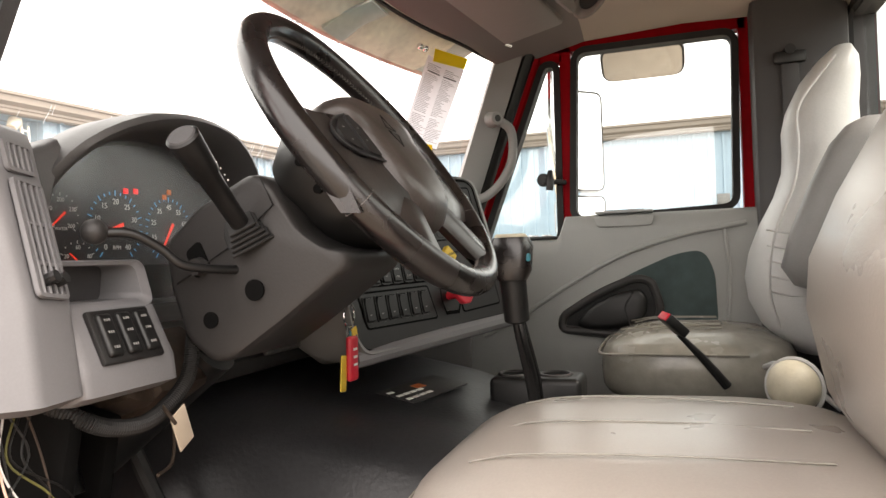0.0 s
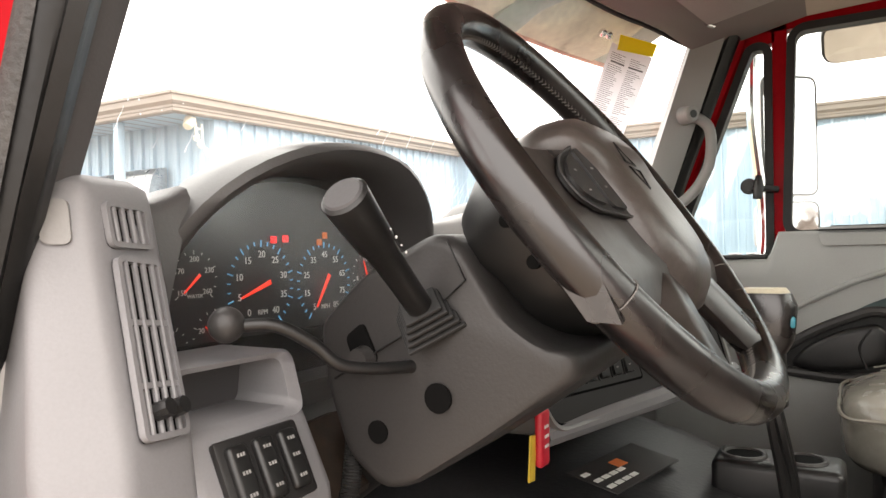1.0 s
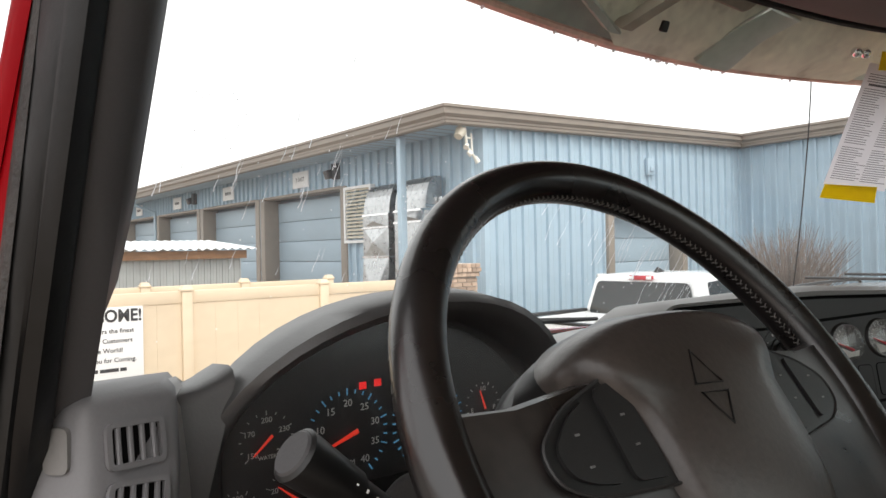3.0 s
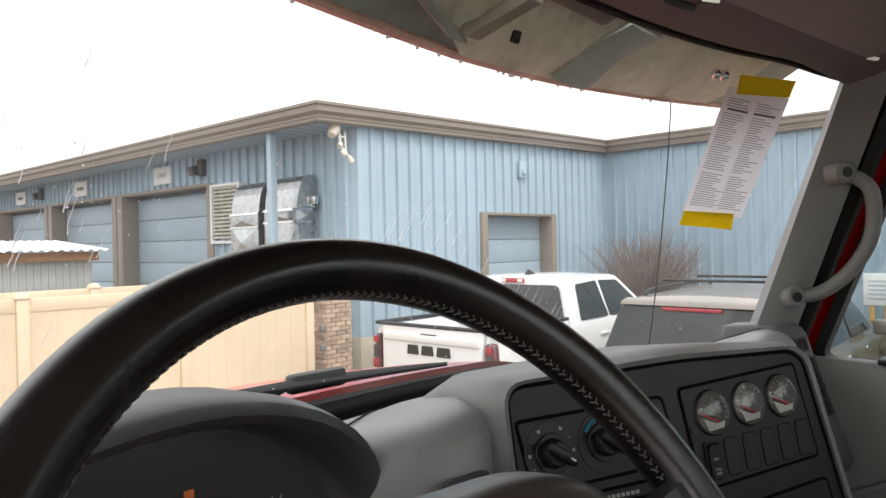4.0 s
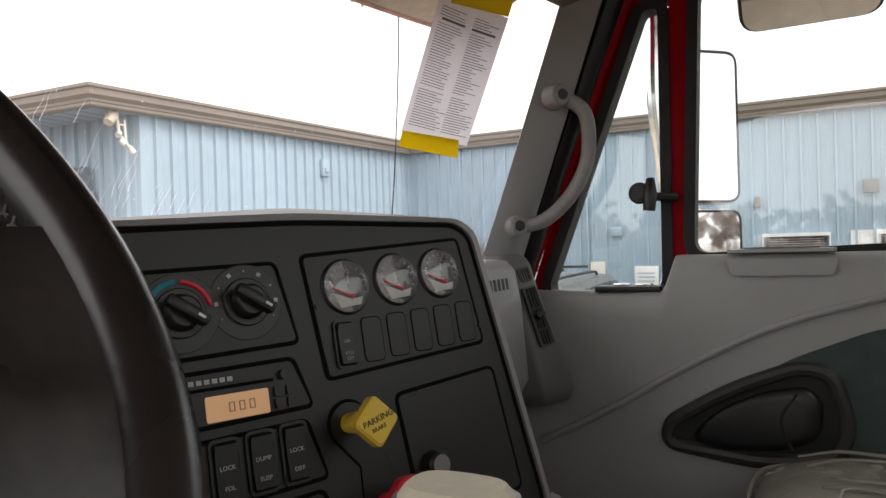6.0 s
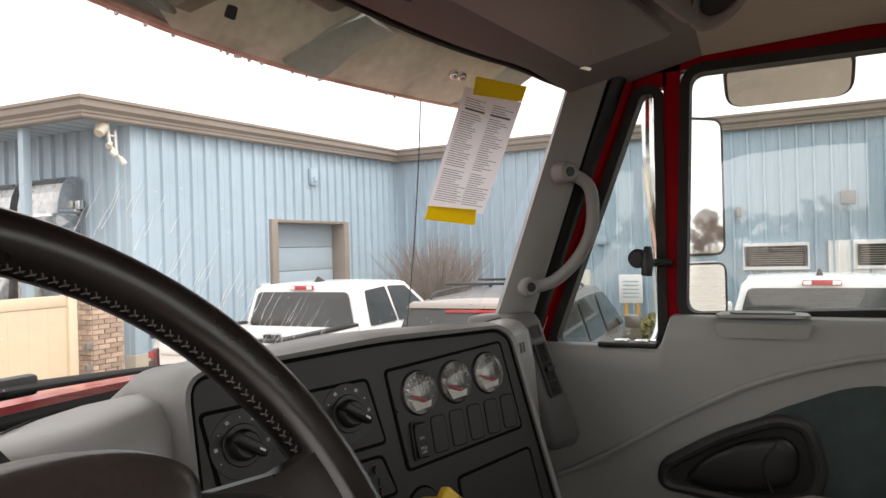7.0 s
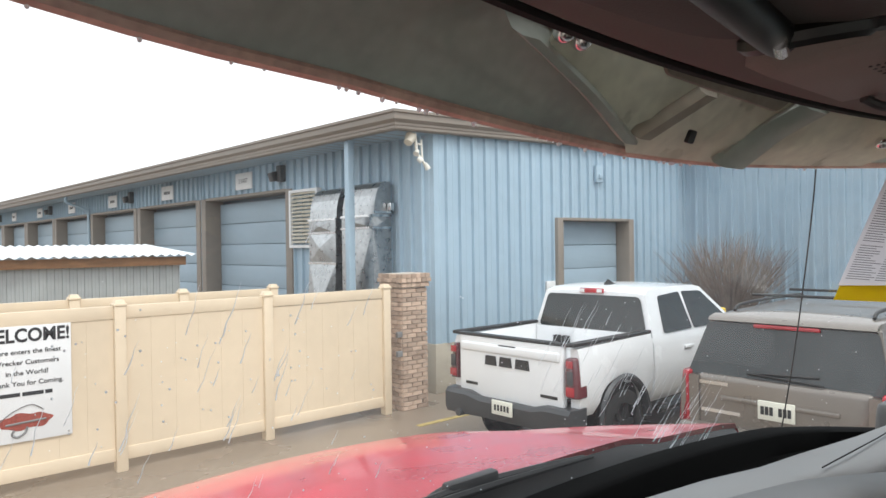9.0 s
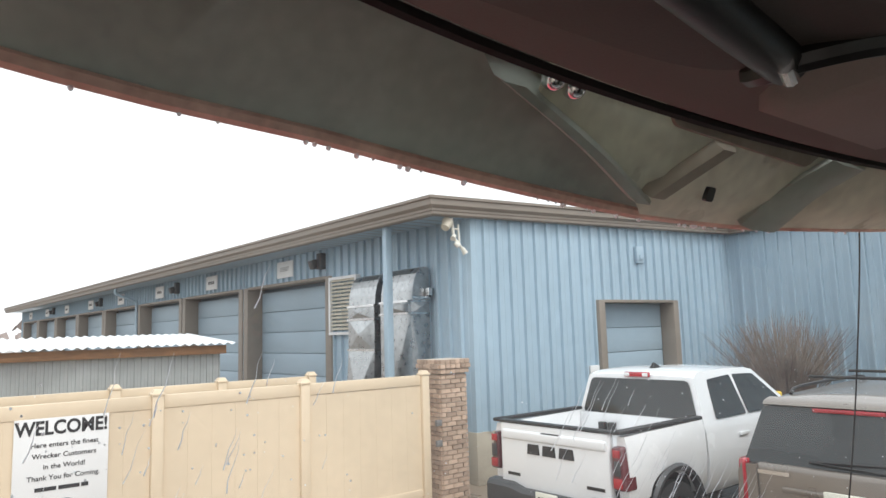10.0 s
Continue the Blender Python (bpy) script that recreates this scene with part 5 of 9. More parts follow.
# side headers and rear pillars
for s in (-1, 1):
    b = bm_new()
    box(b, (s * 0.95, 0.62, 2.875), (0.1, 1.1, 0.07), bev=0.015)
    solo("side_header", b, M_RED, "red painted roof rail above the door", "trim", kind="structure")
    b = bm_new()
    box(b, (s * 0.905, 0.62, 2.842), (0.035, 1.0, 0.022), bev=0.008)
    box(b, (s * 0.9, 0.325, 2.45), (0.035, 0.02, 0.8), bev=0.008)
    solo("door_opening_seal", b, M_RUBBER, "black rubber seal round the door opening", "trim", kind="structure")
    b = bm_new()
    box(b, (s * 0.885, 0.245, 2.16), (0.1, 0.25, 1.42), bev=0.02)
    solo("rear_pillar", b, M_TRIMDK, "dark grey rear pillar trim", "trim", kind="structure")
    b = bm_new()
    box(b, (s * 0.96, 0.205, 2.2), (0.045, 0.31, 1.4), bev=0.01)
    solo("rear_pillar_panel", b, M_RED, "red painted rear pillar", "trim", kind="structure")
b = bm_new()
box(b, (-0.93, 0.75, 1.40), (0.12, 1.1, 0.12), bev=0.02)
solo("door_sill", b, M_RED, "red painted door sill", "trim", kind="structure")

# ---------------------------------------------------------------- passenger door
XD = 0.95
door = thing("door_1", (XD, 0.75, 1.45), "closed passenger door, grey trim below a red window frame", "door", kind="structure")
main_win = [(XD, 0.415, 2.775), (XD, 0.878, 2.775), (XD, 0.899, 2.245), (XD, 0.427, 2.262)]
vent_win = [(XD, 0.957, 2.74), (XD, 0.985, 2.74), (XD, 1.205, 2.165), (XD, 0.962, 2.172)]
for nm, pts, r in (("window_pane", main_win, 0.03), ("vent_window_pane", vent_win, 0.03)):
    loop = rounded(pts, r)
    b = bm_new()
    plate(b, [p + Vector((0.01, 0, 0)) for p in loop], (0.005, 0, 0))
    gl = part(nm, b, M_TINT, door)
    gl.visible_shadow = False
    b = bm_new()
    band(b, [p + Vector((-0.012, 0, 0)) for p in loop], False, (0.05, 0, 0), 0.021)
    part("gasket", b, M_RUBBER, door, "black rubber glass channel")
# red frame: bars round the two openings
b = bm_new()
for pts in ([(0.375, 2.84), (1.0, 2.84), (1.0, 2.785), (0.375, 2.79)], [(0.35, 2.84), (0.35, 2.2), (0.395, 2.2), (0.395, 2.84)], [(0.899, 2.80), (0.936, 2.80), (0.942, 2.15), (0.918, 2.15)], [(0.98, 2.82), (1.02, 2.80), (1.25, 2.15), (1.222, 2.15)], [(0.93, 2.80), (1.02, 2.80), (1.0, 2.755), (0.93, 2.755)]):
    plate(b, [(XD - 0.004, y_, z) for y_, z in pts], (0.045, 0, 0))
part("window_frame", b, M_RED, door, "red painted window frame")
# trim panel
b = bm_new()
ys = [0.37, 0.40, 0.6, 0.8, 0.925, 0.935, 0.945, 0.955, 1.1, 1.25, 1.32]
rows = []
for y_ in ys:
    zt = 2.243 if y_ < 0.93 else 2.243 - 0.071 * min(1, (y_ - 0.925) / 0.025)
    xi = 0.862 + (0.0 if y_ < 1.1 else 0.02)
    rows.append([(0.945, y_, 1.45), (xi + 0.02, y_, 1.45), (xi - 0.004, y_, 1.7), (xi + 0.004, y_, 1.95), (xi, y_, zt - 0.05), (xi + 0.004, y_, zt - 0.012), (xi + 0.015, y_, zt), (0.945, y_, zt)])
skin(b, rows)
panel = part("trim_panel", b, M_DOOR, door, angle=50)
b = bm_new()
tube(b, smooth_line([(0.858, 1.2, 1.865), (0.86, 1.06, 1.94), (0.86, 0.9, 2.04), (0.858, 0.756, 2.115), (0.858, 0.6, 2.165), (0.858, 0.46, 2.19), (0.86, 0.4, 2.2)]), 0.007, 8)
part("panel_crease", b, M_DOOR, panel)
b = bm_new()
tube(b, [(0.86, 0.46, 2.19), (0.862, 0.45, 2.05), (0.866, 0.47, 1.7)], 0.006, 8)
part("panel_rib", b, M_DOOR, panel)
b = bm_new()
plate(b, rounded([(0.859, 0.97, 1.885), (0.859, 0.75, 2.05), (0.859, 0.6, 2.115), (0.859, 0.52, 2.125), (0.859, 0.49, 2.06), (0.859, 0.485, 1.88)], 0.05, 6), (0.02, 0, 0))
part("cloth_insert", b, M_CLOTH, panel, "dark teal cloth insert")
hb = rounded([(0.853, 0.945, 1.89), (0.853, 0.94, 1.93), (0.853, 0.83, 2.0), (0.853, 0.72, 2.045), (0.853, 0.67, 2.035), (0.853, 0.645, 1.95), (0.853, 0.665, 1.89), (0.853, 0.78, 1.87)], 0.06, 6)
b = bm_new()
tube(b, [p + Vector((0.004, 0, 0)) for p in hb], 0.0135, 10, closed=True)
hd = part("handle_bezel", b, M_SHROUD, panel, "raised dark grey handle surround")
b = bm_new()
plate(b, [p + Vector((0.004, 0, 0)) for p in hb], (0.012, 0, 0))
part("handle_recess", b, M_RUBBER, hd, "black pull handle recess")
b = bm_new()
hh = rounded([(0, 0.905, 1.902), (0, 0.86, 1.955), (0, 0.78, 1.998), (0, 0.71, 2.012), (0, 0.685, 1.985), (0, 0.69, 1.92), (0, 0.76, 1.895), (0, 0.85, 1.888)], 0.03, 5)
hc_ = sum(hh, Vector()) / len(hh)
skin(b, [[Vector((x, 0, 0)) + p + (hc_ - p) * g for p in hh] for x, g in ((0.857, -0.02), (0.848, 0.0), (0.842, 0.1), (0.84, 0.3))])
part("handle", b, M_BLACK, hd, angle=60)
b = bm_new()
tube(b, smooth_line([(0.8425, 0.735, 1.9), (0.8395, 0.75, 1.955), (0.8425, 0.725, 2.0)]), 0.003, 6)
part("latch_edge", b, M_RUBBER, hd)
# pull cup on the ledge
cup = rounded([(0.855, 0.655, 2.246), (0.855, 0.835, 2.246), (0.93, 0.825, 2.246), (0.93, 0.665, 2.246)], 0.02)
b = bm_new()
plate(b, cup, (0, 0, 0.006))
cu = part("pull_cup", b, M_DOOR, panel)
b = bm_new()
plate(b, rounded([(0.868, 0.68, 2.253), (0.868, 0.81, 2.253), (0.92, 0.8, 2.253), (0.92, 0.69, 2.253)], 0.02), (0, 0, 0.002))
part("cup_well", b, M_SHROUD, cu)
b = bm_new()
plate(b, rounded([(0.856, 0.655, 2.235), (0.856, 0.835, 2.235), (0.858, 0.825, 2.205), (0.858, 0.665, 2.205)], 0.008), (-0.006, 0, 0))
part("cup_front", b, M_DOOR, cu)
b = bm_new()
box(b, (0.905, 1.02, 2.178), (0.05, 0.13, 0.012), bev=0.003)
lt = part("sill_latch_plate", b, M_BLACK, door, "black plate on the vent window sill")
b = bm_new()
for y_ in (0.99, 1.035):
    box(b, (0.905, y_, 2.186), (0.025, 0.03, 0.006), bev=0.002)
part("clip", b, M_CHROME, lt)
b = bm_new()
cyl(b, (0.93, 0.998, 2.369), (0.915, 0.998, 2.369), 0.022, seg=18, bev=0.004)
cyl(b, (0.915, 0.998, 2.369), (0.905, 0.998, 2.369), 0.012, seg=12)
latch = part("vent_window_latch", b, M_BLACK, door, "black swivel latch of the vent window")
b = bm_new()
tube(b, [(0.9, 0.972, 2.395), (0.893, 0.972, 2.365), (0.895, 0.975, 2.332)], [0.008, 0.014, 0.012], 10)
tube(b, [(0.9, 0.97, 2.36), (0.935, 0.93, 2.358)], 0.009, 8)
part("lever", b, M_BLACK, latch)

# ---------------------------------------------------------------- driver's door, swung open
dd = thing("door_2", (-0.99, 1.34, 1.45), "open red driver's door swung out from its hinge", "door", kind="structure")
hinge = Vector((-0.926, 1.335, 0))
along = Vector((-0.985, 0.17, 0)).normalized()
side = Vector((along.y, -along.x, 0)).normalized()


def dp(d, z, h=0.0):
    return hinge + along * d + side * h + Vector((0, 0, z))


b = bm_new()
plate(b, [dp(0.0, 1.45), dp(0.0, 2.203), dp(0.2, 2.203), dp(0.25, 2.25), dp(1.02, 2.25), dp(1.02, 1.45)], side * 0.045)
part("door_shell", b, M_RED, dd)
b = bm_new()
plate(b, [dp(0.0, 2.2), dp(0.165, 2.80), dp(0.98, 2.80), dp(1.02, 2.2), dp(0.96, 2.2), dp(0.93, 2.75), dp(0.25, 2.75), dp(0.085, 2.2)], side * 0.04)
part("window_frame", b, M_RED, dd)
b = bm_new()
plate(b, rounded([dp(0.1, 1.5, -0.03), dp(0.06, 2.1, -0.03), dp(0.085, 2.17, -0.03), dp(0.3, 2.22, -0.03), dp(0.98, 2.22, -0.03), dp(0.98, 1.5, -0.03)], 0.06), side * 0.032)
part("trim_panel", b, M_DOOR, dd)
for z in (1.75, 2.08):
    b = bm_new()
    box(b, (-0.93, 1.32, z), (0.05, 0.05, 0.06), bev=0.008)
    part("hinge", b, M_BLACK, dd)

# ---------------------------------------------------------------- hood, cowl, wipers, visor outside
M_COWL = mat("black_cowl", (0.008, 0.008, 0.0085), 0.5, grain=80, bump=0.2, var=0.2)
b = bm_new()
rows = []
for i in range(15):
    d = 1.28 * i / 14
    y_ = 1.675 + d
    w = 0.93 - 0.10 * (i / 14) ** 2
    zc = 2.181 - 0.215 * d - 0.045 * d * d - 0.05 * max(0, (i - 12) / 2) ** 2
    r_ = []
    for k in range(33):
        f = -1 + k / 16
        a = abs(f)
        q = min(1, max(0, (0.52 - a) / 0.14))
        crown = 0.004 - 0.055 * f * f + 0.016 * q * q * (3 - 2 * q)
        swell = 0.045 * math.sin(math.pi * i / 14) * (1 - f * f)
        r_.append((w * f, y_, zc + swell + crown - 0.22 * max(0, (a - 0.86) / 0.14) ** 2))
    rows.append(r_)
rows.append([(x * 0.98, y_ + 0.06, z - 0.1) for x, y_, z in rows[-1]])
rows.append([(x * 0.98, y_ + 0.02, 1.0) for x, y_, z in rows[-1]])
rear_edge = rows[0]
skin(b, rows, closed=False)
hood = solo("truck_hood", b, M_REDHOOD, "wet faded red truck hood beaded with rain", "hood", angle=50)
b = bm_new()
for s in (-1, 1):
    tube(b, [(s * 0.905, 1.9 + 0.3 * i, 2.03 - 0.078 * i) for i in range(4)], 0.008, 6)
part("hood_seam", b, M_COWL, hood)
b = bm_new()
skin(b, [[(x, min(1.64, glass_y(x, 2.06) + 0.012), 2.075), (x, 1.66, z - 0.03), (x, 1.677, z - 0.012), (x, 1.70, z - 0.06), (x, 1.71, 1.6)] for x, y_, z in rear_edge], closed=False)
cowl = solo("cowl", b, M_COWL, "black cowl panel between hood and windscreen", "cowl", kind="structure")


def ledge(x):
    """Height of the black ledge that hides the foot of the glass."""
    return 2.219 - 0.012 * min(1, abs(x) / 0.6) ** 2 - 0.035 * max(0, (abs(x) - 0.6) / 0.3)


b = bm_new()
rows = []
for x in gx:
    yg, h = glass_y(x, ledge(x)), ledge(x)
    rows.append([(x, 1.30, 2.13), (x, yg - 0.13, 2.165), (x, yg - 0.095, h - 0.035), (x, yg - 0.082, h - 0.004), (x, yg - 0.07, h), (x, yg - 0.022, h - 0.004), (x, glass_y(x, 2.12) - 0.008, 2.115), (x, glass_y(x, 2.08) - 0.006, 2.08), (x, 1.30, 2.08)])
skin(b, rows)
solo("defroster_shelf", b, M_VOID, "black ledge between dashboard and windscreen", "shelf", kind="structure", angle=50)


def wiper(x0, z0, x1, z1, xp):
    """A wiper parked on the glass from x0 to x1, its arm turning at xp on the cowl."""
    def at(x, z, off):
        return Vector((x, glass_y(x, z) + off, z))
    w = thing("wiper", (xp, 1.66, 2.08), "black windscreen wiper parked low on the wet glass", "wiper", "windscreen wipers")
    b = bm_new()
    xm, zm = (x0 + x1) / 2, (z0 + z1) / 2
    cyl(b, (xp, 1.672, 2.07), (xp, 1.672, 2.115), 0.02, 0.016, 12)
    tube(b, smooth_line([(xp, 1.672, 2.108), (xp * 0.7 + xm * 0.3, 1.65, 2.14), at(xm - 0.06, zm - 0.01, 0.045), at(xm, zm, 0.032)]), 0.008, 8)
    part("arm", b, M_BLACK, w)
    b = bm_new()
    tube(b, [at(x0 + (x1 - x0) * t, z0 + (z1 - z0) * t, 0.008) for t in (0, 0.2, 0.4, 0.6, 0.8, 1)], [0.004, 0.005, 0.006, 0.006, 0.005, 0.004], 6)
    part("blade", b, M_RUBBER, w)
    b = bm_new()
    tube(b, [at(x0 + (x1 - x0) * t, z0 + (z1 - z0) * t, 0.016 + 0.012 * math.sin(math.pi * t)) for t in (0.02, 0.2, 0.4, 0.5, 0.6, 0.8, 0.98)], [0.003, 0.005, 0.0065, 0.008, 0.0065, 0.005, 0.003], 6)
    box(b, at(xm, zm, 0.03), (0.1, 0.02, 0.028), None, 0.006)
    part("bridge", b, M_BLACK, w)


wiper(-0.40, 2.25, 0.125, 2.228, -0.42)
wiper(0.42, 2.165, 0.86, 2.14, 0.36)

# mirror button glued to the glass, and the dark plate under the header
b = bm_new()
q = [Vector((x, glass_y(x, z) - 0.003, z)) for x, z in ((0.017, 2.715), (0.033, 2.715), (0.032, 2.731), (0.018, 2.731))]
plate(b, rounded(q, 0.004), (0, -0.005, -0.002))
solo("mirror_mount_button", b, M_BLACK, "small black mirror mount glued to the windscreen", "mount")
b = bm_new()
q = [Vector((x, glass_y(x, z) - 0.004, z)) for x, z in ((-0.13, 2.84), (-0.105, 2.802), (-0.08, 2.782), (0.215, 2.772), (0.24, 2.79), (0.29, 2.83))]
plate(b, rounded(q, 0.01), (0, -0.004, 0))
solo("header_trim_plate", b, M_VISOR3, "dark plate hanging below the windscreen header", "trim", kind="structure")

vis = thing("sun_visor", (0, 1.4, 2.74), "dark painted outside sun visor over the windscreen, wet with drops", "visor")


def lip(x):
    return Vector((x, 1.438 - 0.09 * x * x, 2.704 + (0.07 if x < 0 else 0.045) * abs(x) ** 1.3 + 0.008 * min(1, max(0, (0.62 + x) / 0.15)) * min(1, max(0, (0.25 - x) / 0.3))))


for s, mt in ((-1, M_VISOR), (1, M_VISOR)):
    b = bm_new()
    vx = [s * 0.92 * i / 14 for i in range(15)]
    rows = []
    for x in vx:
        top = Vector((x, glass_y(x, 2.84) - 0.0, 2.872))
        l_ = lip(x)
        rows.append([top, top.lerp(l_, 0.5) + Vector((0, 0, 0.006)), l_, l_ + Vector((0, 0.012, 0.004)), l_ + Vector((0, 0.004, 0.03)), top + Vector((0, 0.05, 0.05))])
    skin(b, rows)
    wing = part("visor_wing", b, mt, vis)
    b = bm_new()
    tube(b, [lip(x) + Vector((0, 0.0, 0.003)) for x in vx], 0.0085, 8)
    part("lip_edge", b, M_LIP, wing, "chipped salmon lip edge")
# bracket plate in the middle, with its cable hole
b = bm_new()
bx = [-0.27, -0.2, -0.13, -0.06, 0.0, 0.1, 0.2, 0.35, 0.5, 0.65, 0.75]
rows = []
for x in bx:
    top = Vector((x, glass_y(x, 2.81) + 0.014, 2.81))
    l_ = lip(x) + Vector((0, -0.012, -0.002))
    if x < -0.03:
        l_ = Vector((x, 1.395 - 0.256 * (-0.04 - x), 2.715 + 0.285 * (-0.04 - x)))
    rows.append([top, top.lerp(l_, 0.55) + Vector((0, 0, -0.014 if x >= 0 else -0.004)), l_, l_ + Vector((0, 0, 0.006)), top + Vector((0, 0, 0.006))])
skin(b, rows)
br = part("visor_bracket", b, M_VISOR2, vis, "pale olive inner bracket plate")
for name_, pts, wd, mt in (("brace", [(-0.31, 1.326, 2.79), (-0.17, 1.357, 2.754), (-0.04, 1.395, 2.718)], 0.022, M_VISOR), ("brace", [(0.06, 1.336, 2.783), (0.02, 1.36, 2.755), (-0.02, 1.388, 2.725)], 0.022, M_VISOR3), ("brace", [(0.36, 1.314, 2.794), (0.3, 1.359, 2.754), (0.265, 1.409, 2.707)], 0.055, M_VISOR)):
    b = bm_new()
    rows = []
    for p in smooth_line(pts):
        p = Vector(p)
        rows.append([p + Vector((-wd, 0, 0)), p + Vector((-wd * 0.6, -0.004, -0.006)), p + Vector((wd * 0.6, -0.004, -0.006)), p + Vector((wd, 0, 0)), p + Vector((wd, 0.02, 0.04)), p + Vector((-wd, 0.02, 0.04))])
    skin(b, rows)
    part(name_, b, mt, br)
b = bm_new()
for x, y_, z in ((-0.268, 1.315, 2.796), (-0.238, 1.317, 2.794)):
    ball(b, (x, y_, z), 0.012, 12)
part("marker_bulb", b, M_CHROME, vis, "clear marker lamp bulbs")
b = bm_new()
rg = random.Random(3)
for i in range(46):
    x = rg.uniform(-0.88, 0.3) if i % 3 else rg.uniform(-0.85, 0.8)
    q = lip(x)
    r_ = rg.uniform(0.0014, 0.003)
    ball(b, q + Vector((0, 0.0, -0.004 - r_ * 0.9)), r_, 8, (1, 1, 1.15))
part("water_drops", b, M_WATER, vis, "hanging water drops")

# whip aerial
b = bm_new()
tube(b, smooth_line([(0.90, 1.62, 2.02), (0.875, 1.57, 2.25), (0.85, 1.53, 2.46), (0.80, 1.48, 2.73), (0.77, 1.46, 2.95)]), [0.0016] * 24 + [0.001], 6)
solo("whip_aerial", b, M_BLACK, "thin black whip aerial on the cowl", "aerial")

# door mirrors outside
mr = thing("door_mirror", (1.3, 0.95, 2.2), "tall chrome-backed truck door mirror on a tube bracket", "mirror")
M_MIRROR = mat("mirror_glass", (0.9, 0.9, 0.9), 0.03, 1.0, bump=0, var=0.02, rvar=0.01)
ma = Vector((0.69, -0.72, 0)).normalized()
mn = Vector((-0.72, -0.69, 0)).normalized()


def mirror_head(name, c, w, h, depth, lab):
    """A mirror head: bulged bright back shell, dark rim and its glass."""
    c = Vector(c)
    rows = []
    for d, g in ((0.0, 0.0), (0.02, -0.004), (0.055, 0.006), (depth * 0.85, 0.03), (depth, 0.06)):
        q = [c - mn * d + ma * a * (w / 2 - g) + Vector((0, 0, e * (h / 2 - g))) for a, e in ((-1, -1), (1, -1), (1, 1), (-1, 1))]
        rows.append(rounded(q, min(0.035, h * 0.2), 5))
    b = bm_new()
    skin(b, rows)
    shell = part(name, b, M_SHELL, mr, lab, angle=50)
    q = [c + mn * 0.002 + ma * a * (w / 2) + Vector((0, 0, e * h / 2)) for a, e in ((-1, -1), (1, -1), (1, 1), (-1, 1))]
    b = bm_new()
    band(b, rounded(q, min(0.035, h * 0.2), 5), True, mn * 0.004, 0.006)
    part("rim", b, M_BLACK, shell)
    b = bm_new()
    plate(b, rounded([p + (c - p) * 0.04 for p in q], min(0.032, h * 0.2), 5), mn * 0.003)
    part("mirror_glass", b, M_MIRROR, shell)


M_SHELL = mat("pale_grey_mirror_shell", (0.66, 0.67, 0.67), 0.22, bump=0.02, var=0.06)
mirror_head("housing", (1.352, 0.927, 2.556), 0.205, 0.385, 0.1, "tall bright mirror housing")
mirror_head("convex_housing", (1.345, 0.925, 2.265), 0.205, 0.16, 0.09, "short convex mirror housing")
b = bm_new()
tube(b, smooth_line([(1.0, 1.14, 2.12), (1.2, 1.02, 2.13), (1.26, 1.0, 2.3), (1.22, 1.02, 2.6), (1.2, 1.02, 2.86), (1.02, 1.06, 2.9)]), 0.016, 10)
part("bracket", b, M_CHROME, mr)
pm = thing("look_down_mirror", (1.1, 0.7, 2.78), "small round-cornered look-down mirror above the door", "mirror")
pu, pv = Vector((0, -1, 0)), Vector((0.77, 0, -0.63)).normalized()
pw = Vector((-0.63, 0, -0.77)).normalized()
pc_ = Vector((1.19, 0.685, 2.787))
q = [pc_ + pu * a * 0.14 + pv * e * 0.07 for a, e in ((-1, -1), (1, -1), (1, 1), (-1, 1))]
b = bm_new()
skin(b, [rounded([p + (pc_ - p) * g - pw * d for p in q], 0.045, 6) for g, d in ((0.0, 0.0), (-0.02, 0.012), (0.05, 0.03), (0.3, 0.04))])
hs = part("housing", b, M_BLACK, pm, angle=50)
b = bm_new()
plate(b, rounded([p + (pc_ - p) * 0.05 for p in q], 0.042, 6), pw * 0.003)
part("mirror_glass", b, M_MIRROR, hs)
b = bm_new()
tube(b, [pc_ - pw * 0.03, pc_ + Vector((-0.1, 0, 0.1))], 0.012, 8)
part("bracket", b, M_BLACK, hs)

# ---------------------------------------------------------------- frame, wheels and lower body of the truck
tc_ = thing("truck_chassis", (0, 0, 0), "black truck frame on four road wheels", "chassis")
for s in (-1, 1):
    b = bm_new()
    box(b, (s * 0.43, -0.6, 0.92), (0.08, 6.6, 0.24), bev=0.01)
    part("frame_rail", b, M_BLACK, tc_)
    b = bm_new()
    box(b, (s * 0.86, 0.62, 1.12), (0.24, 1.1, 0.42), bev=0.05)
    part("side_step_box", b, M_BLACK, tc_)
    for y_ in (2.35, -2.6):
        b = bm_new()
        skin(b, [[Vector((s * x, y_ + r * math.cos(a), 0.5 + r * math.sin(a))) for a in (2 * math.pi * k / 32 for k in range(32))] for x, r in ((0.72, 0.3), (0.72, 0.47), (0.75, 0.5), (0.95, 0.5), (0.98, 0.47), (0.98, 0.3), (0.93, 0.27), (0.93, 0.1))])
        wt = part("wheel", b, M_TYRE, tc_)
        b = bm_new()
        skin(b, [[Vector((s * x, y_ + r * math.cos(a), 0.5 + r * math.sin(a))) for a in (2 * math.pi * k / 32 for k in range(32))] for x, r in ((0.92, 0.29), (0.972, 0.29), (0.975, 0.27), (0.94, 0.2), (0.94, 0.1), (0.99, 0.08))])
        part("rim", b, M_CHROME, wt)
for y_ in (2.35, -2.6):
    b = bm_new()
    cyl(b, (-0.8, y_, 0.5), (0.8, y_, 0.5), 0.07, seg=14)
    box(b, (0, y_, 0.66), (0.8, 0.1, 0.3), bev=0.02)
    part("axle", b, M_BLACK, tc_)
b = bm_new()
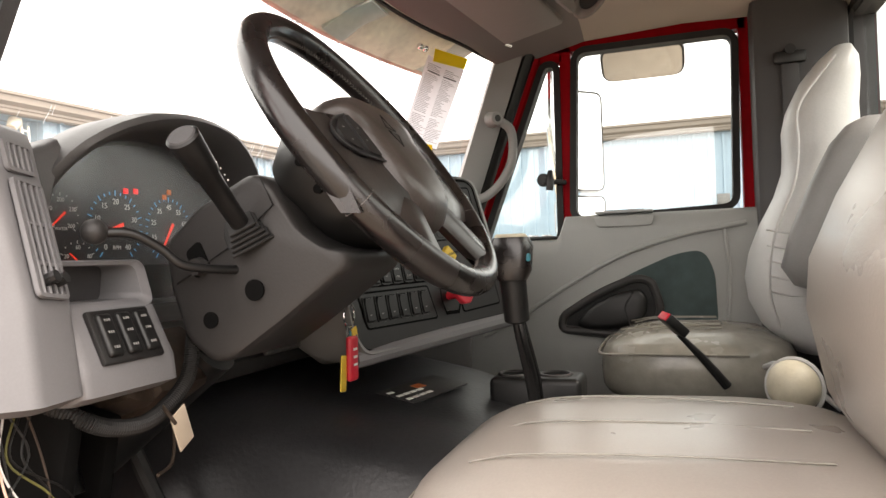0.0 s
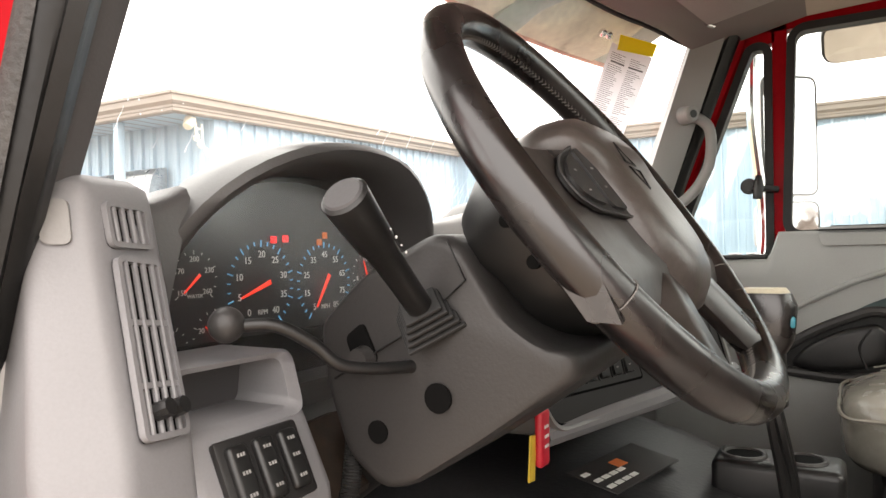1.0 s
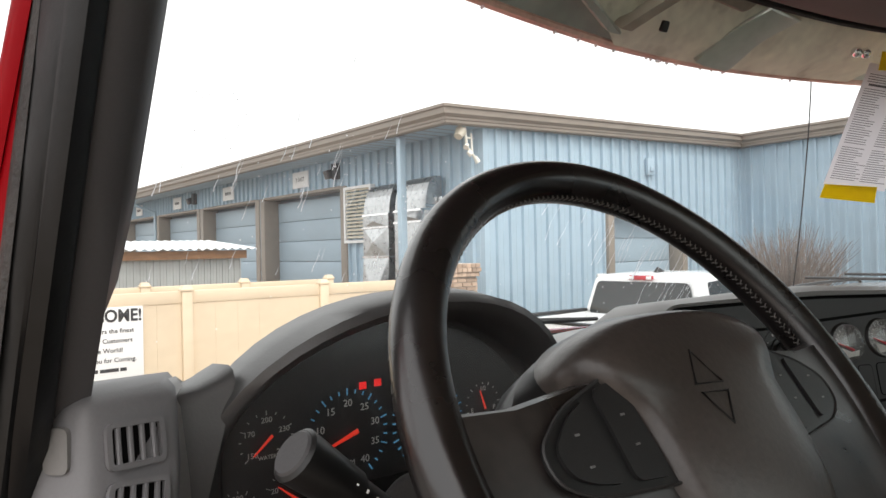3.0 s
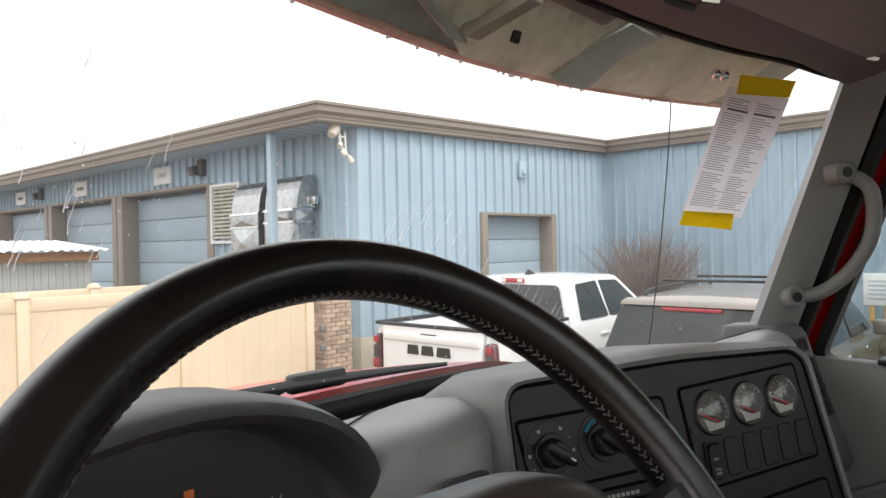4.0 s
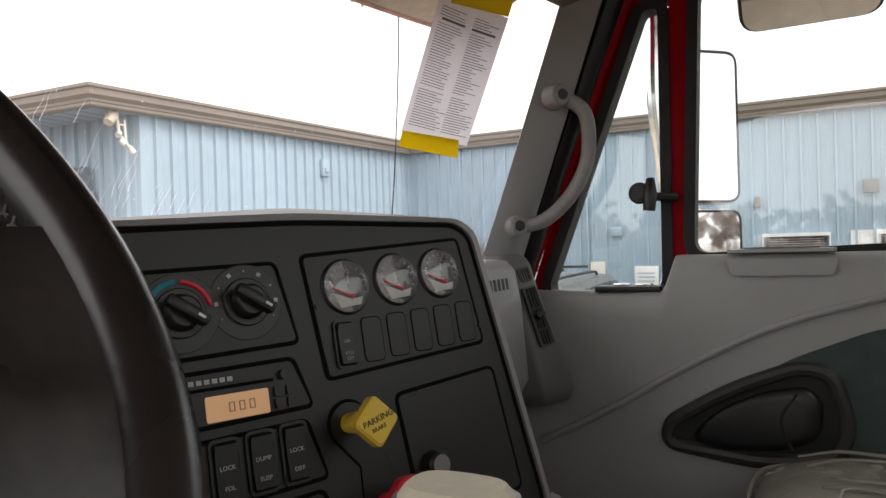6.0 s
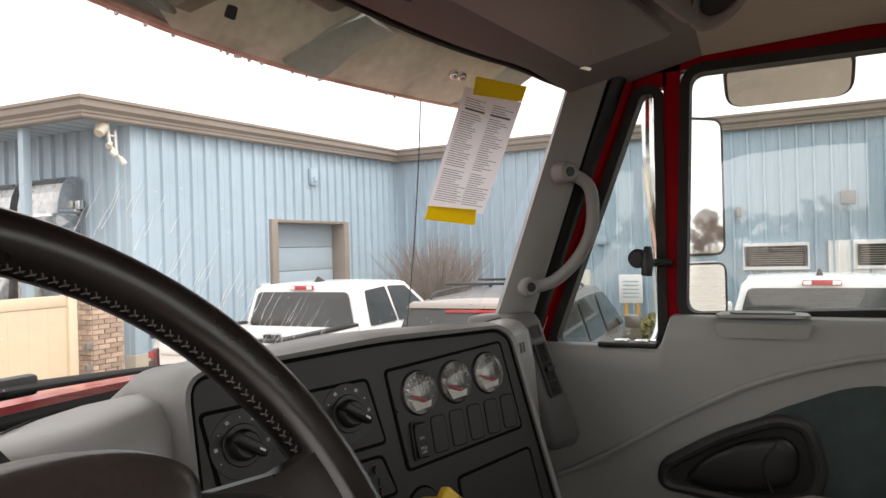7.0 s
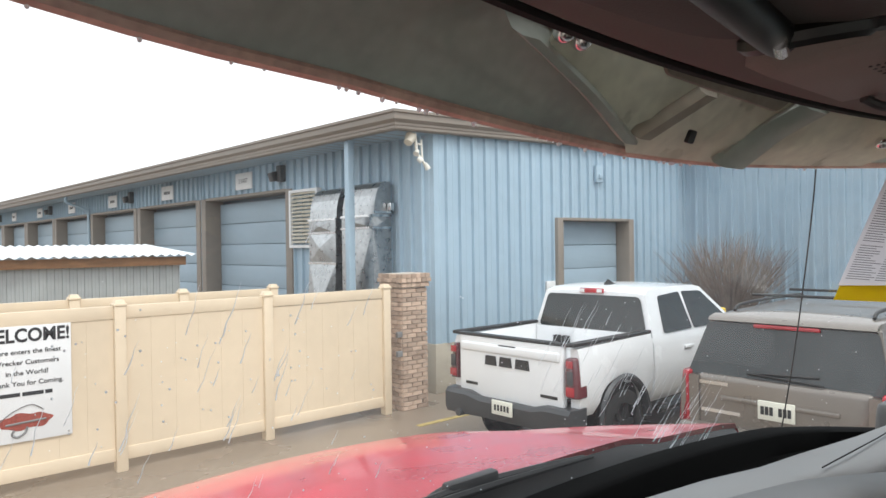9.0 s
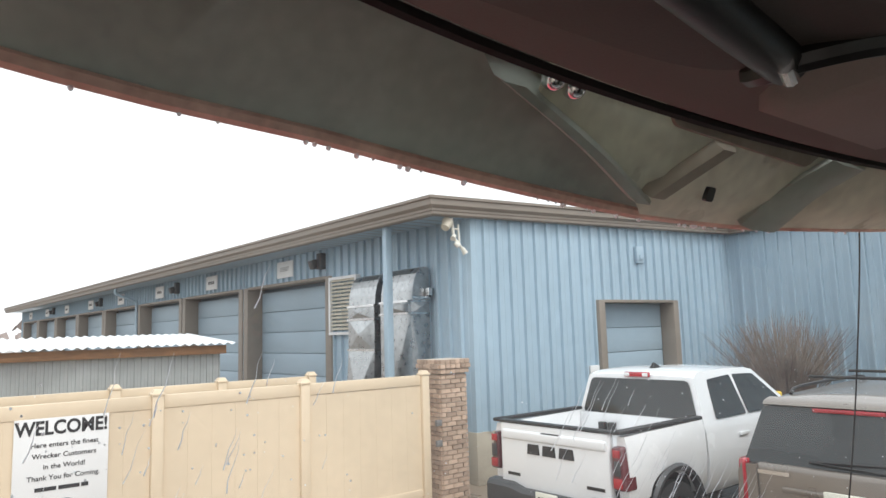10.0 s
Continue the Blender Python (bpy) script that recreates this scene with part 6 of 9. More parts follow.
for y_ in (0.1, 1.55):
    box(b, (0, y_, 1.22), (0.9, 0.12, 0.42), bev=0.02)
part("cab_mount", b, M_BLACK, tc_)
b = bm_new()
box(b, (0, 2.2, 1.1), (0.75, 1.1, 0.7), bev=0.06)
part("engine_block", b, M_BLACK, tc_)

# ---------------------------------------------------------------- dashboard
dash = thing("dashboard", (0, 1.3, 1.95), "grey moulded truck dashboard with charcoal centre panel", "dashboard")
PO = Vector((-0.003, 1.107, 2.266))
PN = Vector((-0.374, -0.904, 0.205)).normalized()
PU = Vector((0.924, -0.382, 0)).normalized()
PV = PN.cross(PU).normalized()
if PV.z > 0:
    PV = -PV
PR = Matrix((PU, -PV, PN)).transposed()


def on(u, v, h=0.0):
    """A place on the slanted centre panel: u across, v down, h out of it."""
    return PO + PU * u + PV * v + PN * h


def slab(bm, pts, h0, h1, r=0.0):
    """A plate on the centre panel from height h0 to h1."""
    p = [on(u, v, h0) for u, v in pts]
    if r:
        p = rounded(p, r, 4)
    plate(bm, p, PN * (h1 - h0))


def rect(u0, v0, u1, v1):
    return [(u0, v0), (u1, v0), (u1, v1), (u0, v1)]


M_PRINTGREY = mat("pale_switch_print", (0.4, 0.4, 0.39), 0.6, bump=0, var=0.05)
# main shell: the long pad from pillar to pillar
b = bm_new()
rows = []
for x, face, ridge, far, top in ((-0.885, 1.25, 1.28, 1.40, 2.252), (-0.84, 1.24, 1.27, 1.41, 2.258), (-0.785, 1.225, 1.26, 1.40, 2.268), (-0.76, 1.25, 1.28, 1.40, 2.268), (-0.742, 1.31, 1.325, 1.41, 2.255), (-0.6, 1.33, 1.36, 1.43, 2.235), (-0.44, 1.33, 1.36, 1.44, 2.23), (-0.345, 1.32, 1.35, 1.45, 2.236), (-0.318, 1.228, 1.28, 1.45, 2.25), (-0.27, 1.212, 1.265, 1.452, 2.258), (-0.22, 1.2, 1.255, 1.452, 2.27), (-0.19, 1.21, 1.27, 1.452, 2.27), (-0.1, 1.235, 1.29, 1.45, 2.264), (0.05, 1.235, 1.29, 1.445, 2.26), (0.18, 1.235, 1.29, 1.425, 2.255), (0.3, 1.2, 1.26, 1.395, 2.25), (0.42, 1.178, 1.23, 1.38, 2.25), (0.6, 1.178, 1.23, 1.352, 2.248), (0.72, 1.19, 1.24, 1.34, 2.246), (0.8, 1.235, 1.275, 1.335, 2.243), (0.87, 1.235, 1.275, 1.33, 2.243)):
    up = 0.06 if x < -0.75 or x > 0.79 else 0.045 if -0.36 < x < -0.15 else 0.0
    rows.append([(x, far + 0.03, 2.10), (x, far + 0.012, 2.19), (x, far, 2.209), (x, far - 0.012, 2.218), ((x, (ridge + far) / 2, (top + 2.222) / 2 + 0.004)), (x, ridge, top), (x, face + 0.018, top - 0.003), (x, face + 0.002, top - 0.02), (x, face - 0.01, 2.16), (x, face - 0.02, 2.02 + up), (x, face + 0.01, 1.965 + up), (x, face + 0.1, 1.95 + up), (x, far + 0.03, 1.95 + up)])
skin(b, rows)
pad = part("dash_shell", b, M_ENDGREY, dash, angle=60)
b = bm_new()
tube(b, [(-0.36, 1.30, 2.2475), (-0.25, 1.355, 2.248), (-0.12, 1.40, 2.238), (0.02, 1.435, 2.223)], 0.0012, 5)
tube(b, [(0.25, 1.27, 2.2555), (0.5, 1.277, 2.246), (0.84, 1.28, 2.244)], 0.0012, 5)
part("shell_seam", b, M_RUBBER, pad)

# pod that carries the centre panel
OUT = [(-0.225, -0.028), (0.0, -0.038), (0.186, -0.034), (0.207, -0.02), (0.253, 0.285), (-0.2, 0.315), (-0.222, 0.27)]
b = bm_new()
ol = [on(u, v, 0.0) for u, v in OUT]
cen = sum(ol, Vector()) / len(ol)
back = Vector((0.03, 0.09, -0.012))
r0 = rounded([p + (p - cen).normalized() * 0.007 for p in ol], 0.03, 5)
r1 = rounded([p + (p - cen).normalized() * 0.013 - PN * 0.012 for p in ol], 0.03, 5)
r2 = [p + back for p in r1]
r3 = [p + Vector((0.05, 0.2, -0.075 if p.z > 2.15 else 0.05)) for p in r1]
lip = [rounded([p - (p - cen).normalized() * 0.004 + PN * h for p in ol], 0.024, 5) for h in (0.0, 0.009)]
crown = rounded([p + (p - cen).normalized() * 0.002 + PN * 0.0105 for p in ol], 0.027, 5)
skin(b, [lip[0], lip[1], crown, r0, r1, r2, r3])
part("centre_pod", b, M_DASHTOP, dash, "dark grey centre pod", angle=60)
b = bm_new()
tube(b, [on(-0.215, 0.318, -0.01), on(0.03, 0.302, 0.0), on(0.272, 0.287, -0.005)], 0.017, 10)
part("pod_lower_lip", b, M_GREY, dash)
b = bm_new()
slab(b, OUT, -0.004, 0.004, 0.022)
bez = part("centre_bezel", b, M_BEZEL, dash, "charcoal centre bezel")
# raised black band whose colour is the shade of the bezel's groove
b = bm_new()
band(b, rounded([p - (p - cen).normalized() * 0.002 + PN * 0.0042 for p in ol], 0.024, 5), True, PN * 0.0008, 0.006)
part("bezel_gap", b, M_VOID, bez, "black band painted as the shaded gap round the bezel")


def well(u0, v0, u1, v1, r=0.008, lean=0.0):
    """A framed inset of the bezel; the black frame paints its gap's shade."""
    pts = [(u0, v0), (u1, v0 - lean), (u1 + 0.014, v1 - lean), (u0 + 0.012, v1)]
    b = bm_new()
    band(b, rounded([on(u, v, 0.0042) for u, v in pts], r, 4), True, PN * 0.0007, 0.0042)
    part("inset_gap", b, M_VOID, bez)
    mid = [sum(p[i] for p in pts) / 4 for i in (0, 1)]
    b = bm_new()
    slab(b, [(u + math.copysign(0.0038, mid[0] - u), v + math.copysign(0.0038, mid[1] - v)) for u, v in pts], 0.0042, 0.0055, r * 0.6)
    return part("inset", b, M_BEZEL, bez)


gw = well(-0.004, -0.003, 0.186, 0.112, lean=0.013)
hv = well(-0.215, 0.008, -0.026, 0.082, lean=0.006)
rd = well(-0.205, 0.089, -0.02, 0.135, lean=0.004)
s1 = well(-0.2, 0.142, -0.014, 0.196, lean=0.004)
s2 = well(-0.196, 0.203, -0.006, 0.272, lean=0.005)
tr = well(0.076, 0.132, 0.206, 0.262, 0.01, lean=0.01)


def screw(u, v, parent):
    b = bm_new()
    cyl(b, on(u, v, 0.005), on(u, v, 0.0075), 0.0024, seg=10)
    part("screw", b, M_BLACK, parent)


for u, v in ((0.008, 0.045), (0.18, 0.028), (0.012, 0.1), (0.196, 0.08)):
    screw(u, v, gw)


def dial(u, v, r, parent):
    b = bm_new()
    cyl(b, on(u, v, 0.004), on(u, v, 0.0085), r + 0.0022, r + 0.0008, 28, bev=0.001)
    g_ = part("gauge", b, M_BLACK, parent, "small round air pressure gauge")
    b = bm_new()
    cyl(b, on(u, v, 0.0082), on(u, v, 0.0092), r * 0.97, seg=28)
    part("dial_face", b, M_DIAL, g_)
    b = bm_new()
    for k in range(13):
        a = radians(200 - 220 * k / 12)
        q = on(u + r * 0.76 * math.cos(a), v - r * 0.76 * math.sin(a), 0.0096)
        box(b, q, (r * 0.1, 0.0006, 0.0005), PR @ Euler((0, 0, a)).to_matrix())
    part("dial_mark", b, M_PRINTGREY, g_)
    b = bm_new()
    a = radians(158)
    q0, q1 = on(u + r * 0.2, v + r * 0.42, 0.0105), on(u - r * 0.72, v + r * 0.02, 0.0105)
    tube(b, [q0, q1], [0.0018, 0.0009], 6)
    part("needle", b, M_KNOBRED, g_)
    # pale patch across the lower half of the dial
    b = bm_new()
    slab(b, [(u - r * 0.68, v + r * 0.22), (u + r * 0.1, v + r * 0.5), (u + r * 0.6, v + r * 0.42), (u + r * 0.5, v + r * 0.72), (u - r * 0.4, v + r * 0.8)], 0.0093, 0.0096)
    part("lower_plate", b, M_MARK, g_, "pale patch on the lower dial")
    b = bm_new()
    dome = []
    for i in range(5):
        t = i / 4 * math.pi / 2
        dome.append([on(u + r * 0.98 * math.cos(t) * math.cos(a), v + r * 0.98 * math.cos(t) * math.sin(a), 0.0092 + 0.009 * math.sin(t)) for a in (2 * math.pi * k / 24 for k in range(24))])
    skin(b, dome[:-1])
    part("lens", b, M_DOME, g_)
    return g_


for u, v, tx in ((0.04, 0.029, "75"), (0.097, 0.025, "200"), (0.152, 0.0215, "200")):
    g_ = dial(u, v, 0.0245, gw)
    words(tx, 0.0062, on(u, v - 0.0135, 0.0098), PR, M_PRINTGREY, g_, thick=0.0002)
    b = bm_new()
    box(b, on(u + 0.001, v - 0.006, 0.0097), (0.0007, 0.008, 0.0005), PR)
    part("tick", b, M_PRINTGREY, g_)


def rocker(u, v, w, h, parent, top="", low="", lean=0.0, mt=M_BLACK):
    b = bm_new()
    slab(b, rect(u - w / 2, v - h / 2, u + w / 2, v + h / 2), 0.005, 0.0085, 0.006)
    sw = part("rocker_switch", b, M_BLACK, parent)
    # black slab: the shade round the rocker, put in as colour
    b = bm_new()
    slab(b, rect(u - w * 0.41, v - h * 0.45, u + w * 0.41, v + h * 0.45), 0.0085, 0.0088, 0.004)
    part("rocker_gap", b, M_VOID, sw)
    b = bm_new()
    ww, hh = w * 0.36, h * 0.42
    skin(b, [[on(u - ww, v + hh * e, 0.0086) for e in (-1, -0.55, 0.1, 1)] + [on(u + ww, v + hh * e, 0.0086) for e in (1, 0.1, -0.55, -1)], [on(u - ww, v + hh * e, q) for e, q in ((-0.96, 0.0135), (-0.55, 0.0105), (0.1, 0.0105), (0.96, 0.0125))] + [on(u + ww, v + hh * e, q) for e, q in ((0.96, 0.0125), (0.1, 0.0105), (-0.55, 0.0105), (-0.96, 0.0135))]])
    part("rocker", b, mt, sw)
    if top:
        words(top, w * 0.19, on(u, v - hh * 0.12, 0.0108), PR @ Euler((radians(-3), 0, 0)).to_matrix(), M_PRINTGREY, sw, thick=0.0002)
    if low:
        words(low, w * 0.19, on(u, v + hh * 0.6, 0.012), PR @ Euler((radians(-3), 0, 0)).to_matrix(), M_PRINTGREY, sw, thick=0.0002)
    return sw


rocker(0.031, 0.081, 0.023, 0.044, gw, "ON", "PTO\nOFF")
for k in range(5):
    u = 0.0615 + 0.029 * k
    # black underlay paints the shaded joint round the blank plate
    b = bm_new()
    slab(b, rect(u - 0.0115, 0.0795 - 0.0015 * k - 0.021, u + 0.0115, 0.0795 - 0.0015 * k + 0.021), 0.005, 0.0058, 0.006)
    part("blank_gap", b, M_VOID, gw)
    b = bm_new()
    slab(b, rect(u - 0.0104, 0.0795 - 0.0015 * k - 0.0199, u + 0.0104, 0.0795 - 0.0015 * k + 0.0199), 0.0055, 0.0064, 0.0052)
    part("blank_plate", b, M_BEZEL, gw)


def knob(u, v, r, parent, arc=None):
    b = bm_new()
    cyl(b, on(u, v, 0.005), on(u, v, 0.0062), r * 1.32, seg=36, bev=0.0005)
    cyl(b, on(u, v, 0.006), on(u, v, 0.0085), r * 0.84, seg=28, bev=0.001)
    kb = part("rotary_knob", b, M_BLACK, parent, "black rotary heater knob")
    b = bm_new()
    cyl(b, on(u, v, 0.008), on(u, v, 0.02), r * 0.62, r * 0.55, 24, bev=0.002)
    box(b, on(u, v, 0.024), (r * 1.5, r * 0.42, 0.012), PR @ Euler((0, 0, radians(-35))).to_matrix(), 0.003)
    part("grip", b, M_BLACK, kb)
    b = bm_new()
    q = PR @ Euler((0, 0, radians(-35))).to_matrix()
    box(b, on(u, v, 0.0305) + q @ Vector((r * 0.42, 0, 0)), (r * 0.25, 0.002, 0.0006), q)
    part("pointer", b, M_MARK, kb)
    if arc:
        for lo, hi, mt in arc:
            b = bm_new()
            tube(b, [on(u + r * 1.04 * math.cos(a), v - r * 1.04 * math.sin(a), 0.0066) for a in (radians(lo + (hi - lo) * i / 12) for i in range(13))], 0.0022, 6)
            part("colour_band", b, mt, kb)
    else:
        b = bm_new()
        for k in range(9):
            a = radians(210 - 240 * k / 8)
            box(b, on(u + r * 1.08 * math.cos(a), v - r * 1.08 * math.sin(a), 0.0064), (0.0032 if k % 2 else 0.0013, 0.0034 if k % 2 else 0.0013, 0.0005), PR @ Euler((0, 0, a)).to_matrix())
        part("dial_mark", b, M_PRINTGREY, kb)
    return kb


knob(-0.176, 0.044, 0.024, hv)
knob(-0.112, 0.041, 0.024, hv, [(95, 150, M_BLUEP), (10, 85, M_KNOBRED)])
knob(-0.057, 0.036, 0.024, hv)
# radio
b = bm_new()
slab(b, rect(-0.1, 0.108, -0.048, 0.128), 0.0055, 0.0075, 0.002)
dsp = part("radio_display", b, M_LCD, rd, "amber radio display")
b = bm_new()
for k in range(3):
    u = -0.082 + 0.0085 * k
    for q in (rect(u, 0.1145, u + 0.0008, 0.122), rect(u + 0.004, 0.1145, u + 0.0048, 0.122), rect(u, 0.1145, u + 0.0048, 0.1152), rect(u, 0.1213, u + 0.0048, 0.122)):
        slab(b, q, 0.0076, 0.0078)
part("clock_digit", b, M_LCDINK, dsp)
# black strip painted for the shade inside the disc slot
b = bm_new()
slab(b, rect(-0.16, 0.1008, -0.042, 0.1036), 0.0055, 0.0065)
part("disc_slot", b, M_VOID, rd)
b = bm_new()
for k in range(3):
    slab(b, rect(-0.195 + 0.0 * k, 0.098 + 0.011 * k, -0.12, 0.105 + 0.011 * k), 0.0055, 0.008, 0.002)
part("radio_key", b, M_BLACK, rd)
for k in range(4):
    b = bm_new()
    slab(b, rect(-0.043 + 0.011 * (k % 2), 0.108 + 0.01 * (k // 2), -0.034 + 0.011 * (k % 2), 0.116 + 0.01 * (k // 2)), 0.0055, 0.009, 0.002)
    part("radio_key", b, M_BLACK, rd)
b = bm_new()
cyl(b, on(-0.033, 0.099, 0.005), on(-0.033, 0.099, 0.011), 0.0042, seg=14)
part("radio_button", b, M_BLACK, rd)
b = bm_new()
for k in range(9):
    slab(b, rect(-0.13 + 0.0062 * k, 0.0945, -0.1258 + 0.0062 * k, 0.0982), 0.0056, 0.006)
part("print_bar", b, M_PRINTGREY, rd)
for row, v0, par, lab in ((0, 0.169, s1, (("", ""), ("", ""), ("", ""), ("LOCK", "PDL"), ("DUMP", "SUSP"), ("LOCK", "DIFF"))), (1, 0.236, s2, [("", "")] * 6)):
    for k in range(6):
        u = -0.178 + 0.0295 * k + 0.004 * row
        sw = rocker(u, v0 - 0.001 * k, 0.0255, 0.05, par, *lab[k])
        if not lab[k][0]:
            b = bm_new()
            slab(b, rect(u - 0.003, v0 + 0.009 - 0.001 * k, u + 0.003, v0 + 0.014 - 0.001 * k), 0.0105, 0.0115)
            part("legend", b, M_ARM, sw)
# parking brake and trailer supply knobs on their recessed track
b = bm_new()
loop = [(0.024 - 0.021 * math.sin(radians(a)), 0.15 - 0.021 * math.cos(radians(a))) for a in range(-60, 150, 15)] + [(0.03, 0.19), (0.028, 0.235), (0.035, 0.262), (0.075, 0.262), (0.09, 0.235), (0.066, 0.2), (0.05, 0.17)]
# black underlay, the track's recess shade given as colour
slab(b, loop, 0.0042, 0.005)
part("valve_gap", b, M_VOID, bez)
b = bm_new()
lc = [sum(p[i] for p in loop) / len(loop) for i in (0, 1)]
slab(b, [(u + (lc[0] - u) * 0.08 + 0.001, v + (lc[1] - v) * 0.08) for u, v in loop], 0.005, 0.0056)
part("valve_plate", b, M_BLACK, bez)


def valve(u, v, mt, poly, lines, name, lab):
    b = bm_new()
    cyl(b, on(u, v, 0.004), on(u, v, 0.044), 0.0085, 0.0105, 16)
    kn = part(name, b, mt, dash, lab)
    c = on(u, v, 0.042)
    b = bm_new()
    pts = [c + PU * p[0] + PV * p[1] for p in poly]
    skin(b, [rounded(pts, 0.005, 4), rounded([p + PN * 0.009 for p in pts], 0.005, 4), rounded([p + PN * 0.011 - (p - c).normalized() * 0.003 for p in pts], 0.004, 4)])
    part("knob_face", b, mt, kn)
    for tx, sz, dv in lines:
        words(tx, sz, c + PV * dv + PN * 0.0114, PR @ Euler((0, 0, radians(14))).to_matrix() if mt is M_YELLOW else PR, M_PRINT if mt is M_YELLOW else M_MARK, kn, thick=0.0002)
    return kn


valve(0.024, 0.15, M_YELLOW, [(0, -0.0225), (0.0225, 0), (0, 0.0225), (-0.0225, 0)], (("PARKING", 0.0075, -0.002), ("BRAKE", 0.005, 0.0055)), "parking_brake_knob", "yellow diamond parking brake knob")
valve(0.05, 0.224, M_KNOBRED, [(0.026 * math.cos(radians(22.5 + 45 * k)), 0.026 * math.sin(radians(22.5 + 45 * k))) for k in range(8)], (("TRAILER", 0.0085, -0.003), ("SUPPLY", 0.0085, 0.006)), "trailer_supply_knob", "red octagonal trailer supply knob")
b = bm_new()
cyl(b, on(0.107, 0.204, 0.005), on(0.107, 0.204, 0.02), 0.0135, 0.012, 22, bev=0.003)
lg = part("lighter_socket", b, M_BLACK, bez, "round black power socket cap")
b = bm_new()
cyl(b, on(0.107, 0.204, 0.02), on(0.107, 0.204, 0.0215), 0.0095, seg=18)
part("cap_face", b, M_ARM, lg)


# louvred vents
def vent(parent, c, uu, vv, w, h, n, mt, name="air_vent", across=True, mid=None):
    """A framed vent: upright slats across its width, on a dark well."""
    uu, vv = Vector(uu).normalized(), Vector(vv).normalized()
    nn = uu.cross(vv)
    if nn.y > 0:
        nn = -nn
    c = Vector(c)
    q = [c + uu * a * w / 2 + vv * e * h / 2 for a, e in ((-1, -1), (1, -1), (1, 1), (-1, 1))]
    b = bm_new()
    band(b, rounded([p + nn * 0.001 for p in q], 0.007, 4), True, nn * 0.005, 0.004)
    fr = part(name, b, mt, parent, "louvred air vent")
    # flush black plate paints the shade inside the vent
    b = bm_new()
    plate(b, rounded([p + nn * 0.0008 for p in q], 0.007, 4), nn * 0.001)
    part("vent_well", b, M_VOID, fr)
    for k in range(n):
        t = (k + 1) / (n + 1) - 0.5
        b = bm_new()
        rot = Matrix((uu, vv, nn)).transposed()
        box(b, c + uu * t * w + nn * 0.004, (w / (n + 1) * 0.42, h - 0.006, 0.004), rot, 0.001, 1)
        part("slat", b, mt, fr)
    if mid is not None:
        rot = Matrix((uu, vv, nn)).transposed()
        for t in (-0.22, 0.12):
            b = bm_new()
            box(b, c + vv * t * h + nn * 0.0035, (w - 0.006, 0.004, 0.003), rot)
            part("cross_bar", b, mt, fr)
        b = bm_new()
        for k in (-1, 1):
            tube(b, [c + vv * (mid * h) + uu * k * w * 0.16 + nn * 0.004, c + vv * (mid * h) + uu * k * w * 0.16 + nn * 0.016], 0.006, 8)
        box(b, c + vv * (mid * h) + nn * 0.009, (w * 0.55, 0.007, 0.006), rot, 0.002)
        part("thumb_slider", b, M_BLACK, fr)
    return fr


# left end column with its two vents
b = bm_new()
rows = []
for z, rx, ry, ix, iy, ox, oy in ((2.001, -0.862, 1.128, -0.816, 1.138, -0.896, 1.165), (2.009, -0.868, 1.112, -0.811, 1.122, -0.905, 1.15), (2.1, -0.861, 1.132, -0.799, 1.149, -0.9, 1.165), (2.215, -0.843, 1.187, -0.777, 1.206, -0.874, 1.212), (2.255, -0.842, 1.196, -0.775, 1.22, -0.869, 1.224), (2.266, -0.842, 1.2, -0.775, 1.225, -0.867, 1.228), (2.273, -0.838, 1.212, -0.78, 1.236, -0.86, 1.236)):
    rows.append(rounded([(rx, ry, z), (ix, iy, z), (ix + 0.03, 1.34, z - 0.01), (ox + 0.03, 1.33, z - 0.01), (ox + 0.014, oy + 0.05, z), (ox, oy, z)], 0.009, 4))
skin(b, rows)
col = part("end_panel", b, M_GREY, dash, "grey end panel with vents", angle=60)
vent(col, (-0.8105, 1.2045, 2.2365), (0.94, 0.32, -0.06), (0.0, 0.25, 0.97), 0.045, 0.033, 4, M_GREY)
vent(col, (-0.8205, 1.1675, 2.156), (0.95, 0.28, -0.12), (0.155, 0.43, 0.89), 0.045, 0.128, 4, M_GREY, mid=-0.36)
b = bm_new()
plate(b, rounded([(-0.863, 1.2165, 2.255), (-0.85, 1.2035, 2.255), (-0.851, 1.1975, 2.225), (-0.864, 1.2105, 2.225)], 0.006), (-0.003, -0.003, 0))
part("grip_recess", b, M_ARM, col, "small oval recess")

# saddle between the end panel and the instrument hood
b = bm_new()
skin(b, [[(-0.80, y_, 2.15), (-0.80, y_, 2.262 - d), (-0.775, y_ + 0.006, 2.258 - d), (-0.75, y_ + 0.002, 2.262 - d), (-0.735, y_, 2.268 - d), (-0.722, y_, 2.276 - d), (-0.752, y_, 2.15)] for y_, d in ((1.242, 0.012), (1.247, 0.003), (1.258, 0.0), (1.3, 0.004), (1.35, 0.02))])
part("hood_saddle", b, M_BINN, dash, angle=60)

# instrument binnacle
CX, CW, CB, CT = -0.528, 0.224, 2.19, 2.333


def arch(g, dz=0.0, low=2.05, n=24, dx=0.0):
    """The binnacle's outline, shrunk by g."""
    pts = []
    for i in range(n + 1):
        a = math.pi * (1 - i / n)
        sag = -0.018 * max(0, math.cos(a)) ** 2
        pts.append((CX + dx + (CW - g) * math.cos(a), CB + dz + (CT - CB - g) * math.sin(a) + sag))
    return [(CX + dx - CW + g, low + g)] + pts + [(CX + dx + CW - g, low + g)]


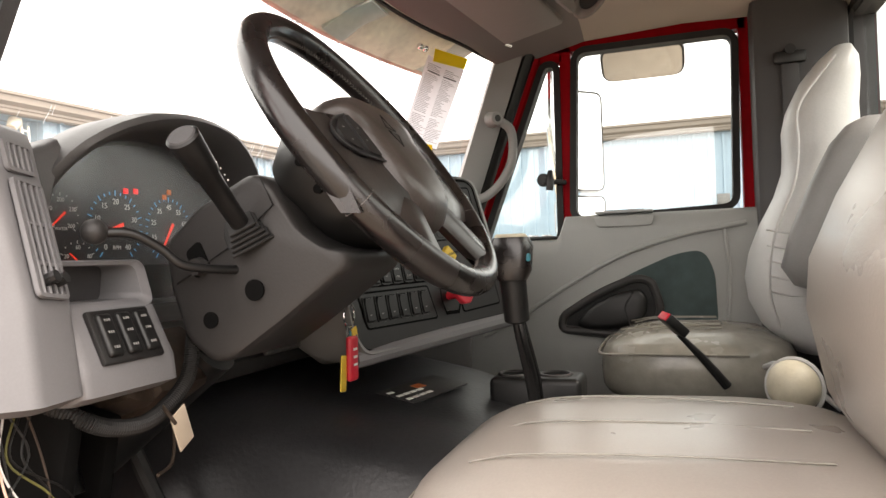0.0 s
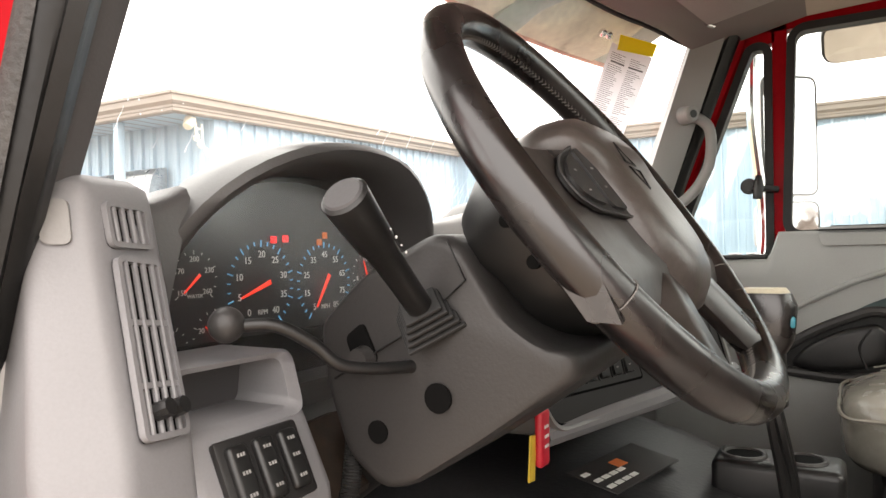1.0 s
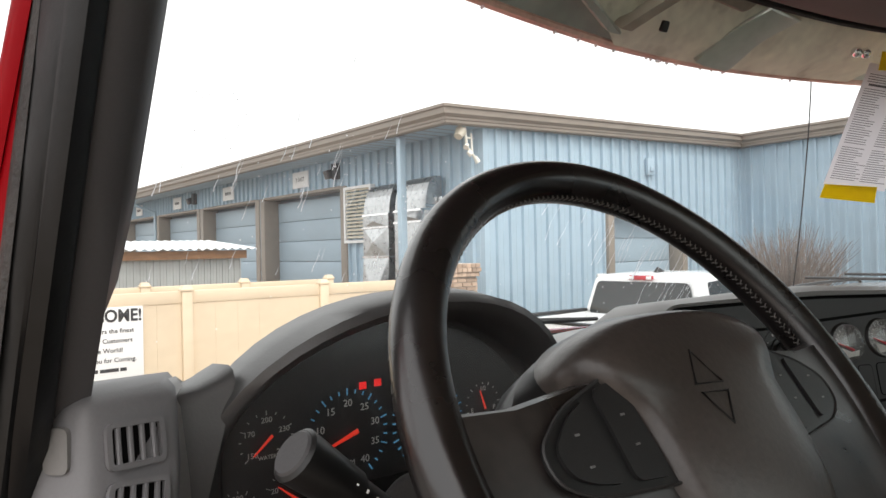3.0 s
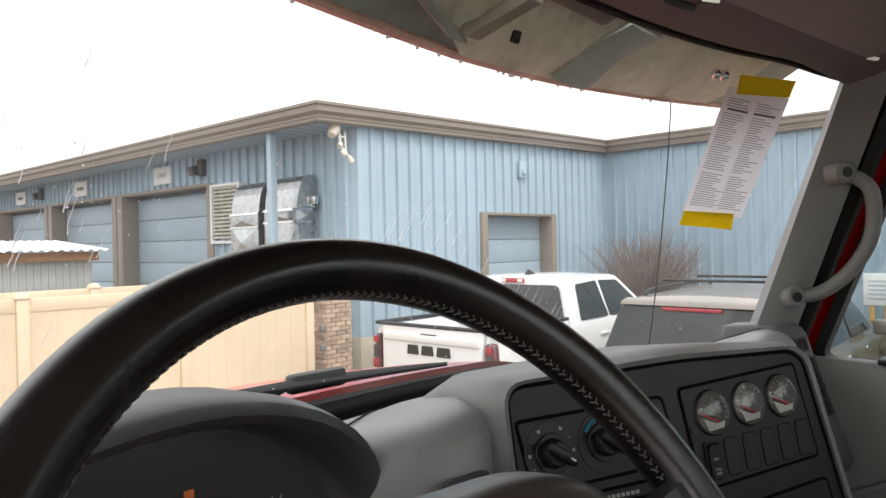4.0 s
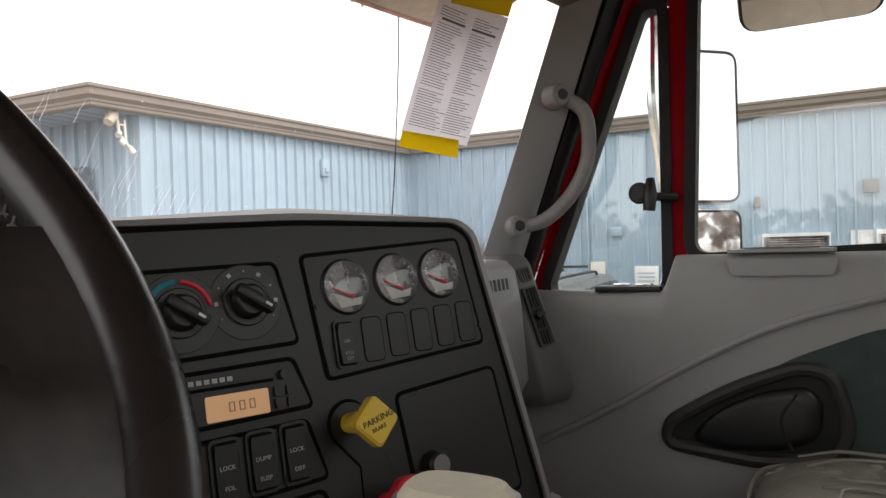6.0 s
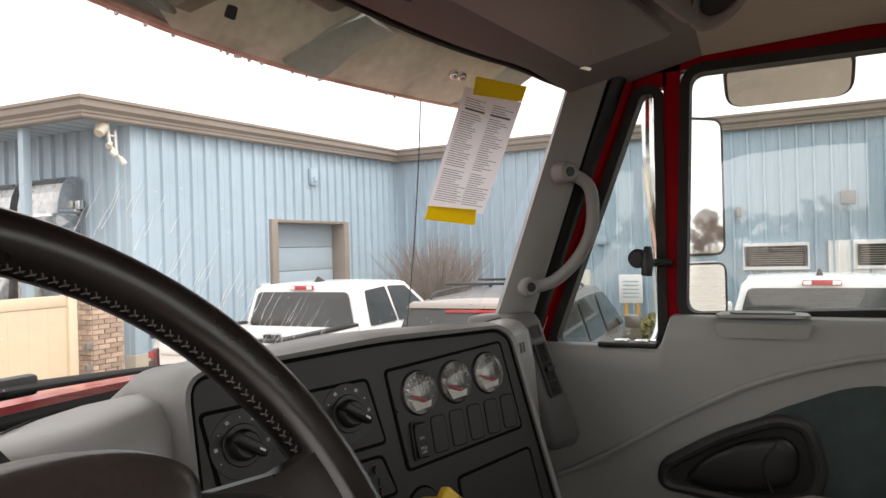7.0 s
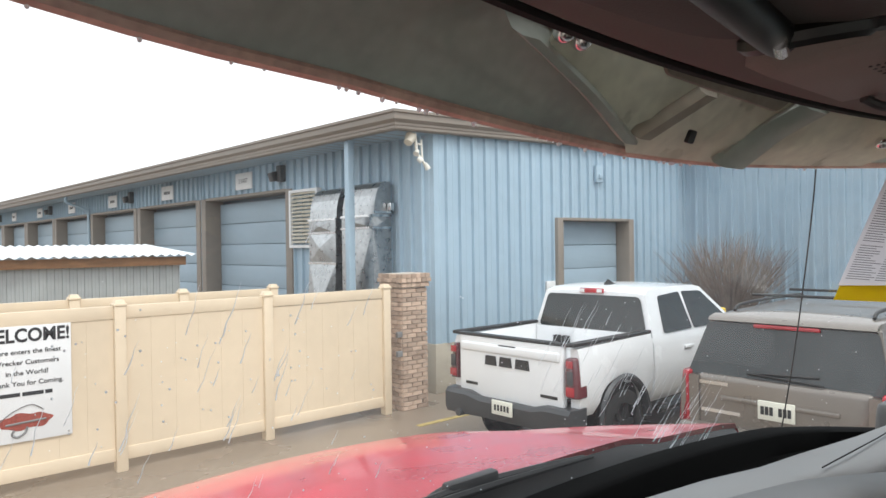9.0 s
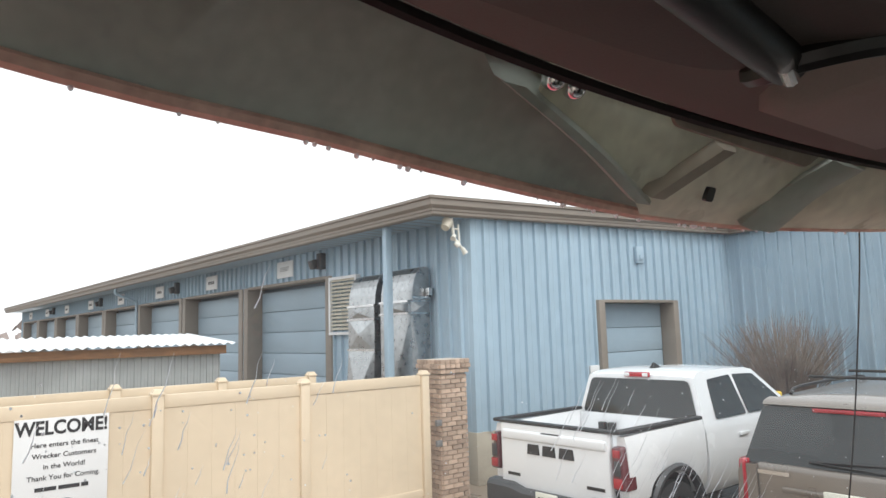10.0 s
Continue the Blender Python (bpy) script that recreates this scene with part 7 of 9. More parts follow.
b = bm_new()
secs = [(0.03, 1.41, -0.07), (0.008, 1.36, -0.03), (0.0, 1.29, -0.004), (0.0, 1.235, 0.0), (0.004, 1.205, 0.0), (0.012, 1.197, 0.0), (0.02, 1.203, 0.0), (0.026, 1.25, 0.0), (0.034, 1.305, -0.004)]
skin(b, [[(x, y_ + max(0, 1.275 - y_) * min(1, max(0, (2.315 - z) / 0.15)), z) for x, z in arch(g, dz)] for g, y_, dz in secs], closed=True, caps=False)
bn = part("binnacle", b, M_BINN, dash, "dark grey arched instrument hood", angle=50)
b = bm_new()
plate(b, [(x, 1.302, z) for x, z in arch(0.026)], (0, 0.004, 0))
face = part("instrument_face", b, M_DIAL, bn, "black instrument face")
b = bm_new()
plate(b, [(x, 1.266 + (z - 2.05) * 0.06, z) for x, z in arch(0.028)], (0, 0.0015, 0))
ln = part("lens", b, M_LENS, face, "clear instrument lens")
ln.visible_shadow = False
b = bm_new()
rows = [[(CX + f * (CW - 0.03) * 0.98, 1.285 + q, 2.262 + 0.048 * math.sqrt(max(0, 1 - f * f)) - 0.012 + q * 0.1) for f in [-0.95 + 0.1 * i for i in range(20)]] for q in (0, 0.012)]
skin(b, rows, closed=False)
part("glare_lip", b, M_BLACK, face)
FY_ = Matrix(((1, 0, 0), (0, 0, -1), (0, 1, 0)))


def clock(x, z, r, nums, a0, a1, needle, mt_ring, size, cap="", ticks=24):
    b = bm_new()
    for k in range(ticks + 1):
        a = radians(a0 + (a1 - a0) * k / ticks)
        box(b, (x + r * math.cos(a), 1.3008, z + r * math.sin(a)), (r * (0.16 if k % 3 == 0 else 0.09), 0.0008, r * 0.028), Euler((0, -a, 0)).to_matrix())
    d = part("dial", b, mt_ring, face, "round dial with printed scale")
    for k, n_ in enumerate(nums):
        a = radians(a0 + (a1 - a0) * k / (len(nums) - 1))
        words(n_, size, (x + r * 0.74 * math.cos(a), 1.3, z + r * 0.74 * math.sin(a)), FY_, M_MARK, d, thick=0.0003)
    if cap:
        words(cap, size * 0.72, (x, 1.3, z - r * 0.62), FY_, M_MARK, d, thick=0.0003)
    b = bm_new()
    a = radians(needle)
    v1 = Vector((math.cos(a), 0, math.sin(a)))
    v2 = Vector((-v1.z, 0, v1.x))
    c = Vector((x, 1.2985, z))
    plate(b, [c - v1 * r * 0.25 + v2 * r * 0.055, c - v1 * r * 0.25 - v2 * r * 0.055, c + v1 * r * 0.72 - v2 * r * 0.02, c + v1 * r * 0.72 + v2 * r * 0.02], (0, -0.001, 0))
    part("needle", b, M_NEEDLE, d)


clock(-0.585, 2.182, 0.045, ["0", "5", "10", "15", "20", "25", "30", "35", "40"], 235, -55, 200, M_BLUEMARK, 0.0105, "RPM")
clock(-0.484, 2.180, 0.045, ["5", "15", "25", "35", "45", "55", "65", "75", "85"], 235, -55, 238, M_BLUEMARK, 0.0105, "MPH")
clock(-0.672, 2.193, 0.026, ["150", "170", "200", "230", "260"], 220, -40, 222, M_MARK, 0.0075, "WATER", 12)
clock(-0.648, 2.135, 0.026, ["0", "20", "60", "80", "100"], 220, -40, 140, M_MARK, 0.0075, "OIL", 12)
clock(-0.703, 2.128, 0.022, ["150", "300", "400"], 200, -30, 215, M_MARK, 0.007, "TRANS", 10)
clock(-0.682, 2.088, 0.022, ["150", "200", "250"], 200, -30, 200, M_MARK, 0.007, "", 10)
clock(-0.405, 2.188, 0.024, ["E", "1/2", "F"], 200, -20, 110, M_MARK, 0.0075, "FUEL", 10)
clock(-0.40, 2.13, 0.022, ["0", "75", "150"], 200, -20, 140, M_MARK, 0.007, "AIR", 10)
for x, z, mt, tx in ((-0.567, 2.231, M_WARN, "WAIT"), (-0.549, 2.232, M_WARN, "PARK"), (-0.483, 2.236, M_AMBER, "WARN"), (-0.493, 2.228, M_AMBER, "o")):
    b = bm_new()
    box(b, (x, 1.3, z), (0.0085, 0.0012, 0.0075), bev=0.0005)
    part("warning_lamp", b, mt, face)
b = bm_new()
for x, z in ((-0.64, 2.108), (-0.4, 2.168)):
    box(b, (x, 1.3, z), (0.007, 0.001, 0.004))
part("pictogram", b, M_BLUEMARK, face)

# lower pod with cubby slot and switches
b = bm_new()
rows = []
for z, y_, x0, x1 in ((1.995, 1.142, -0.81, -0.688), (2.004, 1.122, -0.813, -0.682), (2.03, 1.125, -0.812, -0.682), (2.085, 1.152, -0.806, -0.682), (2.092, 1.163, -0.803, -0.684)):
    rows.append(rounded([(x0, y_, z), (x1, y_, z), (x1 + 0.02, 1.36, z), (x0, 1.36, z)], 0.012, 3))
skin(b, rows)
pod = part("switch_pod", b, M_GREY, dash, "grey switch pod", angle=60)
b = bm_new()
box(b, (-0.744, 1.222, 2.11), (0.12, 0.006, 0.05))
part("cubby", b, M_TRIMDK, pod, "shallow cubby slot")
b = bm_new()
fr_ = rounded([(-0.812, 1.158, 2.084), (-0.682, 1.155, 2.084), (-0.676, 1.176, 2.136), (-0.806, 1.18, 2.136)], 0.014, 5)
skin(b, [[p + Vector((0, 0.07, 0)) for p in fr_], fr_, [p + Vector((0, -0.004, 0)) + (sum(fr_, Vector()) / len(fr_) - p) * 0.06 for p in fr_], [p + (sum(fr_, Vector()) / len(fr_) - p) * 0.22 for p in fr_], [p + Vector((0, 0.06, 0)) + (sum(fr_, Vector()) / len(fr_) - p) * 0.24 for p in fr_]], caps=False)
part("pod_rim", b, M_GREY, pod, angle=60)
sq = turned((0, -0.905, 0.425), (1, 0, 0))
b = bm_new()
box(b, (-0.747, 1.1355, 2.058), (0.082, 0.058, 0.007), sq, 0.003)
pl = part("switch_plate", b, M_BEZEL, pod, "dark plate with three rockers")
for k in range(3):
    b = bm_new()
    c = Vector((-0.772 + 0.025 * k, 1.1325, 2.0595))
    box(b, c, (0.019, 0.046, 0.011), sq, 0.004, 3)
    rk = part("rocker", b, M_BLACK, pl)
    b = bm_new()
    for dv in (-0.014, 0.002, 0.015):
        for dx in (-0.0028, 0.0, 0.0026):
            box(b, c + sq @ Vector((dx, dv, 0.0057)), (0.0016, 0.0026, 0.0005), sq)
    part("legend", b, M_PILLAR, rk)

# passenger end vents and small name strip
b = bm_new()
rows = []
for z, lx, ly, rx, ry, g in ((1.958, 0.772, 1.162, 0.815, 1.14, 0.02), (1.968, 0.75, 1.148, 0.816, 1.118, 0.008), (1.99, 0.744, 1.144, 0.817, 1.11, 0.0), (2.074, 0.755, 1.1735, 0.817, 1.143, 0.0), (2.185, 0.767, 1.2165, 0.828, 1.184, 0.0), (2.232, 0.776, 1.238, 0.834, 1.2, 0.0), (2.247, 0.782, 1.245, 0.833, 1.21, 0.003), (2.254, 0.79, 1.253, 0.83, 1.222, 0.008)):
    rows.append(rounded([(lx, ly, z), (rx, ry, z), (rx + 0.03 - g, ry + 0.03, z), (0.872 - g, 1.36, z - 0.01), (lx - 0.01, 1.36, z - 0.01)], 0.012, 4))
skin(b, rows)
colr = part("end_panel", b, M_ENDDK, dash, "grey end panel with vents beside the door", angle=60)
ur = Vector((0.87, -0.46, 0.14))
for c, vv, w, h, n, mid in (((0.8095, 1.2095, 2.2105), (0.1, 0.33, 0.92), 0.03, 0.031, 4, None), ((0.7915, 1.1765, 2.131), (0.1, 0.345, 0.93), 0.036, 0.122, 4, 0.0)):
    vent(colr, c, ur, vv, w, h, n, M_TRIMDK, mid=mid)
b = bm_new()
tilt = Euler((radians(-8), 0, 0)).to_matrix()
plate(b, rounded([Vector((0.535, 1.1715, 2.205)) + tilt @ Vector((sx * 0.112, 0, sz * 0.027)) for sx, sz in ((-1, -1), (1, -1), (1, 1), (-1, 1))], 0.018, 6), tilt @ Vector((0, -0.004, 0)))
nm = part("name_strip", b, M_ENDGREY, dash, "raised grey name strip with rounded ends")
b = bm_new()
for k in range(11):
    box(b, Vector((0.447 + 0.0175 * k, 1.1672, 2.205)), (0.0095, 0.0012, 0.02), tilt)
part("print_bar", b, M_TRIMDK, nm)
# vent left of the centre panel, beside the wheel
vent(dash, (-0.262, 1.195, 2.195), (0.97, -0.1, 0), (0, 0.15, 0.98), 0.055, 0.045, 5, M_TRIMDK)
# ignition lock
b = bm_new()
cyl(b, (-0.232, 1.215, 2.05), (-0.235, 1.165, 2.05), 0.026, 0.02, 20, bev=0.003)
part("ignition_lock", b, M_BLACK, dash, "black ignition lock")
b = bm_new()
box(b, (-0.35, 1.2, 2.0), (0.1, 0.01, 0.03), bev=0.003)
part("lower_panel", b, M_SHROUD, dash)
# under-dash dark volume
b = bm_new()
box(b, (0.1, 1.45, 1.95), (1.5, 0.3, 0.03), bev=0.01)
part("under_panel", b, M_RUBBER, dash)

# ---------------------------------------------------------------- steering wheel and column
WC = Vector((-0.521, 0.944, 2.259))
WN = Vector((0.012, -0.807, 0.589)).normalized()
WU = Vector((1, 0, 0))
WV = WN.cross(WU).normalized()
if WV.z < 0:
    WV = -WV


def wh(u, v, h=0.0):
    """A place on the wheel: u across, v up the rim's plane, h towards the driver."""
    return WC + WU * u + WV * v + WN * h


R0 = 0.203
wheel = thing("steering_wheel", WC, "worn black leather four-spoke truck steering wheel", "steering wheel")
b = bm_new()
n = 96
rows = []
for i in range(n):
    a = 2 * math.pi * i / n
    r = 0.0168
    worn = 1 + 0.03 * math.sin(5 * a) * math.sin(2 * a)
    c = wh(R0 * math.cos(a), R0 * math.sin(a))
    d = WU * math.cos(a) + WV * math.sin(a)
    rows.append([c + d * r * worn * math.cos(t) * 0.97 + WN * r * worn * 1.08 * math.sin(t) for t in (2 * math.pi * k / 16 for k in range(16))])
vs = [ring(b, r_) for r_ in rows]
for i in range(n):
    p, q = vs[i], vs[(i + 1) % n]
    for k in range(16):
        b.faces.new((p[k], p[(k + 1) % 16], q[(k + 1) % 16], q[k]))
rim = part("rim", b, M_LEATHER, wheel, angle=80)
b = bm_new()
M_STITCH = mat("grey_stitching", (0.12, 0.11, 0.102), 0.8, bump=0, var=0.3)
for i in range(210):
    a = 2 * math.pi * i / 210
    if 1.15 * math.pi < a < 1.3 * math.pi or 1.7 * math.pi < a < 1.85 * math.pi:
        continue
    d = WU * math.cos(a) + WV * math.sin(a)
    t = -WU * math.sin(a) + WV * math.cos(a)
    c = wh(0, 0) + d * (R0 - 0.0162)
    for s in (-1, 1):
        tube(b, [c + t * 0.0017 + WN * 0.0027 * s, c - d * 0.0006, c - t * 0.0017 - WN * 0.0008 * s], 0.00055, 4)
tagged(part("stitching", b, M_STITCH, rim, "grey cross stitching"), kind="stuff")
for a in (radians(208), radians(332)):
    b = bm_new()
    d = WU * math.cos(a) + WV * math.sin(a)
    c = wh(0, 0) + d * R0
    t = -WU * math.sin(a) + WV * math.cos(a)
    band_pts = [c + d * 0.0168 * math.cos(q) + WN * 0.0186 * math.sin(q) for q in (2 * math.pi * k / 16 for k in range(16))]
    tube(b, band_pts, 0.0006, 4, closed=True)
    part("seam", b, M_STITCH, rim)
# hub pad
b = bm_new()


def sup(w, h, p, k, nn=40):
    a = 2 * math.pi * k / nn
    c, s = math.cos(a), math.sin(a)
    return w * math.copysign(abs(c) ** (2 / p), c), h * math.copysign(abs(s) ** (2 / p), s)


rows = []
for w, top, bot, hh in ((0.108, 0.082, 0.118, -0.03), (0.113, 0.078, 0.122, -0.012), (0.112, 0.075, 0.12, 0.004), (0.106, 0.068, 0.11, 0.018), (0.1, 0.062, 0.1, 0.026), (0.088, 0.052, 0.085, 0.031), (0.055, 0.03, 0.052, 0.0335)):
    ring_ = []
    for k in range(72):
        u, v = sup(w, 1, 2.7, k, 72)
        q = min(1, max(0, (v + 0.1) / 0.85))
        ring_.append(wh(u * (0.68 + 0.32 * q * q * (3 - 2 * q)), v * (top if v > 0 else bot), hh))
    rows.append(ring_)
skin(b, rows)
padh = part("hub_pad", b, M_HUB, wheel, "black padded hub", angle=70)
b = bm_new()
for tri_ in ([(0.0, 0.036), (0.014, 0.012), (-0.013, 0.014)], [(0.001, -0.014), (-0.012, 0.008), (0.014, 0.006)]):
    tube(b, [wh(u - 0.016, v - 0.006, 0.0338) for u, v in tri_], 0.0011, 5, closed=True)
part("emblem", b, M_BLACK, padh, "plain diamond emblem outline")
# spokes
for s in (-1, 1):
    b = bm_new()
    rows = []
    for t in (0, 0.35, 0.7, 1.0):
        u = s * (0.04 + (0.2 - 0.04) * t)
        v = -0.029 - 0.004 * t
        hw = 0.068 - 0.012 * t + 0.03 * max(0, t - 0.7)
        rows.append([wh(u, v + hw, 0.004 - 0.004 * t), wh(u, v + hw * 0.92, 0.016 - 0.008 * t), wh(u, v - hw * 0.8, 0.016 - 0.008 * t), wh(u, v - hw * 1.2, 0.002), wh(u, v - hw, -0.014), wh(u, v + hw * 0.8, -0.014)])
    skin(b, rows)
    sp_ = part("spoke", b, M_SPOKE, wheel, angle=60)
    b = bm_new()
    pts = [wh(s * (u - 0.021), v + 0.002, 0.0175 - 0.05 * (u - 0.06)) for u, v in ((0.09, 0.026), (0.106, 0.028), (0.15, 0.014), (0.174, -0.004), (0.172, -0.024), (0.15, -0.036), (0.082, -0.043))]
    plate(b, rounded(pts, 0.012, 4), WN * 0.003)
    bp_ = part("button_plate", b, M_BLACK, sp_, "gloss black button plate")
    b = bm_new()
    tube(b, rounded([p + WN * 0.003 for p in pts], 0.012, 4), 0.0011, 5, closed=True)
    part("plate_rim", b, M_SHROUD, bp_)
    for q in ([(0.098, 0.024), (0.122, 0.021), (0.122, -0.034), (0.095, -0.037)], [(0.13, 0.017), (0.15, 0.008), (0.166, -0.007), (0.163, -0.022), (0.15, -0.029), (0.13, -0.033)]):
        b = bm_new()
        plate(b, rounded([wh(s * (u - 0.021), v + 0.002, 0.02 - 0.05 * (u - 0.06)) for u, v in q], 0.006, 4), WN * 0.003)
        bt = part("button", b, M_BEZEL, bp_)
        b = bm_new()
        for dv in (0.3, 0.6):
            c = sum((wh(s * (u - 0.021), v + 0.002, 0.0233 - 0.05 * (u - 0.06)) for u, v in q), Vector()) / len(q) + WV * (dv - 0.45) * 0.06
            box(b, c, (0.0034, 0.0012, 0.0006), Matrix((WU, WV, WN)).transposed())
        part("legend", b, M_ARM, bt)
    b = bm_new()
    a = radians(238 if s < 0 else 302)
    d = WU * math.cos(a) + WV * math.sin(a)
    e = -WU * math.sin(a) + WV * math.cos(a)
    rows = []
    for t in (0, 0.5, 1):
        c = wh(0, 0) + d * (0.075 + 0.135 * t)
        hw = 0.03 - 0.008 * t + 0.012 * max(0, t - 0.6)
        rows.append([c + e * hw, c + e * hw * 0.6 + WN * 0.012, c - e * hw * 0.6 + WN * 0.012, c - e * hw, c - e * hw * 0.6 - WN * 0.012, c + e * hw * 0.6 - WN * 0.012])
    skin(b, rows)
    part("spoke", b, M_SPOKE, wheel, angle=60)

column = thing("steering_column", (-0.513, 1.3, 1.6), "dark grey steering column shroud with stalks", "steering column")


def cl(u, w, s):
    """A place along the column: u across, w above its axis, s ahead of the wheel."""
    return WC + WU * u + WV * w - WN * s


def cring(s, hw, top, bot, p=3.4):
    return [cl(sup(1, 1, p, k, 32)[0] * hw * (0.86 if sup(1, 1, p, k, 32)[1] < 0 else 1.0), (top if sup(1, 1, p, k, 32)[1] > 0 else -bot) * sup(1, 1, p, k, 32)[1], s) for k in range(32)]


b = bm_new()
skin(b, [cring(0.012, 0.1, 0.072, -0.085, 2.4), cring(0.03, 0.128, 0.078, -0.105, 2.4), cring(0.06, 0.124, 0.078, -0.1, 2.4), cring(0.092, 0.104, 0.066, -0.086, 2.4)])
bk = part("wheel_back_cover", b, M_BLACK, column, "black cover behind the wheel hub", angle=50)
# dark discs stand for the shade in the screw holes
b = bm_new()
for u, w, s in ((-0.1275, 0.005, 0.045), (-0.1245, -0.032, 0.047)):
    cyl(b, cl(u - 0.001, w, s), cl(u + 0.004, w, s), 0.0055, seg=12)
part("screw_hole", b, M_VOID, bk)
SIDE = [(0.05, 0.25), (0.057, 0.186), (0.042, 0.104), (0.018, 0.09), (-0.05, 0.096), (-0.085, 0.084), (-0.104, 0.064), (-0.118, 0.076), (-0.117, 0.18), (-0.113, 0.258), (-0.1, 0.285), (-0.058, 0.297), (0.0, 0.278)]
sc0 = (sum(p[0] for p in SIDE) / len(SIDE), sum(p[1] for p in SIDE) / len(SIDE))
b = bm_new()
rows = []
for u, g in ((-0.12, 0.1), (-0.1185, 0.05), (-0.113, 0.012), (-0.104, 0.0), (0.104, 0.0), (0.113, 0.012), (0.12, 0.1)):
    rows.append(rounded([cl(u * (1 - (0.7 if u > 0 else 0.06) * min(1, max(0, (0.02 - w) / 0.13))), w + (sc0[0] - w) * g, q_ + (sc0[1] - q_) * g) for w, q_ in SIDE], 0.012, 3))
skin(b, rows)
shr = part("shroud", b, M_SHROUD, column, "charcoal boxed column shroud", angle=40)
b = bm_new()
tube(b, [cl(-0.1185, 0.028, 0.098), cl(-0.121, -0.008, 0.103), cl(-0.121, -0.012, 0.16), cl(-0.121, 0.0, 0.26)], 0.0009, 5)
part("shroud_seam", b, M_BLACK, shr)
# black plate on the shroud, coloured as the slot's shade
b = bm_new()
plate(b, rounded([cl(-0.1215, w, q_) for w, q_ in ((0.022, 0.205), (0.022, 0.228), (-0.012, 0.236), (-0.012, 0.212))], 0.006, 4), WU * 0.004)
part("lever_slot", b, M_VOID, shr, "black plate for the shade in the tilt lever slot")
b = bm_new()
cyl(b, cl(-0.12, -0.004, 0.222), cl(-0.132, -0.004, 0.222), 0.0115, 0.0095, 18)
part("lever_collar", b, M_SHROUD, shr)
# black discs paint the shade of wells that are not cut in
b = bm_new()
for u, w, s, r in ((-0.1205, -0.068, 0.183, 0.0125), (-0.1205, -0.06, 0.2515, 0.010)):
    cyl(b, cl(u + 0.003, w, s), cl(u + 0.02, w, s), r, r * 0.8, 18)
part("screw_well", b, M_VOID, shr, "black discs painted as shaded screw wells")
# turn signal stalk with a pleated boot
sb, se = Vector((-0.650, 1.056, 2.165)), Vector((-0.757, 1.05, 2.254))
dirs = (se - sb).normalized()
b = bm_new()
tube(b, [sb - dirs * 0.01, sb + dirs * 0.05, sb + dirs * 0.085, sb + dirs * 0.09, se - dirs * 0.002, se], [0.0105, 0.011, 0.012, 0.0145, 0.0172, 0.015], 20)
st_ = part("turn_signal_stalk", b, M_BLACK, column, "thick black turn signal stalk")
b = bm_new()
cyl(b, se, se + dirs * 0.0015, 0.0146, 0.0132, 22)
part("end_cap", b, M_TRIMDK, st_)
b = bm_new()
q = turned((-0.3, -0.85, 0.45), dirs)
for k, dv in enumerate((0.06, 0.068, 0.077, 0.086)):
    box(b, sb + dirs * (dv + 0.01) + Vector((0.002, -0.0152, 0.005)), (0.0014, 0.0022 - 0.001 * (k % 2), 0.0005), q)
part("pictogram", b, M_MARK, st_)
b = bm_new()
tn2 = turned(dirs, (0, -0.7, 0.7))
for k in range(5):
    w_ = 0.052 - 0.005 * k
    box(b, sb + dirs * (-0.012 + 0.0055 * k), (w_, w_ * 0.8, 0.004), tn2, 0.002)
part("boot", b, M_RUBBER, st_, "pleated rubber boot")
# tilt lever with a ball
b = bm_new()
tube(b, smooth_line([(-0.758, 1.155, 2.163), (-0.735, 1.135, 2.162), (-0.712, 1.118, 2.146), (-0.695, 1.105, 2.128), (-0.665, 1.088, 2.122), (-0.63, 1.075, 2.12)]), [0.007] + [0.0052] * 28 + [0.0068] * 2, 12)
tl_ = part("tilt_lever", b, M_BLACK, column, "bent black tilt lever")
b = bm_new()
ball(b, (-0.761, 1.158, 2.1645), 0.0135, 20)
part("ball_knob", b, M_SHROUD, tl_)
# column below the dash, brown bracket, corrugated hose, tag
b = bm_new()
tube(b, [cl(0, -0.05, 0.35), cl(0.0, -0.06, 0.75)], 0.035, 16)
part("lower_column", b, M_BLACK, column)
b = bm_new()
box(b, (-0.59, 1.25, 1.985), (0.13, 0.10, 0.09), Euler((radians(-35), 0, radians(8))).to_matrix(), 0.014)
box(b, (-0.665, 1.225, 1.985), (0.05, 0.07, 0.06), Euler((radians(-20), radians(20), 0)).to_matrix(), 0.014)
part("mounting_bracket", b, M_BRONZE, column, "rusty brown mounting bracket")
b = bm_new()
hose = smooth_line([(-0.622, 1.15, 2.06), (-0.626, 1.15, 2.032), (-0.638, 1.15, 1.993), (-0.674, 1.15, 1.968), (-0.712, 1.15, 1.957), (-0.753, 1.155, 1.963), (-0.778, 1.17, 1.978), (-0.785, 1.23, 2.0)], 30)
tube(b, hose, [0.0095 if i % 2 else 0.0082 for i in range(len(hose))], 12)
solo("corrugated_hose", b, M_RUBBER, "black corrugated cable hose under the dash", "hose", angle=10)
b = bm_new()
box(b, (-0.664, 1.137, 1.942), (0.026, 0.002, 0.05), Euler((radians(8), radians(-28), 0)).to_matrix(), 0.0008)
tg_ = solo("cardboard_tag", b, M_TAN, "plain tan tag on a wire under the column", "tag")
b = bm_new()
tube(b, smooth_line([(-0.695, 1.12, 1.955), (-0.68, 1.15, 1.97), (-0.64, 1.17, 1.94), (-0.655, 1.16, 1.9), (-0.69, 1.15, 1.895)]), 0.0022, 6)
part("wire", b, M_BRONZE, tg_)

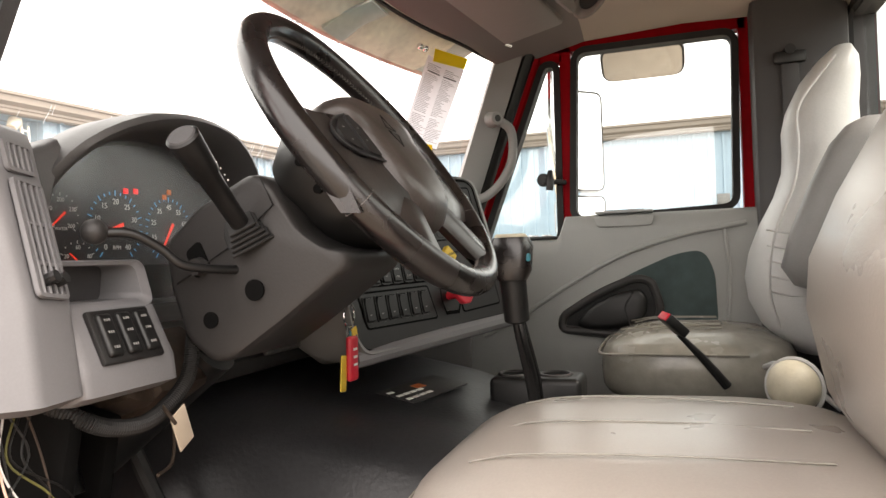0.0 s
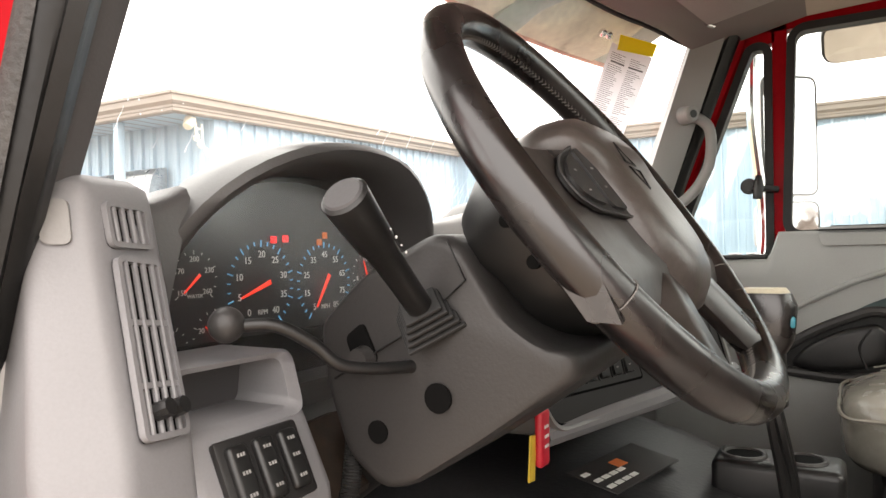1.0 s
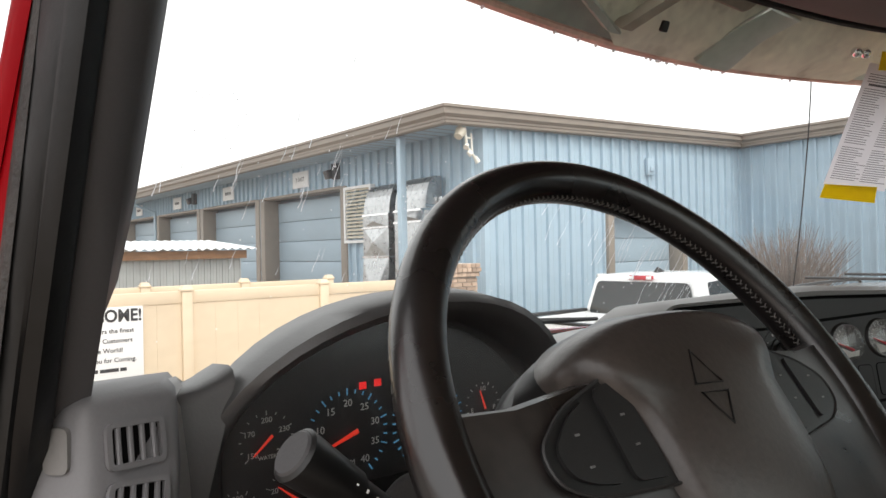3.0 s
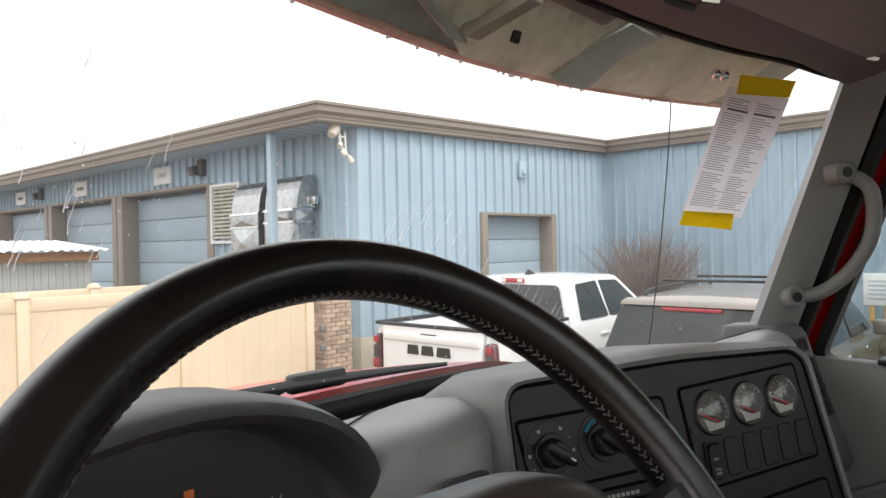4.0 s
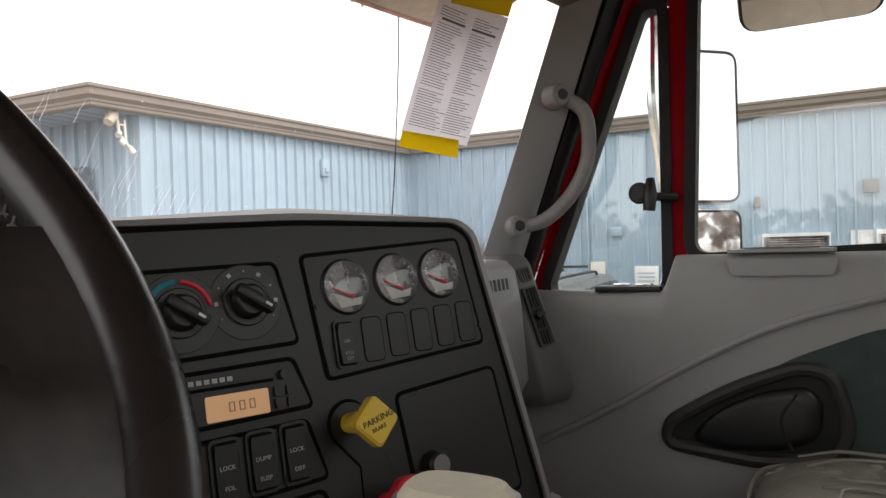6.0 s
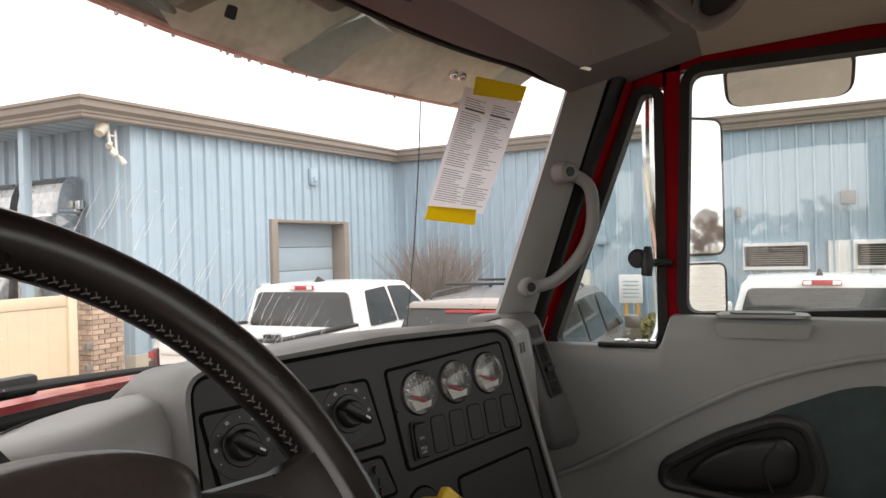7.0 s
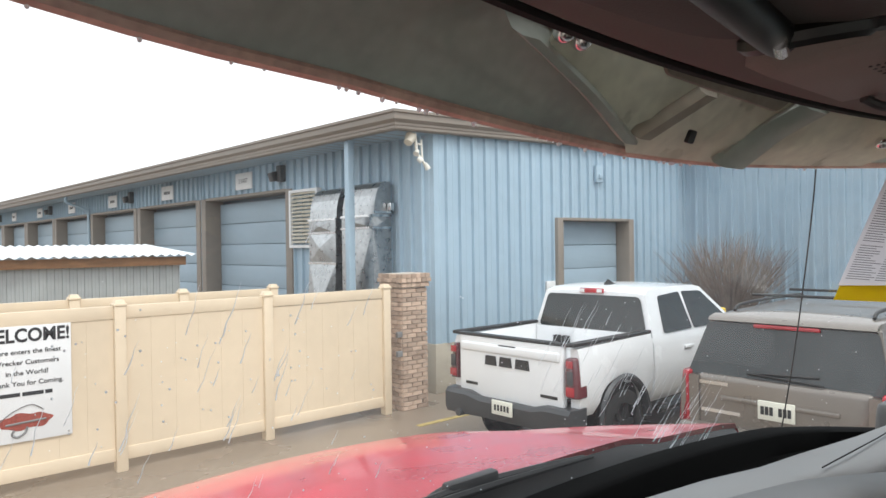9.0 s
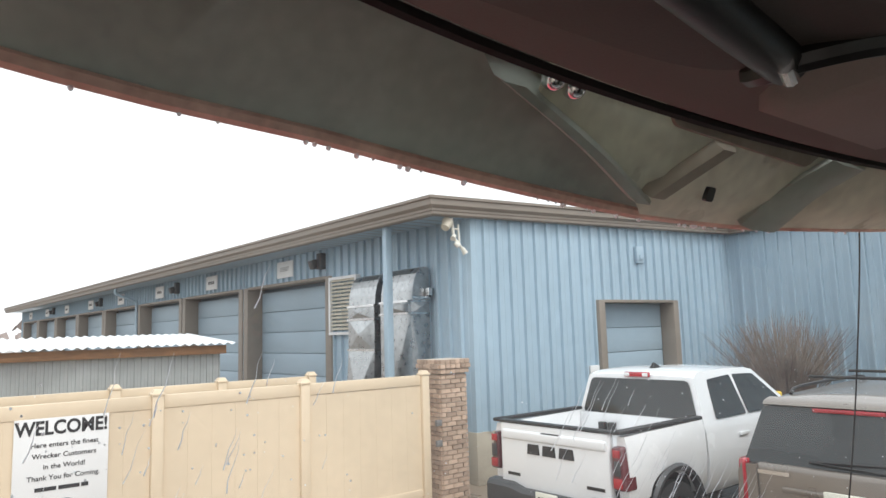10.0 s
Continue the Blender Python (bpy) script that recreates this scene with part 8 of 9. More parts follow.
# pedals and cable bundles under the dash
pd = thing("pedal_assembly", (-0.68, 1.3, 1.5), "black pedal frame and wiring under the dash", "pedals")
b = bm_new()
box(b, (-0.78, 1.28, 1.82), (0.02, 0.16, 0.36), Euler((radians(12), 0, 0)).to_matrix(), 0.006)
box(b, (-0.70, 1.3, 1.8), (0.02, 0.14, 0.36), Euler((radians(12), 0, 0)).to_matrix(), 0.006)
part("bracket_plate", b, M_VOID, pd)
b = bm_new()
cyl(b, (-0.735, 1.3, 2.0), (-0.735, 1.26, 1.87), 0.035, 0.038, 18)
part("booster", b, M_BLACK, pd)
for x in (-0.62, -0.48):
    b = bm_new()
    tube(b, [(x, 1.38, 1.85), (x, 1.25, 1.62)], 0.012, 8)
    box(b, (x, 1.24, 1.6), (0.09, 0.02, 0.08), Euler((radians(-35), 0, 0)).to_matrix(), 0.006)
    part("pedal", b, M_RUBBER, pd)
wr = random.Random(11)
for k, mt in enumerate((M_LIP, M_BLACK, M_MARK, M_BLACK, M_HEDGE, M_BLACK, M_BRONZE, M_BLACK)):
    b = bm_new()
    x0 = -0.845 + 0.006 * k
    tube(b, smooth_line([(x0, 1.2, 1.99), (x0 + wr.uniform(-0.02, 0.02), 1.19, 1.95), (x0 + wr.uniform(-0.03, 0.03), 1.18, 1.91), (x0 + 0.02 + wr.uniform(-0.02, 0.03), 1.19, 1.88), (x0 + 0.03, 1.22, 1.84)]), 0.0012, 6)
    part("wire", b, mt, pd)
b = bm_new()
box(b, (-0.80, 1.19, 1.865), (0.05, 0.04, 0.03), Euler((0, radians(15), radians(20))).to_matrix(), 0.004)
box(b, (-0.865, 1.2, 1.85), (0.04, 0.03, 0.05), Euler((0, radians(35), radians(20))).to_matrix(), 0.004)
part("connector", b, M_BLACK, pd)

# keys
ky = thing("key_ring", (-0.27, 1.13, 1.93), "bunch of keys with yellow and red tags in the ignition", "keys")
b = bm_new()
box(b, (-0.236, 1.158, 2.05), (0.004, 0.03, 0.02), bev=0.0015)
part("key", b, M_CHROME, ky)
b = bm_new()
tube(b, [Vector((-0.24, 1.135, 2.032)) + Vector((0.02 * math.cos(a), 0, 0.02 * math.sin(a))) for a in (2 * math.pi * i / 24 for i in range(24))], 0.0018, 6, closed=True)
tube(b, [(-0.25, 1.135, 2.018), (-0.253, 1.132, 1.985)], 0.0035, 6)
part("ring", b, M_CHROME, ky)
for nm_, c, s, rt, mt in (("yellow_tag", (-0.224, 1.13, 1.976), (0.018, 0.003, 0.072), -16, M_YELLOW), ("yellow_tag", (-0.277, 1.13, 1.938), (0.02, 0.003, 0.06), 8, M_YELLOW), ("red_fob", (-0.253, 1.125, 1.96), (0.03, 0.012, 0.076), 2, M_KNOBRED), ("blue_tag", (-0.246, 1.132, 1.995), (0.010, 0.004, 0.022), 0, M_BLUEP)):
    b = bm_new()
    box(b, c, s, Euler((0, radians(rt), 0)).to_matrix(), min(s) * 0.45, 3)
    part(nm_, b, mt, ky)
b = bm_new()
for k in range(3):
    box(b, (-0.253, 1.1186, 1.95 + 0.013 * k), (0.013, 0.0008, 0.004))
part("print_bar", b, M_MARK, ky)

# ---------------------------------------------------------------- engine cover, console, gear lever
b = bm_new()
rows = []
for y_, zt, x0, x1 in ((1.62, 1.93, -0.42, 0.40), (1.3, 1.905, -0.40, 0.36), (1.05, 1.868, -0.38, 0.30), (0.85, 1.82, -0.36, 0.22), (0.74, 1.76, -0.34, 0.18), (0.7, 1.5, -0.33, 0.17)):
    rows.append([(x0 - 0.08, y_, 1.45), (x0 - 0.03, y_, 1.7), (x0, y_, zt - 0.05), (x0 + 0.05, y_, zt - 0.008), (x0 + 0.16, y_, zt), (x1 - 0.1, y_, zt), (x1 - 0.04, y_, zt - 0.01), (x1, y_, zt - 0.06), (x1 + 0.03, y_, 1.7), (x1 + 0.05, y_, 1.45)])
skin(b, rows, closed=False)
ec = solo("engine_cover", b, M_FLOOR, "black rubber-covered engine hump", "engine cover", angle=60)
b = bm_new()
slope = math.atan2(0.037, 0.25)
box(b, (-0.06, 1.07, 1.874), (0.2, 0.085, 0.003), Euler((slope, 0, radians(-12))).to_matrix(), 0.001)
lb_ = part("warning_label", b, M_SHROUD, ec, "worn dark warning label")
b = bm_new()
rl = Euler((slope, 0, radians(-12))).to_matrix()
for k in range(9):
    box(b, Vector((-0.06, 1.07, 1.8765)) + rl @ Vector((-0.085 + 0.022 * (k % 4), -0.025 + 0.022 * (k // 4), 0)), (0.017, 0.008, 0.001), rl)
part("print_bar", b, M_MARK, lb_)
b = bm_new()
box(b, Vector((-0.06, 1.07, 1.8765)) + rl @ Vector((0.0, 0.012, 0)), (0.028, 0.02, 0.001), rl)
part("print_block", b, M_ORANGE, lb_)

cs = thing("cup_console", (0.06, 0.86, 1.8), "dark cup holder console beside the gear lever", "console")
b = bm_new()
box(b, (0.045, 0.865, 1.84), (0.1, 0.18, 0.095), bev=0.012, seg=3)
part("tray", b, M_BLACK, cs)
for x, y_ in ((0.04, 0.912), (0.046, 0.83)):
    b = bm_new()
    tube(b, [Vector((x, y_, 1.888)) + Vector((0.03 * math.cos(a), 0.03 * math.sin(a), 0)) for a in (2 * math.pi * i / 20 for i in range(20))], 0.004, 6, closed=True)
    part("cup_ring", b, M_SHROUD, cs)
    # black disc on the solid tray paints the cup well's shade
    b = bm_new()
    cyl(b, (x, y_, 1.883), (x, y_, 1.8885), 0.029, seg=20)
    part("cup_well", b, M_VOID, cs)

gl_ = thing("gear_lever", (-0.16, 0.84, 1.83), "black gear lever with air lines and a tall grip", "gear lever")
b = bm_new()
tube(b, smooth_line([(-0.135, 0.83, 1.80), (-0.15, 0.838, 1.9), (-0.178, 0.848, 1.99), (-0.185, 0.852, 2.03)]), 0.010, 10)
for dx in (-0.012, 0.012):
    tube(b, smooth_line([(-0.115 + dx * 2, 0.83, 1.79), (-0.14 + dx, 0.83, 1.9), (-0.176 + dx, 0.84, 1.985), (-0.187 + dx * 0.6, 0.85, 2.04)]), 0.005, 6)
part("shaft", b, M_BLACK, gl_)
b = bm_new()
cyl(b, (-0.184, 0.852, 2.015), (-0.196, 0.854, 2.09), 0.021, 0.022, 18, bev=0.003)
part("sleeve", b, M_BLACK, gl_)
b = bm_new()
skin(b, [[Vector((-0.2, 0.854, z)) + Vector((sup(w, d, 3, k, 20)[0], sup(w, d, 3, k, 20)[1], 0)) for k in range(20)] for z, w, d in ((2.085, 0.022, 0.024), (2.1, 0.027, 0.032), (2.14, 0.028, 0.036), (2.155, 0.022, 0.03))])
gk = part("grip", b, M_LEATHER, gl_, angle=60)
b = bm_new()
box(b, (-0.214, 0.826, 2.122), (0.012, 0.012, 0.014), bev=0.003)
part("selector_button", b, M_BLUEP, gk, "blue selector button")
b = bm_new()
skin(b, [[Vector((-0.2, 0.854, z)) + Vector((sup(w, d, 3, k, 20)[0], sup(w, d, 3, k, 20)[1], 0)) for k in range(20)] for z, w, d in ((2.1555, 0.02, 0.028), (2.161, 0.016, 0.024))])
part("top_plate", b, M_IVORY, gk, "worn pale top plate")


# ---------------------------------------------------------------- seats
def cushion(bm, c, w, d, h, crown=0.03, p=4.0, tilt=0.0, nn=48):
    """A stuffed cushion: rounded block with a crowned top."""
    rot = Euler((radians(tilt), 0, 0)).to_matrix()
    rows = []
    for t, sc in ((0.0, 0.94), (0.12, 0.985), (0.45, 1.0), (0.75, 0.985), (0.9, 0.94), (0.97, 0.86)):
        rows.append([Vector(c) + rot @ Vector((*sup(w / 2 * sc, d / 2 * sc, p, k, nn), h * (t - 1))) for k in range(nn)])
    for sc in (0.72, 0.5, 0.25):
        rows.append([Vector(c) + rot @ Vector((*sup(w / 2 * sc, d / 2 * sc, p * (0.6 + 0.4 * sc), k, nn), crown * (1 - sc * sc) - 0.002)) for k in range(nn)])
    skin(bm, rows)


ds = thing("driver_seat", (-0.513, 0.62, 1.45), "beige-grey vinyl driver's seat with welted seams", "seat")
b = bm_new()
cushion(b, (-0.513, 0.62, 1.918), 0.545, 0.5, 0.15, 0.02, 4.5, -1)
cu_ = part("seat_cushion", b, M_SEAT, ds, angle=70)
b = bm_new()
for dx in (-0.13, 0.0, 0.13):
    tube(b, smooth_line([(-0.513 + dx * 0.9, 0.47, 1.9325), (-0.513 + dx, 0.6, 1.9355), (-0.513 + dx * 1.05, 0.74, 1.9315), (-0.513 + dx * 1.07, 0.8, 1.921)]), 0.0011, 5)
tube(b, smooth_line([(-0.77, 0.5, 1.888), (-0.765, 0.75, 1.885), (-0.74, 0.835, 1.88), (-0.65, 0.866, 1.878), (-0.513, 0.868, 1.878), (-0.37, 0.866, 1.878), (-0.285, 0.835, 1.88), (-0.262, 0.75, 1.885), (-0.258, 0.5, 1.888)]), 0.002, 6)
part("welt", b, M_SEAT2, cu_)
b = bm_new()
rows = []
for z, y0, y1, w in ((1.885, 0.29, 0.38, 0.17), (1.9, 0.27, 0.405, 0.21), (1.95, 0.24, 0.435, 0.25), (2.05, 0.21, 0.455, 0.265), (2.11, 0.2, 0.45, 0.265), (2.185, 0.18, 0.418, 0.26), (2.28, 0.16, 0.365, 0.245), (2.36, 0.15, 0.3, 0.22), (2.42, 0.14, 0.25, 0.16)):
    rows.append([Vector((-0.513, (y0 + y1) / 2, z)) + Vector((*sup(w, (y1 - y0) / 2, 3, k, 32), 0)) for k in range(32)])
skin(b, rows)
bk_ = part("backrest", b, M_SEAT, ds, angle=70)
b = bm_new()
for s in (-1, 1):
    tube(b, smooth_line([(-0.513 + s * 0.17, 0.42, 1.96), (-0.513 + s * 0.175, 0.437, 2.08), (-0.513 + s * 0.165, 0.38, 2.22), (-0.513 + s * 0.13, 0.3, 2.34)]), 0.003, 5)
part("welt", b, M_SEAT, bk_)
b = bm_new()
box(b, (-0.513, 0.62, 1.66), (0.46, 0.42, 0.24), bev=0.03)
box(b, (-0.513, 0.62, 1.5), (0.4, 0.36, 0.1), bev=0.01)
part("seat_base", b, M_BLACK, ds, "black suspension base")
b = bm_new()
ball(b, (0.095, 0.40, 1.868), 0.052, 24, (1, 0.9, 0.95))
kb_ = solo("ivory_ball", b, M_IVORY, "pale ball-shaped cap between the seats", "ball")
kb_b = bm_new()
tube(kb_b, [Vector((0.09, 0.40, 1.866)) + Vector((0.054 * math.cos(a) * 0.35, 0.05 * math.cos(a) * 0.9, 0.053 * math.sin(a))) for a in (2 * math.pi * i / 28 for i in range(28))], 0.004, 6, closed=True)
part("rim_band", kb_b, M_SEAT3, kb_)
b = bm_new()
cyl(b, (0.1, 0.4, 1.5), (0.1, 0.4, 1.83), 0.03, 0.026, 14)
part("stand", b, M_BLACK, kb_)

ps = thing("passenger_seat", (0.6, 0.5, 1.45), "worn grey vinyl passenger seat with a folded armrest", "seat")
b = bm_new()
cushion(b, (0.59, 0.56, 1.91), 0.49, 0.46, 0.13, 0.03, 3.6)
pc = part("seat_cushion", b, M_SEAT2, ps, angle=70)
b = bm_new()
rr = random.Random(5)
for k in range(9):
    x = 0.4 + 0.045 * k
    tube(b, smooth_line([(x, 0.74 - 0.1 * rr.random(), 1.929), (x + rr.uniform(-0.03, 0.03), 0.65, 1.938), (x + rr.uniform(-0.05, 0.05), 0.5, 1.94)]), 0.0022, 4)
tube(b, smooth_line([(0.35, 0.45, 1.885), (0.352, 0.7, 1.885), (0.4, 0.78, 1.88), (0.59, 0.79, 1.88), (0.78, 0.78, 1.88), (0.83, 0.7, 1.885)]), 0.004, 6)
part("creases", b, M_SEAT2, pc)
b = bm_new()
rows = []
for z, yc, w, t in ((1.875, 0.28, 0.17, 0.06), (1.93, 0.31, 0.2, 0.085), (1.99, 0.328, 0.212, 0.095), (2.05, 0.333, 0.215, 0.097), (2.11, 0.325, 0.21, 0.094), (2.18, 0.303, 0.195, 0.089), (2.25, 0.272, 0.165, 0.084), (2.31, 0.254, 0.14, 0.082), (2.36, 0.249, 0.125, 0.084), (2.41, 0.25, 0.118, 0.084), (2.46, 0.245, 0.112, 0.078), (2.53, 0.225, 0.1, 0.064), (2.575, 0.207, 0.082, 0.045), (2.605, 0.196, 0.05, 0.022)):
    rows.append([Vector((0.6, yc, z)) + Vector((*sup(w, t, 2.4, k, 32), 0)) for k in range(32)])
skin(b, rows)
pb = part("backrest", b, M_SEAT3, ps, "light grey vinyl backrest", angle=70)
b = bm_new()
tube(b, smooth_line([(0.47, 0.235, 2.56), (0.455, 0.315, 2.45), (0.45, 0.32, 2.36), (0.43, 0.335, 2.27), (0.4, 0.385, 2.15), (0.392, 0.4, 2.03), (0.41, 0.38, 1.94)]), 0.0035, 6)
for k in range(5):
    z = 2.02 + 0.035 * k
    tube(b, smooth_line([(0.392, 0.29, z), (0.388, 0.35, z - 0.006), (0.405, 0.4, z + 0.004)]), 0.0022, 5)
part("welt", b, M_SEAT3, pb)
b = bm_new()
rows = []
for z, yc, w, t in ((2.028, 0.352, 0.02, 0.022), (2.04, 0.362, 0.04, 0.045), (2.08, 0.372, 0.046, 0.06), (2.15, 0.35, 0.047, 0.063), (2.26, 0.308, 0.047, 0.061), (2.34, 0.272, 0.045, 0.056), (2.375, 0.254, 0.038, 0.044), (2.39, 0.246, 0.02, 0.022)):
    rows.append([Vector((0.335, yc - 0.05, z)) + Vector((*sup(w, t, 3, k, 24), 0)) for k in range(24)])
skin(b, rows)
part("armrest", b, M_ARM, ps, "dark grey folded-up armrest", angle=70)
b = bm_new()
box(b, (0.59, 0.53, 1.62), (0.42, 0.4, 0.3), bev=0.03)
part("seat_base", b, M_BLACK, ps)
b = bm_new()
tube(b, smooth_line([(0.36, 0.42, 1.86), (0.30, 0.40, 1.875), (0.26, 0.36, 1.85), (0.22, 0.3, 1.8)]), 0.006, 8)
part("hinge_wire", b, M_SEAT3, ps)

# seat belt buckle on its stalk, and the belt on the rear pillar
bu = thing("belt_buckle", (0.34, 0.5, 1.8), "black belt buckle with a red button on a stalk", "seat belt")
b = bm_new()
tube(b, [(0.285, 0.598, 1.94), (0.31, 0.55, 1.885), (0.33, 0.5, 1.82)], [0.006, 0.009, 0.011], 10)
part("stalk", b, M_BLACK, bu)
b = bm_new()
qb = turned(Vector((-0.45, 0.62, 0.65)), (1, 0.4, 0))
box(b, (0.277, 0.607, 1.962), (0.04, 0.022, 0.062), qb, 0.005)
bb_ = part("buckle", b, M_BLACK, bu)
b = bm_new()
box(b, Vector((0.277, 0.607, 1.962)) + qb @ Vector((0, 0, 0.0315)), (0.032, 0.018, 0.006), qb, 0.002)
part("release_button", b, M_KNOBRED, bb_)
sbel = thing("seat_belt", (0.83, 0.3, 2.3), "dark webbing seat belt hanging on the rear pillar", "seat belt")
b = bm_new()
box(b, (0.826, 0.275, 2.3), (0.006, 0.045, 0.74), bev=0.002)
part("webbing", b, M_TRIMDK, sbel)
b = bm_new()
box(b, (0.822, 0.275, 2.655), (0.02, 0.085, 0.035), bev=0.008)
cyl(b, (0.83, 0.275, 2.675), (0.808, 0.275, 2.675), 0.014, seg=14)
part("upper_guide", b, M_BLACK, sbel)
b = bm_new()
pts = rounded([(0.818, 0.255, 2.375), (0.818, 0.297, 2.375), (0.818, 0.29, 2.405), (0.818, 0.262, 2.405)], 0.006)
band(b, pts, True, (-0.003, 0, 0), 0.007)
part("latch_tongue", b, M_CHROME, sbel)

# ---------------------------------------------------------------- grab handle on the pillar
gh = thing("grab_handle", (0.83, 1.18, 2.4), "bowed grey grab handle bolted to the windscreen pillar", "handle")
p0, p1 = Vector((0.83, 1.134, 2.566)), Vector((0.826, 1.23, 2.311))
b = bm_new()
tube(b, smooth_line([p0 + Vector((0.006, 0.006, 0)), p0 + Vector((0.016, -0.012, -0.004)), p0 + Vector((0.032, -0.044, -0.032)), Vector((0.872, 1.085, 2.478)), Vector((0.873, 1.096, 2.42)), p1 + Vector((0.042, -0.1, 0.052)), p1 + Vector((0.03, -0.055, 0.012)), p1 + Vector((0.014, -0.016, 0.0)), p1 + Vector((0.004, 0.004, 0))], 7), [0.015] * 3 + [0.0145] * 51 + [0.015] * 3, 16)
part("grip", b, M_PILLAR, gh)
for p in (p0, p1):
    b = bm_new()
    cyl(b, p + Vector((0.014, 0.018, 0)), p + Vector((-0.011, -0.0145, 0)), 0.026, 0.0215, 24, bev=0.004)
    m_ = part("mount", b, M_PILLAR, gh)
    b = bm_new()
    cyl(b, p + Vector((-0.010, -0.0135, 0)), p + Vector((-0.0122, -0.0162, 0)), 0.0115, 0.0105, 18)
    part("bolt", b, M_BLACK, m_)

# ---------------------------------------------------------------- paper taped to the windscreen
def on_glass(x, z, off=0.006):
    return Vector((x, glass_y(x, z) - off, z))


pp = thing("paper_notice", on_glass(0.7, 2.6), "printed white sheet taped inside the windscreen", "paper")
c00, c10, c01, c11 = Vector((0.614, 2.734)), Vector((0.79, 2.725)), Vector((0.632, 2.496)), Vector((0.802, 2.481))


def sheet(s, t, off=0.006):
    q = c00.lerp(c10, s).lerp(c01.lerp(c11, s), t)
    return on_glass(q.x, q.y, off)


b = bm_new()
skin(b, [[sheet(i / 8, j / 10) for i in range(9)] for j in range(11)], closed=False)
sh_ = part("sheet", b, M_PAPER, pp)
b = bm_new()
for j in range(46):
    t = 0.08 + j * 0.019
    if j in (4, 5, 30):
        continue
    for s0, s1 in ((0.06, 0.3 + 0.14 * rr.random()), (0.55, 0.72 + 0.2 * rr.random())):
        if j > 36:
            s1 = min(0.94, s1 + 0.1)
        h_ = 0.005
        vq = [b.verts.new(sheet(s, tt, 0.0075)) for s, tt in ((s0, t), (s1, t), (s1, t + h_), (s0, t + h_))]
        b.faces.new(vq)
for s0, s1 in ((0.1, 0.45), (0.55, 0.9)):
    vq = [b.verts.new(sheet(s, tt, 0.0075)) for s, tt in ((s0, 0.155), (s1, 0.155), (s1, 0.172), (s0, 0.172))]
    b.faces.new(vq)
part("print_line", b, M_INK, sh_)
for pts in ([(0.1, -0.09), (0.97, -0.13), (0.97, 0.0), (0.15, 0.05)], [(0.0, 1.0), (0.0, 1.12), (0.9, 1.11), (0.84, 0.97)]):
    b = bm_new()
    f_ = [sheet(s, t, 0.009) for s, t in pts]
    plate(b, f_, (0, -0.001, 0))
    part("tape", b, M_TAPE, pp, "bright yellow tape strip")
b = bm_new()
for k, x in enumerate((0.60, 0.625)):
    ball(b, on_glass(x, 2.757, -0.02), 0.011, 10)
solo("clear_clip", b, M_CHROME, "clear plastic clips behind the header", "clip")

# ---------------------------------------------------------------- overhead fittings
oc = thing("overhead_console", (-0.04, 1.05, 2.79), "taupe overhead console with perforated speaker grille", "console")
b = bm_new()
rows = []
for x, q in ((-0.11, 0.02), (-0.095, 0.0), (0.0, 0.0), (0.105, 0.0), (0.125, 0.015)):
    rows.append([(x, 1.215 - q, 2.768 + q * 0.3), (x, 1.19 - q, 2.752 + q * 0.4), (x, 1.0, 2.762 + q * 0.4), (x, 0.9 + q, 2.785 + q * 0.3), (x, 0.86 + q, 2.84), (x, 1.2, 2.84)])
skin(b, rows)
con = part("housing", b, M_HEADLT, oc, angle=50)
b = bm_new()
for i in range(12):
    for j in range(21):
        x, y_ = -0.043 + 0.0142 * i, 0.976 + 0.0069 * j
        z = 2.752 + (1.19 - y_) * 0.0526 - 0.0006
        cyl(b, (x, y_, z + 0.001), (x, y_, z - 0.0004), 0.0019, seg=6)
part("speaker_perforation", b, M_BLACK, con, "rows of small speaker holes")
b = bm_new()
tube(b, smooth_line([(0.1, 1.165, 2.752), (0.12, 1.155, 2.744), (0.16, 1.15, 2.746)]), 0.006, 8)
part("visor_clip", b, M_TRIMDK, con)
sv = thing("inside_visor", (-0.35, 1.1, 2.745), "folded-up dark taupe sun visor under the header", "visor")
b = bm_new()
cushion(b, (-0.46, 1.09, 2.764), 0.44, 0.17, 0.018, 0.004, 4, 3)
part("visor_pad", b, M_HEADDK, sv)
b = bm_new()
tube(b, smooth_line([(-0.52, 1.07, 2.745), (-0.39, 1.09, 2.742), (-0.262, 1.11, 2.742)]), 0.015, 12)
arm_ = part("pivot_arm", b, M_BLACK, sv)
b = bm_new()
tube(b, smooth_line([(-0.25, 1.142, 2.747), (-0.264, 1.125, 2.74), (-0.268, 1.095, 2.739), (-0.243, 1.065, 2.744), (-0.2, 1.05, 2.752)]), [0.004] + [0.009] * 20 + [0.006] * 4, 8)
part("hook", b, M_BLACK, arm_)
b = bm_new()
cyl(b, (-0.29, 1.098, 2.731), (-0.262, 1.108, 2.731), 0.006, seg=10)
part("pin", b, M_CHROME, arm_)
sv2 = thing("inside_visor", (0.55, 1.08, 2.76), "folded-up taupe passenger sun visor", "visor")
b = bm_new()
skin(b, [rounded([Vector(p) + (Vector((0.42, 1.0, 2.77)) - Vector(p)) * g + Vector((0, 0, d)) for p in ((0.16, 1.125, 2.754), (0.71, 1.058, 2.758), (0.63, 0.872, 2.772), (0.15, 0.938, 2.77))], 0.018) for g, d in ((0.03, 0.0), (0.0, 0.004), (0.0, 0.016), (0.03, 0.02))])
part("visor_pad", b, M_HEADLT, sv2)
b = bm_new()
